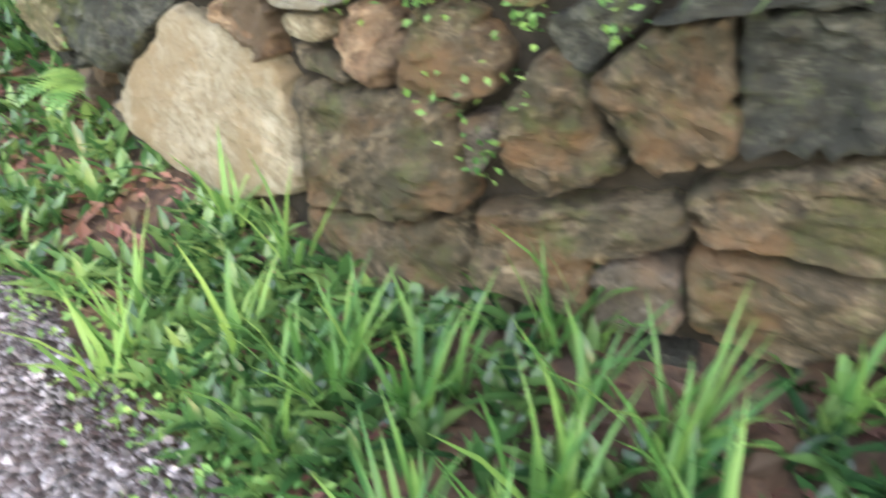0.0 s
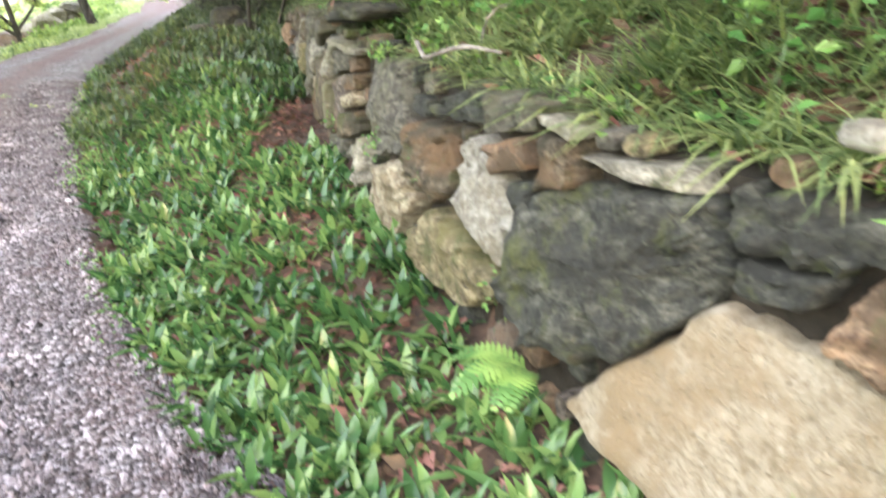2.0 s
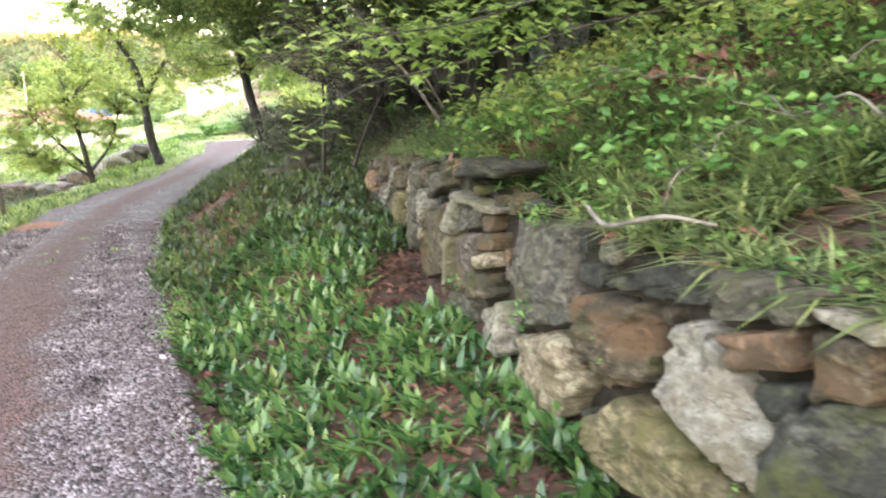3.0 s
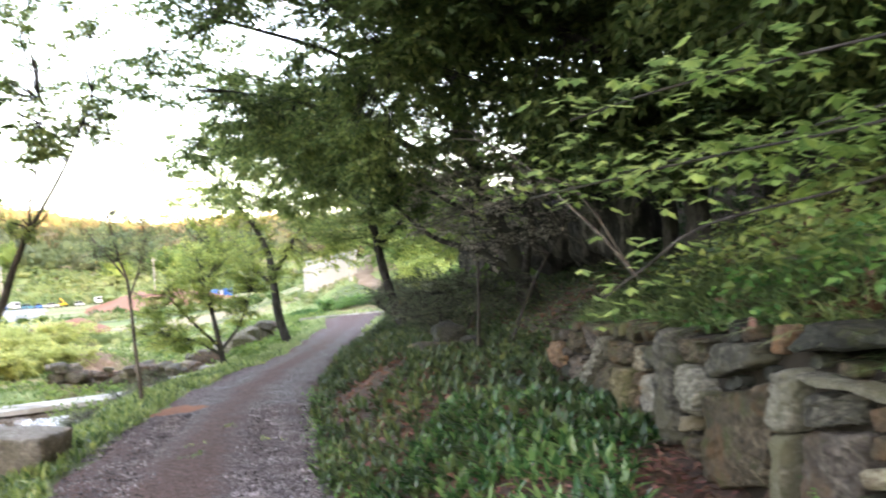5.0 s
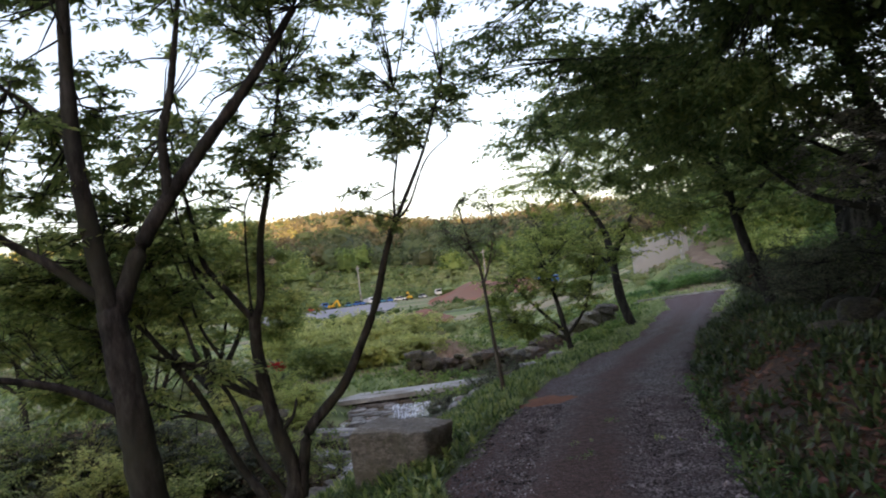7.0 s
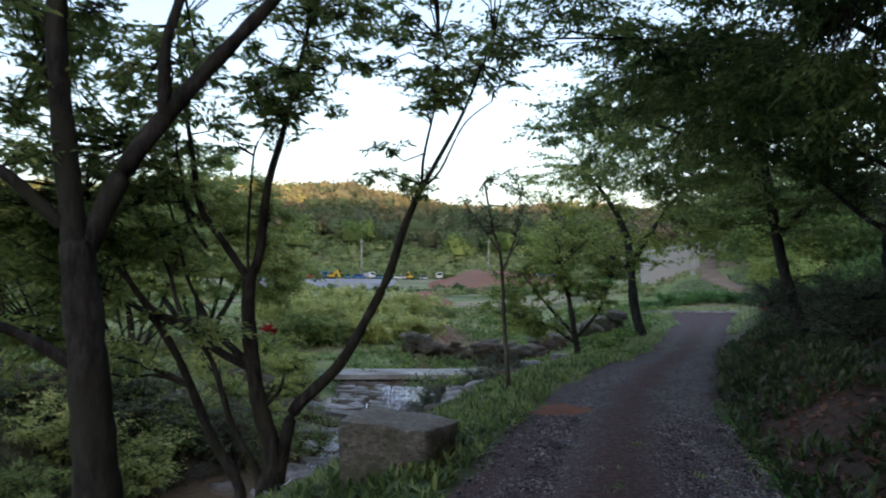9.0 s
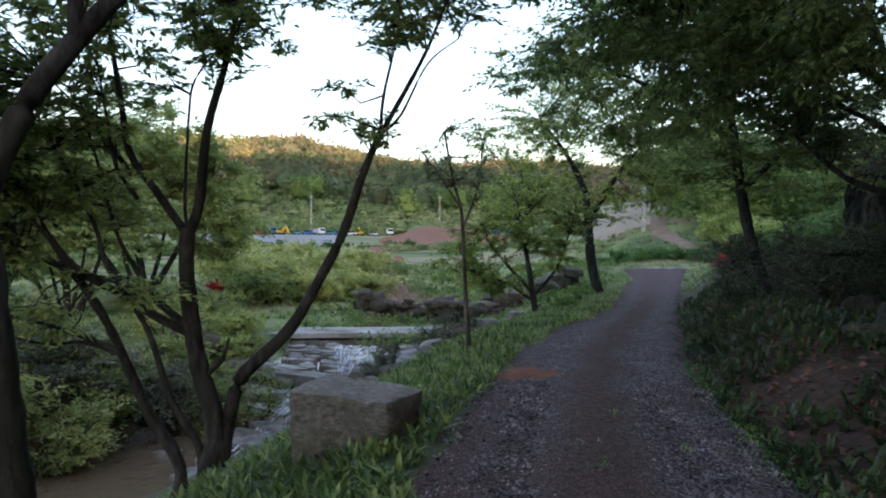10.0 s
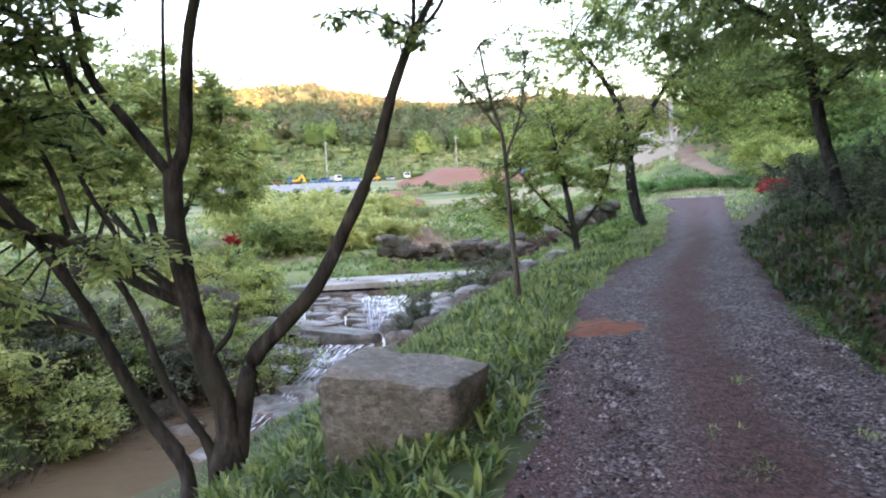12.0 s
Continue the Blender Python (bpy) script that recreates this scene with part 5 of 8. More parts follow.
# ---------------------------------------------------------------- trees by the stream
tree("riverside_tree", "Dark multi-stemmed riverside tree with sparse fresh leaves", "tree", [
    ([(-12.36, 7.68, -0.45), (-12.36, 7.72, -0.12), (-12.41, 7.61, 0.31), (-12.44, 7.54, 0.74), (-12.46, 7.5, 1.21), (-12.46, 7.51, 1.55)], 0.098, 0.058),
    ([(-12.33, 7.76, -0.4), (-12.31, 7.8, -0.13), (-12.27, 7.88, 0.25), (-12.18, 8.04, 0.45), (-12.06, 8.27, 0.71), (-11.95, 8.47, 1.1), (-11.85, 8.67, 1.54), (-11.77, 8.81, 2.03), (-11.69, 8.96, 2.44)], 0.066, 0.031),
    ([(-11.69, 8.96, 2.42), (-11.54, 9.25, 3.01), (-11.46, 9.4, 3.38), (-11.35, 9.6, 4.0)], 0.028, 0.009),
    ([(-11.69, 8.95, 2.42), (-11.68, 8.98, 2.76), (-11.62, 9.09, 3.36), (-11.6, 9.1, 3.9)], 0.017, 0.006),
    ([(-11.68, 8.97, 2.42), (-11.61, 9.12, 2.59), (-11.49, 9.33, 3.06), (-11.36, 9.59, 3.31)], 0.016, 0.006),
    ([(-12.46, 7.51, 1.5), (-12.42, 7.59, 1.76), (-12.39, 7.65, 2.39), (-12.33, 7.76, 2.87), (-12.29, 7.84, 3.26), (-12.2, 8.0, 4.1)], 0.051, 0.016),
    ([(-12.46, 7.51, 1.5), (-12.58, 7.28, 1.88), (-12.67, 7.11, 2.17), (-12.71, 7.05, 2.58), (-12.75, 6.97, 3.19), (-12.8, 6.9, 3.9)], 0.039, 0.012),
    ([(-12.46, 7.5, 1.56), (-12.47, 7.49, 1.84), (-12.46, 7.52, 2.52), (-12.43, 7.56, 2.81), (-12.33, 7.75, 3.12)], 0.017, 0.008),
    ([(-12.42, 7.57, 0.66), (-12.64, 7.15, 1.07), (-12.81, 6.83, 1.17), (-12.9, 6.64, 1.36), (-13.0, 6.3, 1.8)], 0.039, 0.012),
    ([(-12.38, 7.62, 0.3), (-12.31, 7.75, 0.45), (-12.29, 7.8, 0.62)], 0.027, 0.017),
    ([(-12.44, 7.55, 0.66), (-12.6, 7.31, 0.81), (-12.71, 7.13, 0.96), (-12.82, 6.86, 1.13), (-12.93, 6.58, 1.27), (-13.1, 6.2, 1.5)], 0.043, 0.016),
    ([(-12.62, 7.27, 0.83), (-12.72, 7.2, 1.15), (-12.8, 7.05, 1.5), (-12.9, 6.95, 2.0), (-12.95, 6.8, 2.6)], 0.023, 0.009),
    ([(-12.67, 7.12, 2.0), (-12.82, 7.0, 2.25), (-12.9, 6.87, 2.45), (-13.0, 6.6, 2.75)], 0.022, 0.008),
    ([(-12.64, 7.16, 1.8), (-12.72, 7.02, 2.05), (-12.77, 6.96, 2.43), (-12.8, 6.89, 2.9)], 0.022, 0.008),
], [((-11.5, 9.2, 3.6), (0.8, 0.8, 0.6), 2.0), ((-12.3, 7.8, 3.7), (1.0, 1.0, 0.7), 2.2), ((-12.9, 6.7, 3.1), (0.9, 0.9, 0.8), 2.6), ((-13.1, 6.4, 1.9), (0.9, 0.9, 0.7), 2.2), ((-12.8, 6.9, 1.0), (0.7, 0.7, 0.5), 0.8), ((-12.0, 8.4, 4.6), (1.6, 1.6, 0.7), 4), ((-11.8, 8.6, 2.5), (0.6, 0.6, 0.3), 0.3), ((-13.2, 6.0, 2.4), (0.9, 0.9, 0.9), 2.4), ((-13.3, 6.2, 1.0), (0.8, 0.9, 0.5), 1.2), ((-13.0, 6.9, 2.6), (0.7, 0.9, 0.5), 1.6), ((-12.5, 7.6, 3.2), (0.7, 0.7, 0.35), 1.2), ((-13.4, 5.6, 3.2), (1.0, 1.0, 0.7), 2.0)], 2000, 13, (0.085, 0.034), LEAF_MID, seed=11, flat=0.3, first=0.3, pad=(7, 0.24, 0.08))
tree("leaning_sapling", "Thin dark leaning stems of a streamside sapling", "tree", [
    ([(-12.45, 7.4, -0.8), (-12.48, 7.45, -0.44), (-12.6, 7.23, 0.02), (-12.73, 6.97, 0.72), (-12.85, 6.74, 1.17), (-12.98, 6.5, 1.6), (-13.1, 6.2, 2.3)], 0.060, 0.016),
    ([(-12.40, 7.6, -0.7), (-12.41, 7.59, -0.3), (-12.51, 7.39, 0.11), (-12.61, 7.22, 0.73), (-12.74, 6.95, 1.23), (-12.79, 6.86, 1.59), (-12.9, 6.6, 2.2)], 0.040, 0.012),
    ([(-12.7, 7.03, 0.55), (-12.95, 6.6, 0.75), (-13.1, 6.3, 0.85), (-13.3, 5.9, 1.0)], 0.024, 0.008),
    ([(-12.68, 7.06, 0.5), (-12.85, 6.8, 0.62), (-12.95, 6.52, 0.62), (-13.1, 6.1, 0.75)], 0.022, 0.008),
    ([(-12.66, 7.1, 0.42), (-12.8, 6.9, 0.9), (-12.98, 6.7, 1.2), (-13.15, 6.4, 1.5)], 0.024, 0.010),
], [((-13.1, 6.3, 2.2), (0.9, 0.9, 0.7), 2), ((-13.2, 5.9, 1.2), (0.6, 0.6, 0.4), 1.2), ((-13.3, 5.6, 1.9), (0.8, 0.8, 0.6), 1.6)], 800, 13, (0.085, 0.034), LEAF_MID, seed=12, flat=0.3, first=0.3, pad=(7, 0.24, 0.08))
tree("forked_tree", "Thick dark forked trunk at the edge of the track", "tree", [
    ([(-10.68, 5.82, -0.35), (-10.69, 5.75, 0.13), (-10.71, 5.67, 1.0), (-10.73, 5.6, 1.72)], 0.150, 0.107),
    ([(-10.73, 5.6, 1.66), (-10.74, 5.53, 2.23), (-10.76, 5.47, 2.84), (-10.76, 5.46, 3.32), (-10.75, 5.5, 4.4)], 0.082, 0.043),
    ([(-10.72, 5.64, 1.68), (-10.66, 5.86, 2.21), (-10.59, 6.12, 2.61), (-10.51, 6.44, 3.03), (-10.42, 6.82, 3.52), (-10.3, 7.2, 4.1)], 0.077, 0.030),
    ([(-10.6, 6.08, 2.55), (-10.6, 6.08, 3.02), (-10.58, 6.18, 3.43), (-10.5, 6.3, 4.2)], 0.047, 0.017),
    ([(-10.75, 5.51, 1.84), (-10.81, 5.25, 2.1), (-10.86, 5.07, 2.23), (-10.95, 4.6, 2.6)], 0.047, 0.017),
    ([(-10.73, 5.58, 0.98), (-10.79, 5.34, 1.15), (-10.85, 5.09, 1.26), (-10.95, 4.6, 1.4)], 0.043, 0.017),
    ([(-10.76, 5.46, 3.0), (-10.83, 5.2, 3.3), (-10.9, 4.95, 3.5)], 0.030, 0.010),
], [((-11.4, 4.9, 3.0), (1.3, 1.2, 1.0), 2.0), ((-10.6, 5.8, 4.5), (1.6, 1.7, 0.7), 3.0), ((-10.4, 6.9, 4.2), (1.0, 1.0, 0.5), 1.6), ((-11.8, 5.8, 3.2), (1.2, 1.2, 0.9), 2.2), ((-11.4, 4.4, 1.7), (0.8, 0.8, 0.7), 0.9), ((-12.6, 5.0, 3.4), (1.2, 1.2, 0.8), 2.4), ((-11.6, 4.6, 4.2), (1.4, 1.2, 0.7), 2.4)], 1400, 13, (0.085, 0.034), LEAF_MID, seed=13, flat=0.3, first=0.3, pad=(7, 0.24, 0.08))
tree("young_tree", "Slender young tree with an airy crown beside the track", "tree", [
    ([(-14.17, 12.42, -0.25), (-14.18, 12.42, -0.05), (-14.22, 12.38, 0.8), (-14.26, 12.34, 1.84), (-14.35, 12.25, 2.32), (-14.42, 12.15, 3.0)], 0.04, 0.014),
    ([(-14.25, 12.35, 1.6), (-14.1, 12.5, 2.2), (-14.05, 12.55, 2.8)], 0.02, 0.008),
    ([(-14.28, 12.32, 1.95), (-14.55, 12.1, 2.45), (-14.75, 11.95, 2.8)], 0.018, 0.007),
], [((-14.3, 12.3, 2.75), (0.62, 0.55, 0.5), 3), ((-14.55, 12.1, 2.4), (0.4, 0.4, 0.3), 1), ((-14.0, 12.55, 2.3), (0.35, 0.35, 0.35), 0.8)], 170, 9, (0.07, 0.03), LEAF_GREYGREEN, bark=BARK_GREY, seed=14, flat=0.4, pad=(3, 0.2, 0.08))
tree("trackside_tree", "Old leaning tree with a pale green crown at the track's bend", "tree", [
    ([(-19.18, 22.15, -0.15), (-19.22, 22.09, 0.07), (-19.37, 21.98, 0.86), (-19.44, 21.93, 2.0)], 0.15, 0.115),
    ([(-19.44, 21.93, 1.9), (-19.55, 21.85, 2.86), (-19.98, 21.54, 3.88), (-20.6, 21.2, 4.8)], 0.11, 0.03),
    ([(-19.44, 21.93, 1.9), (-19.1, 22.2, 2.7), (-18.6, 22.6, 3.6), (-18.1, 23.0, 4.4)], 0.09, 0.03),
    ([(-19.45, 21.92, 1.8), (-20.2, 21.4, 2.5), (-21.0, 20.9, 3.0)], 0.06, 0.02),
], [((-19.3, 22.0, 4.2), (1.9, 1.9, 1.2), 3), ((-20.4, 21.3, 3.3), (1.2, 1.2, 0.8), 1.5), ((-18.2, 22.9, 3.3), (1.1, 1.2, 0.9), 1.5), ((-19.0, 22.4, 2.4), (1.0, 1.0, 0.5), 0.6), ((-19.6, 21.8, 5.6), (1.6, 1.6, 0.8), 2.0), ((-20.8, 20.9, 2.6), (1.1, 1.1, 0.6), 1.2), ((-17.6, 23.6, 2.6), (1.2, 1.2, 0.7), 1.4), ((-21.2, 20.6, 4.4), (1.3, 1.3, 0.8), 1.6), ((-17.4, 24.0, 4.2), (1.5, 1.5, 1.0), 2.0)], 1700, 15, (0.11, 0.052), LEAF_SPRING, bark=BARK, seed=15, flat=0.4, pad=(6, 0.5, 0.12))
tree("spreading_shrub_tree", "Low spreading tree full of bright young leaves", "tree", [
    ([(-18.3, 18.6, -0.6), (-18.4, 18.5, 0.2), (-18.5, 18.45, 0.9), (-18.67, 18.35, 1.9)], 0.09, 0.04),
    ([(-18.4, 18.5, 0.2), (-18.9, 18.1, 0.9), (-19.4, 17.7, 1.7)], 0.05, 0.015),
    ([(-18.4, 18.5, 0.1), (-18.0, 18.9, 0.8), (-17.8, 19.1, 1.6)], 0.05, 0.015),
    ([(-18.35, 18.5, 0.0), (-18.9, 18.2, 0.4), (-19.5, 17.9, 0.6)], 0.045, 0.015),
], [((-18.7, 18.3, 1.7), (1.15, 1.1, 0.9), 3), ((-19.5, 17.6, 1.1), (0.9, 0.9, 0.8), 1.8), ((-18.1, 18.9, 1.4), (0.8, 0.9, 0.9), 1.5), ((-19.1, 17.9, 0.4), (0.9, 0.8, 0.4), 0.9), ((-18.0, 19.3, 2.2), (1.0, 1.0, 0.8), 1.6), ((-18.9, 18.6, 2.5), (1.1, 1.1, 0.7), 1.8)], 950, 14, (0.10, 0.048), LEAF_SPRING, bark=BARK, seed=16, flat=0.45, pad=(5, 0.32, 0.12))

# ---------------------------------------------------------------- trees of the bank
tree("bank_tree", "Leaning dark tree on the bank, crown arching over the track", "tree", [
    ([(-12.6, 18.3, 0.4), (-12.72, 18.23, 0.83), (-12.94, 18.14, 1.72), (-13.08, 18.08, 2.61), (-13.2, 18.0, 3.6), (-13.5, 17.8, 5.0)], 0.115, 0.06),
    ([(-13.15, 18.05, 3.3), (-14.2, 17.2, 4.2), (-15.4, 16.2, 4.9)], 0.07, 0.02),
    ([(-13.2, 18.0, 3.8), (-12.6, 16.6, 4.6), (-12.2, 15.2, 5.2)], 0.07, 0.02),
    ([(-13.0, 18.1, 2.4), (-12.4, 19.0, 3.4), (-12.0, 19.8, 4.4)], 0.06, 0.02),
    ([(-13.4, 17.9, 4.6), (-15.0, 18.4, 5.6), (-16.6, 18.6, 6.2)], 0.06, 0.02),
], [((-13.6, 17.4, 5.6), (2.6, 2.6, 1.3), 2.4), ((-15.2, 16.5, 4.9), (1.6, 1.6, 0.8), 2.2), ((-12.0, 19.2, 4.6), (2.0, 2.0, 1.5), 3), ((-12.2, 15.6, 5.0), (1.8, 1.8, 1.0), 2.4), ((-12.3, 19.6, 3.0), (1.4, 1.6, 0.7), 1.3), ((-15.8, 18.6, 6.2), (1.8, 1.8, 1.0), 2.2), ((-13.2, 14.2, 5.4), (1.5, 1.5, 0.8), 1.5), ((-13.6, 16.6, 3.7), (1.8, 1.8, 0.6), 2.6), ((-14.7, 18.4, 3.5), (1.5, 1.5, 0.6), 1.8), ((-12.0, 17.2, 3.4), (1.3, 1.5, 0.7), 1.8), ((-13.4, 14.0, 4.3), (1.3, 1.3, 0.45), 1.4), ((-14.6, 20.6, 3.3), (2.2, 2.2, 1.0), 3.5), ((-12.0, 20.6, 3.2), (2.0, 2.0, 1.3), 3.0), ((-13.2, 17.6, 2.9), (1.6, 1.5, 0.5), 1.4), ((-16.0, 19.8, 4.4), (1.6, 1.6, 0.7), 1.8), ((-13.2, 22.6, 3.6), (2.2, 2.2, 1.4), 3.0), ((-15.6, 17.4, 3.7), (1.4, 1.4, 0.5), 1.6), ((-16.4, 22.0, 4.0), (1.8, 2.0, 1.0), 2.4), ((-14.9, 15.2, 4.2), (1.4, 1.4, 0.5), 1.4), ((-17.2, 17.6, 5.2), (1.5, 1.5, 0.6), 1.5)], 3000, 15, (0.115, 0.052), LEAF_MID, seed=21, flat=0.25, lift=0.05)
tree("overhanging_tree", "Big dark multi-limbed tree hanging over the track from the bank", "tree", [
    ([(-8.7, 16.2, 1.0), (-8.85, 16.05, 1.7), (-9.1, 15.8, 2.6), (-9.3, 15.5, 3.6), (-9.4, 15.3, 5.0)], 0.17, 0.08),
    ([(-8.8, 16.1, 1.5), (-9.5, 15.9, 1.95), (-10.3, 15.7, 2.3), (-10.9, 15.5, 2.9)], 0.08, 0.025),
    ([(-9.2, 15.7, 2.9), (-10.2, 14.6, 3.9), (-11.2, 13.6, 4.5), (-12.0, 12.6, 4.7)], 0.08, 0.02),
    ([(-9.3, 15.5, 3.4), (-8.9, 13.8, 4.2), (-8.8, 12.2, 4.6)], 0.08, 0.02),
    ([(-9.0, 15.9, 2.2), (-9.9, 15.2, 3.0), (-10.7, 14.7, 3.5)], 0.055, 0.018),
    ([(-8.75, 16.1, 1.4), (-8.2, 15.2, 2.3), (-7.7, 14.3, 3.3)], 0.08, 0.025),
    ([(-9.3, 15.4, 4.2), (-10.6, 13.6, 5.2), (-11.4, 11.8, 5.5)], 0.06, 0.02),
], [((-10.2, 14.4, 4.4), (2.0, 2.0, 0.9), 2.0), ((-11.5, 13.3, 4.4), (1.3, 1.3, 0.6), 1.8), ((-9.0, 13.2, 4.7), (1.9, 2.0, 1.0), 1.8), ((-9.3, 15.4, 5.6), (2.3, 2.3, 1.1), 1.8), ((-10.8, 15.2, 3.3), (1.1, 1.1, 0.6), 1.5), ((-7.8, 14.3, 3.6), (1.6, 1.7, 1.2), 2.4), ((-8.2, 12.0, 4.2), (1.5, 1.5, 0.8), 2.2), ((-11.0, 11.8, 5.5), (1.6, 1.6, 0.6), 2.0), ((-9.6, 10.4, 5.4), (1.6, 1.6, 0.6), 1.8), ((-10.4, 16.6, 2.6), (1.3, 1.3, 0.7), 1.6), ((-11.2, 17.6, 3.4), (1.3, 1.3, 0.7), 1.4), ((-12.3, 13.2, 3.9), (1.2, 1.2, 0.4), 1.6), ((-10.6, 13.0, 3.6), (1.3, 1.3, 0.45), 1.6), ((-12.6, 11.4, 4.7), (1.4, 1.4, 0.5), 1.5), ((-12.8, 14.4, 4.6), (1.4, 1.4, 0.5), 1.5), ((-8.9, 11.9, 3.1), (0.9, 0.9, 0.5), 1.4), ((-7.4, 12.8, 3.5), (1.2, 1.2, 0.8), 1.8), ((-8.0, 14.6, 3.6), (1.4, 1.3, 0.8), 1.6), ((-10.0, 12.8, 4.0), (1.0, 1.0, 0.5), 1.2), ((-11.3, 14.6, 3.6), (1.2, 1.2, 0.5), 2.0), ((-10.8, 15.8, 4.2), (1.3, 1.3, 0.6), 1.8), ((-10.4, 13.4, 3.3), (0.9, 0.9, 0.4), 1.2), ((-10.3, 12.2, 3.3), (0.9, 0.9, 0.35), 1.6)], 3900, 15, (0.095, 0.045), LEAF_OVERHANG, seed=22, flat=0.25, lift=0.05, pad=(9, 0.5, 0.10))
tree("upper_bank_tree", "Dark leafy tree high on the shaded bank", "tree", [
    ([(-5.2, 13.2, 1.7), (-5.3, 13.0, 3.0), (-5.6, 12.6, 4.4), (-5.8, 12.2, 6.0)], 0.16, 0.06),
    ([(-5.4, 12.8, 3.6), (-6.6, 11.6, 4.4), (-7.6, 10.8, 4.8)], 0.07, 0.02),
    ([(-5.5, 12.7, 4.0), (-5.0, 11.0, 4.7), (-4.9, 9.6, 5.0)], 0.07, 0.02),
], [((-6.4, 11.8, 5.0), (2.1, 2.1, 1.1), 3), ((-5.2, 10.4, 5.0), (2.0, 2.0, 1.1), 2.8), ((-5.6, 12.6, 3.4), (2.0, 1.8, 1.2), 2.6), ((-4.0, 11.6, 3.6), (1.8, 1.8, 1.3), 2.4), ((-7.4, 11.4, 4.4), (1.3, 1.4, 0.7), 1.6), ((-5.4, 14.0, 4.6), (2.0, 2.0, 1.6), 2.5), ((-7.0, 14.4, 3.6), (1.8, 1.6, 1.2), 2.2), ((-3.8, 9.2, 5.4), (2.2, 2.0, 0.8), 2.2), ((-6.6, 9.4, 5.6), (1.8, 1.8, 0.7), 2.0)], 5200, 16, (0.125, 0.065), LEAF_DEEP_SHADE, seed=23, flat=0.3, lift=0.05, pad=(10, 0.65, 0.16))
tree("hillside_tree", "Dark broadleaf tree deep in the shade of the slope", "tree", [
    ([(-1.8, 10.5, 2.2), (-1.9, 10.3, 3.6), (-2.2, 9.8, 5.2)], 0.15, 0.06),
    ([(-2.0, 10.0, 4.0), (-3.2, 8.8, 4.6), (-3.9, 8.0, 4.9)], 0.06, 0.02),
    ([(-1.9, 10.3, 3.4), (-0.8, 9.2, 4.4), (0.2, 8.2, 4.8)], 0.06, 0.02),
], [((-2.6, 9.3, 4.8), (2.2, 2.1, 1.1), 3), ((-0.6, 9.2, 4.6), (2.0, 1.8, 1.1), 2.4), ((-2.0, 10.4, 3.4), (2.0, 1.6, 1.0), 2.2), ((-3.6, 9.6, 3.6), (1.5, 1.5, 1.0), 2), ((-0.8, 7.6, 5.2), (2.2, 2.0, 0.8), 2.2), ((-3.0, 7.4, 5.2), (1.8, 1.8, 0.7), 1.8)], 4200, 16, (0.125, 0.065), LEAF_DEEP_SHADE, seed=24, flat=0.3, lift=0.05, pad=(10, 0.65, 0.16))
def maple(stems, pads, seed):
    """A young maple: arching limbs with sprays of five-lobed leaves."""
    r = np.random.default_rng(seed)
    ob = thing("maple_sapling", "Young maple with bright yellow-green lobed leaves over the wall", "tree", at=stems[0][0][0])
    for k, (pts, r0, r1) in enumerate(stems):
        v, q, t = tube(pts, r0, r1, 7, 0.05, seed * 50 + k)
        part("trunk" if k == 0 else "limb", mesh_np("trunk" if k == 0 else "limb", v, [q, t], True), BARK, ob)
    limbs = np.concatenate([curve(pts, 0.12)[2:] for pts, _, _ in stems[1:]])
    spots = [np.repeat(limbs, 3, 0) + r.normal(0, 1, (len(limbs) * 3, 3)) * np.array([0.09, 0.09, 0.05])]
    for c, size, n in pads:
        spots.append(np.array(c) + r.normal(0, 0.6, (n, 3)) * np.array(size))
    p = np.concatenate(spots)
    a, n = r.uniform(0, 6.28, len(p)), len(p)
    size = r.uniform(0.75, 1.3, n)
    droop = r.uniform(-0.9, -0.1, n)
    V, F, k = [], [], 0
    for turn, long in ((0.0, 1.0), (0.75, 0.85), (-0.75, 0.85), (1.6, 0.55), (-1.6, 0.55)):
        d = np.stack([np.cos(a + turn), np.sin(a + turn), droop * math.cos(turn)], -1)
        d = unit(d)
        side_ = unit(np.cross(d, np.array([0, 0, 1.0])))
        L = (0.06 * long * size)[:, None]
        V.append(np.stack([p, p + d * L * 0.5 + side_ * L * 0.24, p + d * L, p + d * L * 0.5 - side_ * L * 0.24], 1).reshape(-1, 3))
        F.append((np.array([(0, 1, 2), (0, 2, 3)])[None] + 4 * np.arange(n)[:, None, None]).reshape(-1, 3) + k)
        k += 4 * n
    tagged(part("foliage", mesh_np("foliage", np.concatenate(V), np.concatenate(F)), LEAF_MAPLE, ob), kind="stuff")


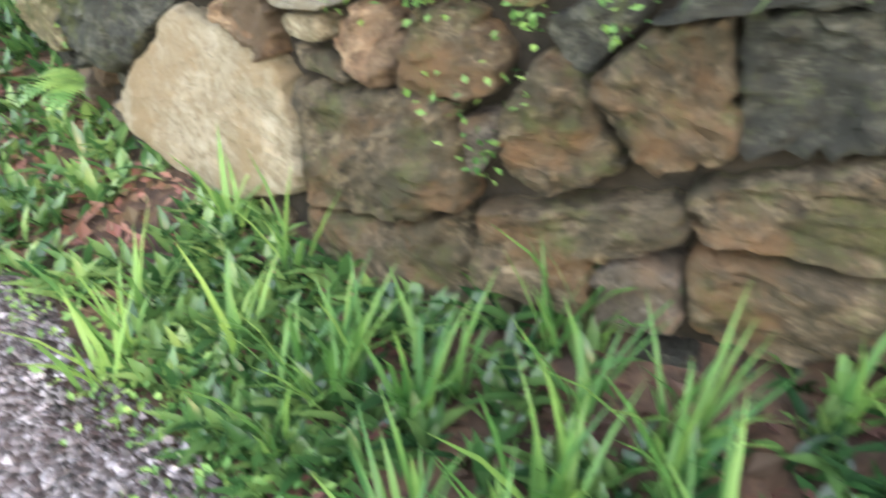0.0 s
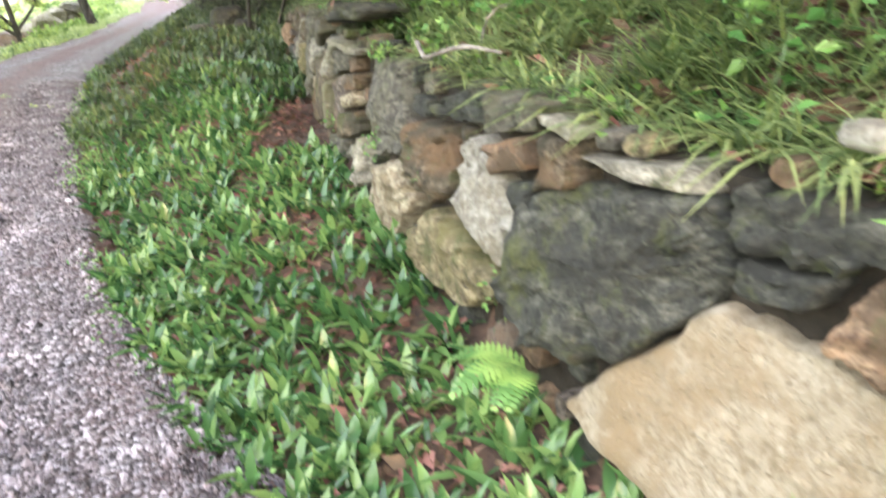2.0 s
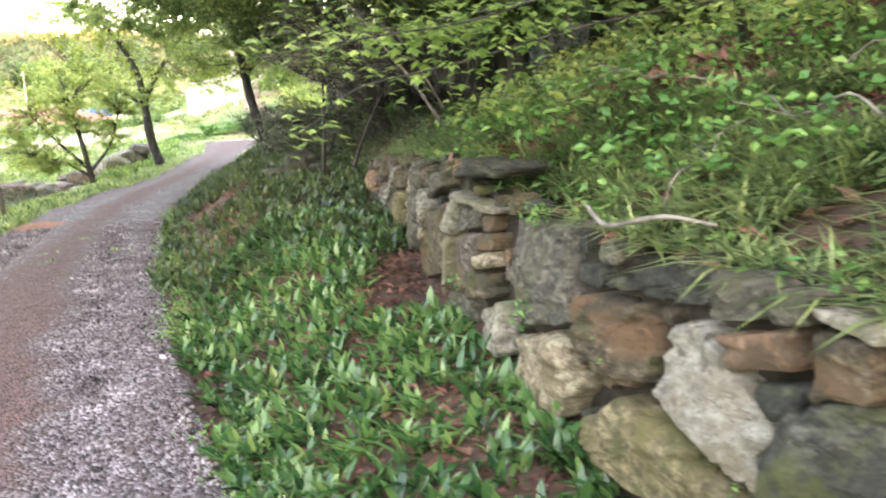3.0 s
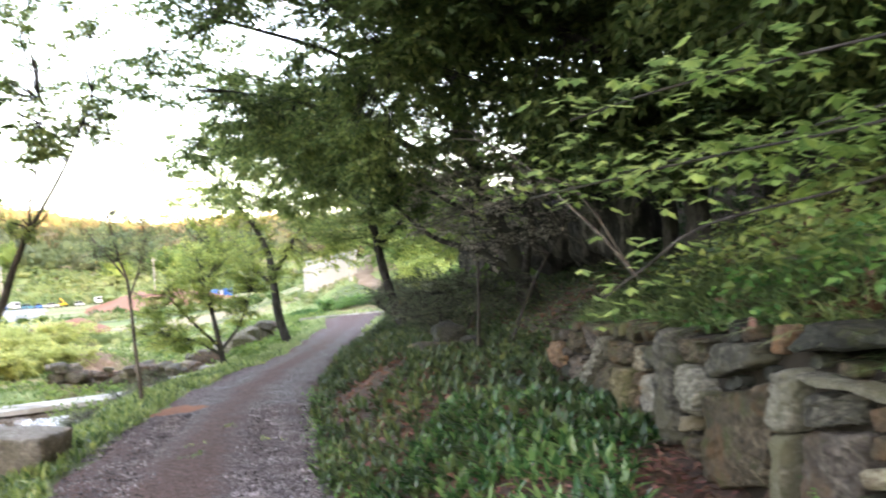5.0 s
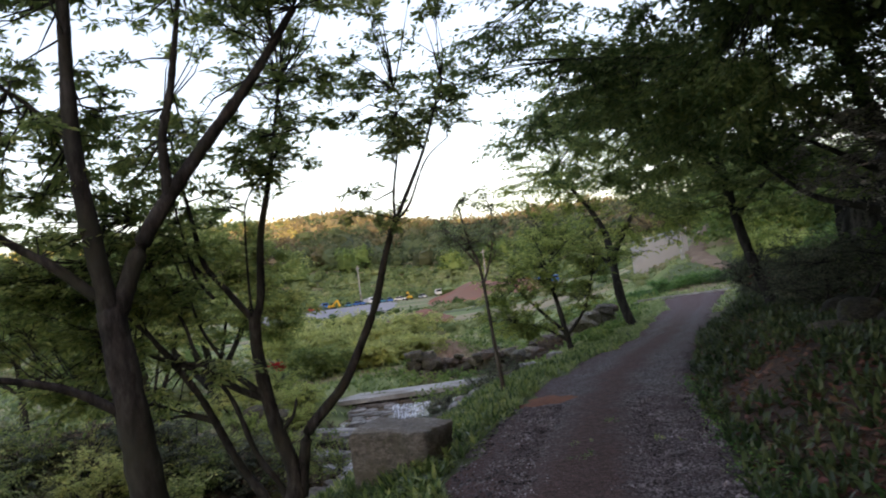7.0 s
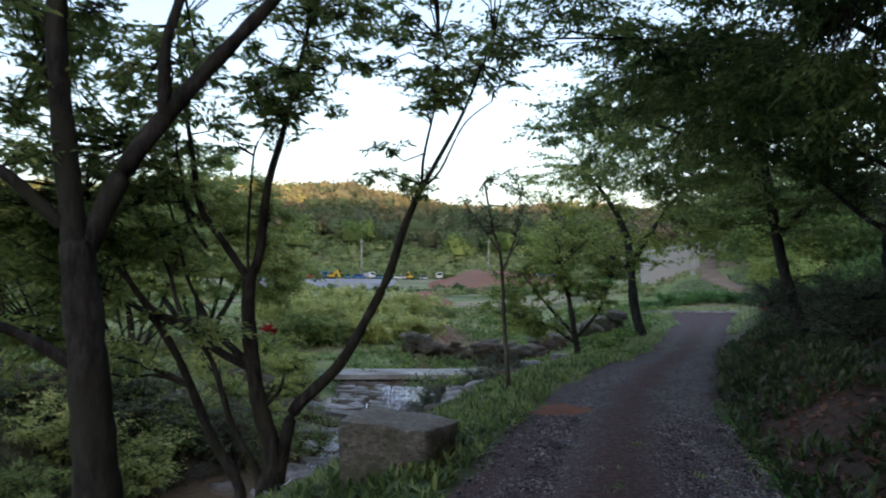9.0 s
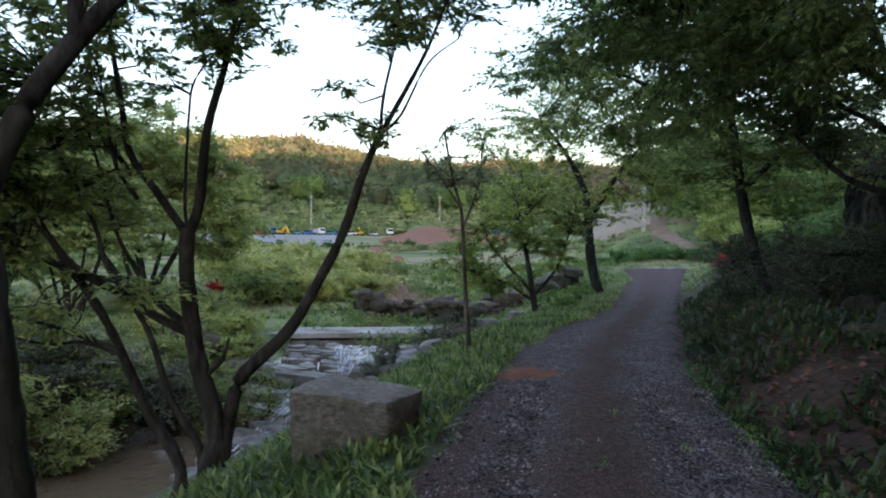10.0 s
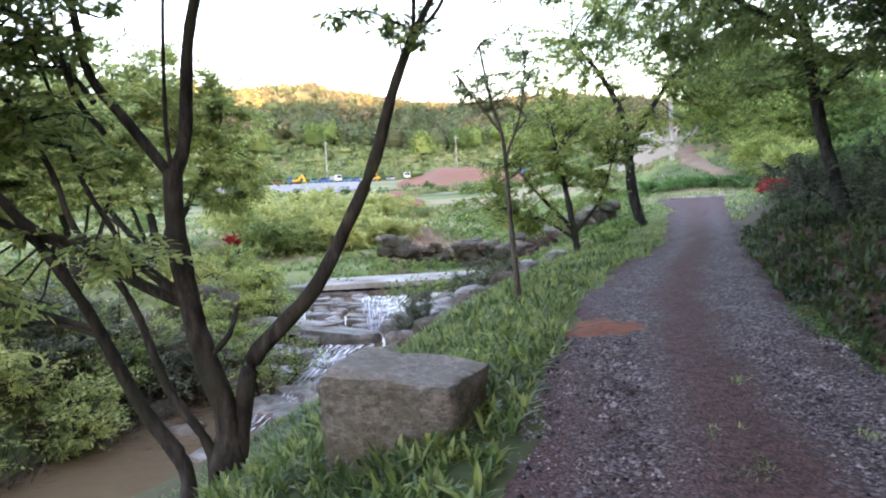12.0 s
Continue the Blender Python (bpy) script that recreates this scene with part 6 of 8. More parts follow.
maple([
    ([(-2.3, 7.9, 1.5), (-2.35, 7.6, 1.8), (-2.4, 7.2, 2.05), (-2.5, 6.8, 2.25)], 0.035, 0.02),
    ([(-2.45, 6.9, 2.2), (-2.9, 6.3, 2.2), (-3.4, 6.03, 2.11), (-3.99, 6.06, 2.08), (-4.36, 6.08, 2.03)], 0.007, 0.004),
    ([(-2.42, 7.0, 2.1), (-3.0, 6.3, 2.0), (-3.42, 6.03, 1.87), (-3.93, 6.1, 1.84), (-4.58, 6.2, 1.79)], 0.007, 0.004),
    ([(-2.4, 7.1, 2.0), (-3.0, 6.4, 1.85), (-3.5, 6.06, 1.7), (-3.93, 6.0, 1.62), (-4.12, 6.01, 1.51), (-4.3, 6.03, 1.4)], 0.007, 0.004),
    ([(-2.45, 7.1, 2.1), (-3.1, 7.0, 2.1), (-3.8, 7.3, 2.05), (-4.6, 7.5, 2.0)], 0.007, 0.004),
    ([(-2.4, 7.1, 2.1), (-2.1, 7.2, 2.1), (-1.7, 7.4, 2.05)], 0.007, 0.004),
], [((-3.9, 6.05, 2.1), (0.5, 0.15, 0.07), 60), ((-3.8, 6.1, 1.85), (0.6, 0.16, 0.08), 70), ((-3.7, 6.1, 1.68), (0.4, 0.15, 0.08), 40), ((-4.2, 6.0, 1.45), (0.12, 0.1, 0.08), 16), ((-3.5, 6.3, 1.75), (0.5, 0.25, 0.2), 70), ((-3.2, 6.3, 2.3), (0.5, 0.3, 0.12), 60), ((-4.5, 7.5, 2.0), (0.5, 0.4, 0.12), 80), ((-3.7, 7.3, 1.98), (0.5, 0.35, 0.12), 90), ((-3.0, 7.0, 1.95), (0.45, 0.35, 0.12), 80), ((-2.4, 7.2, 1.98), (0.45, 0.35, 0.1), 80), ((-1.8, 7.4, 1.95), (0.45, 0.35, 0.1), 60), ((-5.3, 8.2, 2.2), (0.5, 0.4, 0.15), 70)], 25)


def added_shade_tree(x, y, cx, cy, h, words, seed):
    """A tall tree added to cast shade; its crown leans out over (cx, cy)."""
    g = float(ground(x, y))
    mx, my = (x + cx) / 2, (y + cy) / 2
    tree("added_shade_tree", words, "tree", [
        ([(x, y, g - 0.2), (x, y, g + 1.2), (x * 0.8 + cx * 0.2, y * 0.8 + cy * 0.2, g + 3.0), (cx, cy, h)], 0.13, 0.05),
        ([(mx, my, g + 3.4), (cx - 1.0, cy - 0.8, h - 0.5), (cx - 1.8, cy - 1.4, h)], 0.06, 0.02),
        ([(mx, my, g + 3.2), (cx + 1.2, cy - 0.4, h - 0.6), (cx + 2.0, cy - 1.0, h)], 0.06, 0.02),
    ], [((cx, cy + 0.6, h + 0.4), (2.8, 2.6, 0.9), 3), ((cx - 1.4, cy - 1.0, h - 0.1), (2.0, 1.8, 0.6), 2), ((cx + 1.6, cy - 0.8, h - 0.1), (2.0, 1.8, 0.6), 2), ((mx, my, h - 0.8), (2.6, 2.2, 0.9), 2.4)], 2300, 16, (0.17, 0.09), LEAF_DEEP_SHADE, seed=seed, group="tall trees of the slope", flat=0.3, lift=0.05, pad=(10, 0.75, 0.18))


# added trees: crowns above the view that hold sky light off the bank
SHADE, HIGH = "Tall dark tree whose crown shades the wall", "Tall dark tree high on the bank"
for k, spot in enumerate([(0.6, 10.4, -0.6, 6.6, 6.6, SHADE), (-4.6, 15.4, -5.6, 10.0, 7.0, HIGH), (4.6, 7.6, 3.4, 3.6, 6.4, SHADE), (-7.2, 19.0, -8.2, 14.0, 7.4, HIGH), (-3.0, 14.0, -7.0, 8.6, 6.6, SHADE), (-1.6, 12.4, -3.4, 7.6, 7.0, HIGH), (-6.0, 15.0, -8.4, 11.0, 6.9, SHADE), (-8.6, 18.4, -10.4, 14.2, 7.2, HIGH)]):
    added_shade_tree(*spot, 26 + k)

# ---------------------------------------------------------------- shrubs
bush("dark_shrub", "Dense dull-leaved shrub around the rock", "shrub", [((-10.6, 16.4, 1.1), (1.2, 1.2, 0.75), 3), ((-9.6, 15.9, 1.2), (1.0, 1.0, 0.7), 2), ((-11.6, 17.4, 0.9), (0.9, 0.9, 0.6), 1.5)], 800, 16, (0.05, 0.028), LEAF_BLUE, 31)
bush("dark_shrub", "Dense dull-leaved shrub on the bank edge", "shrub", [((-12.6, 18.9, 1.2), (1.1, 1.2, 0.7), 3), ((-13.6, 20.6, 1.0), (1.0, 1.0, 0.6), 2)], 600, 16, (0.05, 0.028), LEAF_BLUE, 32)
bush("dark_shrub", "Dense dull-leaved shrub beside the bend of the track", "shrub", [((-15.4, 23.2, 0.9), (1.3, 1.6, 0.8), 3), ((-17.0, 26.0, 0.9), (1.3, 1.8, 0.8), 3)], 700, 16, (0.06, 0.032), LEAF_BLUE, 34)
bush("blossom_bush", "Loose bush with pale faded blossom on arching twigs", "shrub", [((-8.3, 13.2, 2.6), (1.2, 1.1, 0.8), 2), ((-7.3, 12.3, 2.3), (1.0, 1.0, 0.7), 1.6)], 380, 13, (0.05, 0.035), LEAF_BLOSSOM, 33, stems=2)
for words, pts, thick in (("Long bare grey bough leaning out of the bank", [(-5.1, 10.3, 1.15), (-5.55, 10.37, 1.75), (-6.07, 10.62, 2.25), (-6.51, 10.85, 2.65), (-7.02, 11.04, 2.96), (-7.5, 11.3, 3.1)], 0.02), ("Crooked bare grey bough forking from the bank", [(-5.6, 11.3, 1.5), (-6.0, 11.0, 2.3), (-6.43, 10.8, 2.49), (-6.48, 10.79, 2.37), (-6.67, 10.74, 2.27), (-7.04, 10.71, 2.19), (-7.49, 10.52, 2.11)], 0.016)):
    bits = [tube(pts, thick, 0.006, 7, 0.12, 61)]
    for q in np.array(pts)[2:-1]:
        bits.append(tube([q, q + np.array([-0.2, 0.1, 0.16]), q + np.array([-0.5, 0.0, 0.18])], 0.008, 0.003, 5, 0.1, 62))
    V, F = join(bits)
    solid("bare_bough", mesh_np("bare_bough", V, F, True), BARK_GREY, words, "branch", "bare boughs over the bank")


# ---------------------------------------------------------------- plants on the ground
rp = np.random.default_rng(41)


def strip_right(x, y):
    dr = -side(x, y, PATH_RIGHT)[0]
    db, sb = side(x, y, BANK)
    sb = sb - BANK_S0
    return (dr > 0.02 + 0.10 * waves(x, y, 3.0, 21)) & (-db < np.where(sb < 13.0, -0.06, 0.6)) & (sb > 0.5)


# broad-leaved lilies between the track and the wall
near = scatter(1900, lambda x, y: strip_right(x, y) & (waves(x, y, 2.6, 23) > -0.55) & (waves(x, y, 6.5, 24) > -0.95), (-6.6, 2.0, 2.5, 9.2), rp)
start = scatter(560, lambda x, y: strip_right(x, y) & (waves(x, y, 6.5, 24) > -0.6), (-1.6, 1.2, 2.6, 4.4), rp)
near = np.vstack([near, start])
near[:, 2] -= 0.01
v, f = lily_leaves(near, 5, 0.155, 0.034, rp, 0.8)
solid("lily_carpet", mesh_np("lily_carpet", v, f, True), LEAF_LILY, "Carpet of broad-leaved green lily plants in brown litter", "plants", kind="stuff")
# further along, the lilies' shade is painted into their leaf colour
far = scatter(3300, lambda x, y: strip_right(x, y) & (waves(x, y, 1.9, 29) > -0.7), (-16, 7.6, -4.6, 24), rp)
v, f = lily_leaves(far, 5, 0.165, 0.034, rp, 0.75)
solid("lily_carpet", mesh_np("lily_carpet", v, f, True), LEAF_BANK_SHADED, "Carpet of green lily plants along the bank", "plants", kind="stuff")
# low pale weeds along the gravel's edge
def gravel_edge(x, y):
    dr = -side(x, y, PATH_RIGHT)[0]
    return (dr > -0.06 + 0.05 * waves(x, y, 4.0, 22)) & (dr < 0.22 + 0.1 * waves(x, y, 3.0, 25)) & (waves(x, y, 2.2, 26) > -0.2)
p = scatter(520, gravel_edge, (-12.5, 0.5, 2.5, 16), rp)
pp = np.repeat(p, 12, 0) + np.column_stack([rp.normal(0, 0.05, (len(p) * 12, 2)), rp.uniform(0.01, 0.07, len(p) * 12)])
v, f = leaves_at(pp, rp.normal(0, 1, (len(pp), 3)) * np.array([1, 1, 0.5]), 0.032, 0.018, rp)
solid("edge_weeds", mesh_np("edge_weeds", v, f), LEAF_GRASS, "Low pale weeds along the edge of the gravel", "weeds", kind="stuff")
# tall grass at the foot of the wall
def by_wall(x, y):
    db, sb = side(x, y, BANK)
    sb = sb - BANK_S0
    return (-db < -0.06) & (-db > -0.75) & (sb > 0.6) & (sb < 4.7)
p = scatter(64, by_wall, (-2.2, 1.6, 2.8, 4.6), rp)
v, f = blades(p, 10, 0.38, 0.017, 0.4, rp, 0.45, 3)
solid("grass_tufts", mesh_np("grass_tufts", v, f), LEAF_GRASS, "Tall fresh grass tufts at the foot of the wall", "grass", kind="stuff")
# arching liriope over the wall and up the bank
def above(lo, hi, s0, s1):
    def test(x, y):
        db, sb = side(x, y, BANK)
        sb = sb - BANK_S0
        return (-db > lo) & (-db < hi) & (sb > s0) & (sb < s1) & (waves(x, y, 1.9, 27) > -1.05)
    return test
p = scatter(1700, lambda x, y: above(0.34, 3.2, 0.5, 10.5)(x, y) & (waves(x, y, 2.4, 28) > -0.05) & (waves(x, y, 7.0, 30) > 0.0), (-9, 2, 5, 15), rp)
v, f = blades(p, 17, 0.25, 0.015, 1.1, rp, 1.15, 3)
solid("liriope_bank", mesh_np("liriope_bank", v, f), LEAF_LIRIOPE, "Arching grassy liriope clumps covering the bank above the wall", "grass", kind="stuff")
p = scatter(1300, above(0.28, 0.95, 0.5, 13.2), (-9, 2, 5, 15), rp)
v, f = blades(p, 12, 0.24, 0.011, 0.9, rp, 1.0, 3)
solid("liriope_edge", mesh_np("liriope_edge", v, f), LEAF_LIRIOPE, "Liriope tufts drooping over the top of the wall", "grass", kind="stuff")
# tufts, herbs and fallen leaves lying on the wall's top
es, eb = rp.uniform(0.6, 12.6, 620), rp.uniform(0.16, 0.42, 620)
ep, ed = wall_at(es)
edge = np.column_stack([ep + np.stack([ed[:, 1], -ed[:, 0]], -1) * eb[:, None], wall_top(es) - 0.05 + 0.1 * (eb - 0.16)])
v, f = blades(edge[:430], 13, 0.24, 0.014, 1.0, rp, 1.25, 3)
solid("liriope_edge", mesh_np("liriope_edge", v, f), LEAF_LIRIOPE, "Liriope tufts rooted behind the cap stones", "grass", kind="stuff")
pp = np.repeat(edge[430:], 10, 0) + np.column_stack([rp.normal(0, 0.07, (1900, 2)), rp.uniform(0.0, 0.1, 1900)])
v, f = leaves_at(pp, rp.normal(0, 1, (1900, 3)) * np.array([1, 1, 0.3]), 0.045, 0.032, rp)
solid("edge_herbs", mesh_np("edge_herbs", v, f), LEAF_GRASS, "Small herbs creeping over the top of the wall", "herbs", kind="stuff")
pp = edge[rp.integers(0, 620, 900)] + np.column_stack([rp.normal(0, 0.06, (900, 2)), rp.uniform(0.0, 0.03, 900)])
v, f = leaves_at(pp, rp.normal(0, 1, (900, 3)) * np.array([1, 1, 0.2]), 0.075, 0.045, rp, 0.0)
solid("leaf_litter", mesh_np("leaf_litter", v, f), LITTER, "Reddish-brown leaves fallen on the top of the wall", "leaves", kind="stuff")
# broad herbs in clumps among the liriope
p = scatter(420, lambda x, y: above(0.5, 4.5, 0, 14)(x, y) & (waves(x, y, 1.7, 37) > 0.1), (-9, 2, 5, 15), rp)
pp = np.repeat(p, 16, 0) + np.column_stack([rp.normal(0, 0.11, (len(p) * 16, 2)), rp.uniform(0.05, 0.3, len(p) * 16)])
v, f = leaves_at(pp, rp.normal(0, 1, (len(pp), 3)) * np.array([1, 1, 0.3]), 0.085, 0.06, rp)
solid("bank_herbs", mesh_np("bank_herbs", v, f), LEAF_MID, "Broad-leaved herbs standing in clumps on the bank", "herbs", kind="stuff")
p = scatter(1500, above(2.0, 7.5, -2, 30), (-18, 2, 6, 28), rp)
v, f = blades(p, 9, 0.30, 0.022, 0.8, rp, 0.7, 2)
solid("bank_undergrowth", mesh_np("bank_undergrowth", v, f), LEAF_BANK_SHADED, "Undergrowth of the upper bank with shade put into its leaf colour", "undergrowth", kind="stuff")
# low herbs on the bank
p = scatter(1500, above(0.3, 4.5, 0, 10), (-9, 2, 5, 14), rp)
pp = np.repeat(p, 9, 0) + np.column_stack([rp.normal(0, 0.09, (len(p) * 9, 2)), rp.uniform(0.02, 0.22, len(p) * 9)])
v, f = leaves_at(pp, rp.normal(0, 1, (len(pp), 3)) * np.array([1, 1, 0.25]), 0.06, 0.042, rp)
solid("bank_herbs", mesh_np("bank_herbs", v, f), LEAF_GRASS, "Small-leaved herbs growing through the litter", "herbs", kind="stuff")
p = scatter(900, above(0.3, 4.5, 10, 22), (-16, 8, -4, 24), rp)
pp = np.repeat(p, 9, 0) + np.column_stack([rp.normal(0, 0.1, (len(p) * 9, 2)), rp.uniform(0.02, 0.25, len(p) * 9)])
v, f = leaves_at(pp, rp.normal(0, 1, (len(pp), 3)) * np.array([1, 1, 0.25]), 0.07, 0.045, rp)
solid("bank_herbs", mesh_np("bank_herbs", v, f), LEAF_BANK_SHADED, "Herbs under the bank's trees, their leaves coloured darker as shade", "herbs", kind="stuff")
# fallen leaves
def litter_zone(x, y):
    dr = -side(x, y, PATH_RIGHT)[0]
    db, sb = side(x, y, BANK)
    return (dr > 0.05) & (-db < 4.0) & (np.abs(-db + 0.05) > 0.12)
p = scatter(15000, litter_zone, (-14, 2, 3.5, 20), rp)
p[:, 2] += 0.015
a = rp.uniform(0, 6.28, len(p))
v, f = leaves_at(p, np.stack([np.cos(a), np.sin(a), rp.normal(0.15, 0.3, len(p))], -1), 0.085, 0.05, rp, 0.0)
solid("leaf_litter", mesh_np("leaf_litter", v, f), LITTER, "Scattered reddish-brown fallen leaves", "leaves", kind="stuff")
p = scatter(9000, lambda x, y: strip_right(x, y), (-7, 1.2, 2.6, 9.5), rp)
p[:, 2] += rp.uniform(0.005, 0.03, len(p))
a = rp.uniform(0, 6.28, len(p))
v, f = leaves_at(p, np.stack([np.cos(a), np.sin(a), rp.normal(0.1, 0.3, len(p))], -1), 0.05, 0.028, rp, 0.0)
solid("leaf_litter", mesh_np("leaf_litter", v, f), LITTER, "Reddish-brown leaves lying between the lilies", "leaves", kind="stuff")
p = scatter(7000, lambda x, y: above(0.3, 3.6, 0.3, 12)(x, y) & (waves(x, y, 2.4, 28) < 0.15), (-9, 2, 5, 15), rp)
p[:, 2] += rp.uniform(0.01, 0.05, len(p))
a = rp.uniform(0, 6.28, len(p))
v, f = leaves_at(p, np.stack([np.cos(a), np.sin(a), rp.normal(0.1, 0.35, len(p))], -1), 0.10, 0.06, rp, 0.0)
solid("leaf_litter", mesh_np("leaf_litter", v, f), LITTER, "Drifts of brown oak leaves on the bank above the wall", "leaves", kind="stuff")
# grass along the left edge and the far banks
def left_edge(lo, hi):
    return lambda x, y: (lambda d: (d > lo + 0.12 * waves(x, y, 2.5, 33)) & (d < hi))(side(x, y, PATH_LEFT)[0])
p = scatter(2000, left_edge(0.0, 2.1), (-17, 4.5, -6.5, 18), rp)
v, f = lily_leaves(p, 5, 0.17, 0.032, rp, 0.7)
solid("verge_lilies", mesh_np("verge_lilies", v, f), LEAF_VERGE, "Broad green lily leaves on the stream-side verge", "plants", kind="stuff")
p = scatter(4200, lambda x, y: left_edge(-0.05, 3.2)(x, y) & ((y > 10.5) | (waves(x, y, 1.6, 34) > 0.3)), (-30, 4.5, -6.5, 36), rp)
v, f = blades(p, 10, 0.16, 0.010, 0.6, rp, 0.5, 2)
solid("verge_grass", mesh_np("verge_grass", v, f), LEAF_MEADOW, "Light green grass along the track's verge", "grass", kind="stuff")
p = scatter(2600, left_edge(0.0, 4.0), (-17, 4.0, -6.5, 11.5), rp)
v, f = blades(p, 8, 0.12, 0.013, 0.8, rp, 0.6, 2)
solid("verge_grass", mesh_np("verge_grass", v, f), LEAF_VERGE, "Short green grass on the bank round the boulder", "grass", kind="stuff")
def road_end(x, y):
    dr, dl = -side(x, y, PATH_RIGHT)[0], side(x, y, PATH_LEFT)[0]
    return (((dr > 0) & (dr < 5)) | ((dl > 0) & (dl < 9)) | (x < -27)) & (waves(x, y, 0.9, 39) > -0.8)
p = scatter(3800, road_end, (-46, 24, -13, 56), rp)
v, f = blades(p, 8, 0.22, 0.035, 0.8, rp, 0.6, 2)
solid("roadside_weeds", mesh_np("roadside_weeds", v, f), LEAF_MEADOW, "Fresh green weeds round the end of the track", "grass", kind="stuff")
for x, y, n in [(-9.95, 10.06, 5), (-9.55, 9.09, 3), (-9.14, 8.76, 8), (-8.96, 9.5, 3)]:
    p = np.column_stack([np.full(n, x) + rp.normal(0, 0.07, n), np.full(n, y) + rp.normal(0, 0.07, n), np.full(n, 0.04)])
    v, f = blades(p, 6, 0.06, 0.008, 0.8, rp, 0.5, 2)
    solid("path_weed", mesh_np("path_weed", v, f), LEAF_VERGE, "Small green weed growing in the gravel track", "weed", "weeds of the track", "stuff")
pebbles(75000, on_path(14, 26), 0.011, "loose_gravel", "Loose grey crushed stone on the track")
pebbles(45000, on_path(25, 36), 0.0125, "loose_gravel", "Loose grey and brown gravel further along the track")

# ---------------------------------------------------------------- the stream
def sheet(name, xs, ys, height, mat, label, category, test=None, kind="structure", smooth_=True):
    X, Y = np.meshgrid(xs, ys)
    Z = height(X, Y)
    i = np.arange(X.size).reshape(X.shape)
    q = np.stack([i[:-1, :-1], i[:-1, 1:], i[1:, 1:], i[1:, :-1]], -1).reshape(-1, 4)
    if test is not None:
        ok = test(X, Y).ravel()
        q = q[ok[q].all(1)]
    return solid(name, mesh_np(name, np.stack([X, Y, Z], -1), q, smooth_), mat, label, category, kind=kind)


def pool_area(X, Y):
    d = side(X, Y, PATH_LEFT)[0]
    return (d > 3.2) & (d < 12.5)


sheet("pool_water", np.arange(-26, -8, 0.25), np.arange(-6, 11.2, 0.25), lambda X, Y: np.full(X.shape, -1.93), WATER, "Murky brown pool of slow stream water", "water", pool_area)
sheet("upper_water", np.arange(-28, -15, 0.25), np.arange(11.2, 24, 0.25), lambda X, Y: bed_level(Y) + 0.12, WATER, "Shallow stream water running over stone slabs", "water", lambda X, Y: (side(X, Y, PATH_LEFT)[0] > 4.6) & (side(X, Y, PATH_LEFT)[0] < 10.5) & (Y < 18.6 + 0.35 * (-21 - X)))


def white_water(a, b, width, drop, seed, label):
    """A tumbling sheet of water between two places."""
    r = np.random.default_rng(seed)
    a, b = np.array(a, float), np.array(b, float)
    d = unit(b[:2] - a[:2])
    n = np.array([-d[1], d[0]])
    U, V = np.meshgrid(np.linspace(0, 1, 30), np.linspace(-0.5, 0.5, 22))
    P = a[:2] + U[..., None] * (b[:2] - a[:2]) + V[..., None] * n * width * (0.8 + 0.35 * np.sin(U * 5 + seed))[..., None]
    Z = a[2] + (b[2] - a[2]) * smooth(0.1, 0.95, U) + 0.05 * np.sin(V * 40 + 3 * np.sin(U * 9)) * smooth(0, 0.3, U) + r.normal(0, 0.010, U.shape)
    i = np.arange(U.size).reshape(U.shape)
    q = np.stack([i[:-1, :-1], i[:-1, 1:], i[1:, 1:], i[1:, :-1]], -1).reshape(-1, 4)
    solid("waterfall", mesh_np("waterfall", np.dstack([P, Z]), q, True, {"span": V.ravel() * width * 9, "flow": U.ravel() * 2.4 + seed}), FOAM, label, "waterfall", kind="structure")


white_water((-21.9, 16.0, -1.2), (-19.9, 14.1, -1.76), 0.9, 0.4, 1, "White water tumbling over a stone ledge")
white_water((-19.9, 13.6, -1.66), (-17.1, 10.2, -1.92), 0.95, 0.4, 2, "White water sliding down into the pool")


def slab_me(name, seed, sx, sy, sz, at, turn):
    """A flat irregular stream slab with broken edges."""
    r = np.random.default_rng(seed)
    n = 11
    a = np.sort(np.arange(n) * 2 * np.pi / n + r.uniform(-0.2, 0.2, n))
    k = (np.abs(np.cos(a)) ** 3 + np.abs(np.sin(a)) ** 3) ** (-1 / 3) * r.uniform(0.85, 1.1, n)
    c, s = math.cos(turn), math.sin(turn)
    x, y = sx * k * np.cos(a), sy * k * np.sin(a)
    ring = np.stack([x * c - y * s, x * s + y * c], -1)
    vs = []
    for f, z in ((1.0, -sz), (1.03, -sz * 0.3), (1.0, 0.35 * sz), (0.9, 0.5 * sz)):
        vs.append(np.column_stack([ring * f, z + r.normal(0, 0.012, n) + ring @ r.normal(0, 0.02, 2)]))
    v = np.concatenate([*vs, [[0, 0, 0.55 * sz]]]) + np.array(at)
    q = [(j * n + i, j * n + (i + 1) % n, (j + 1) * n + (i + 1) % n, (j + 1) * n + i) for j in range(3) for i in range(n)]
    t = [(3 * n + i, 3 * n + (i + 1) % n, 4 * n) for i in range(n)]
    return mesh_np(name, v, [np.array(q), np.array(t)])


def stream_stone(seed, sx, sy, sz, x, y, z, turn, label="Flat grey stone slab lying in the stream bed"):
    solid("stream_slab", slab_me("stream_slab", seed, sx, sy, sz, (x, y, z), turn), RIVER_STONE, label, "stone", "slabs of the stream bed")


rs = np.random.default_rng(77)
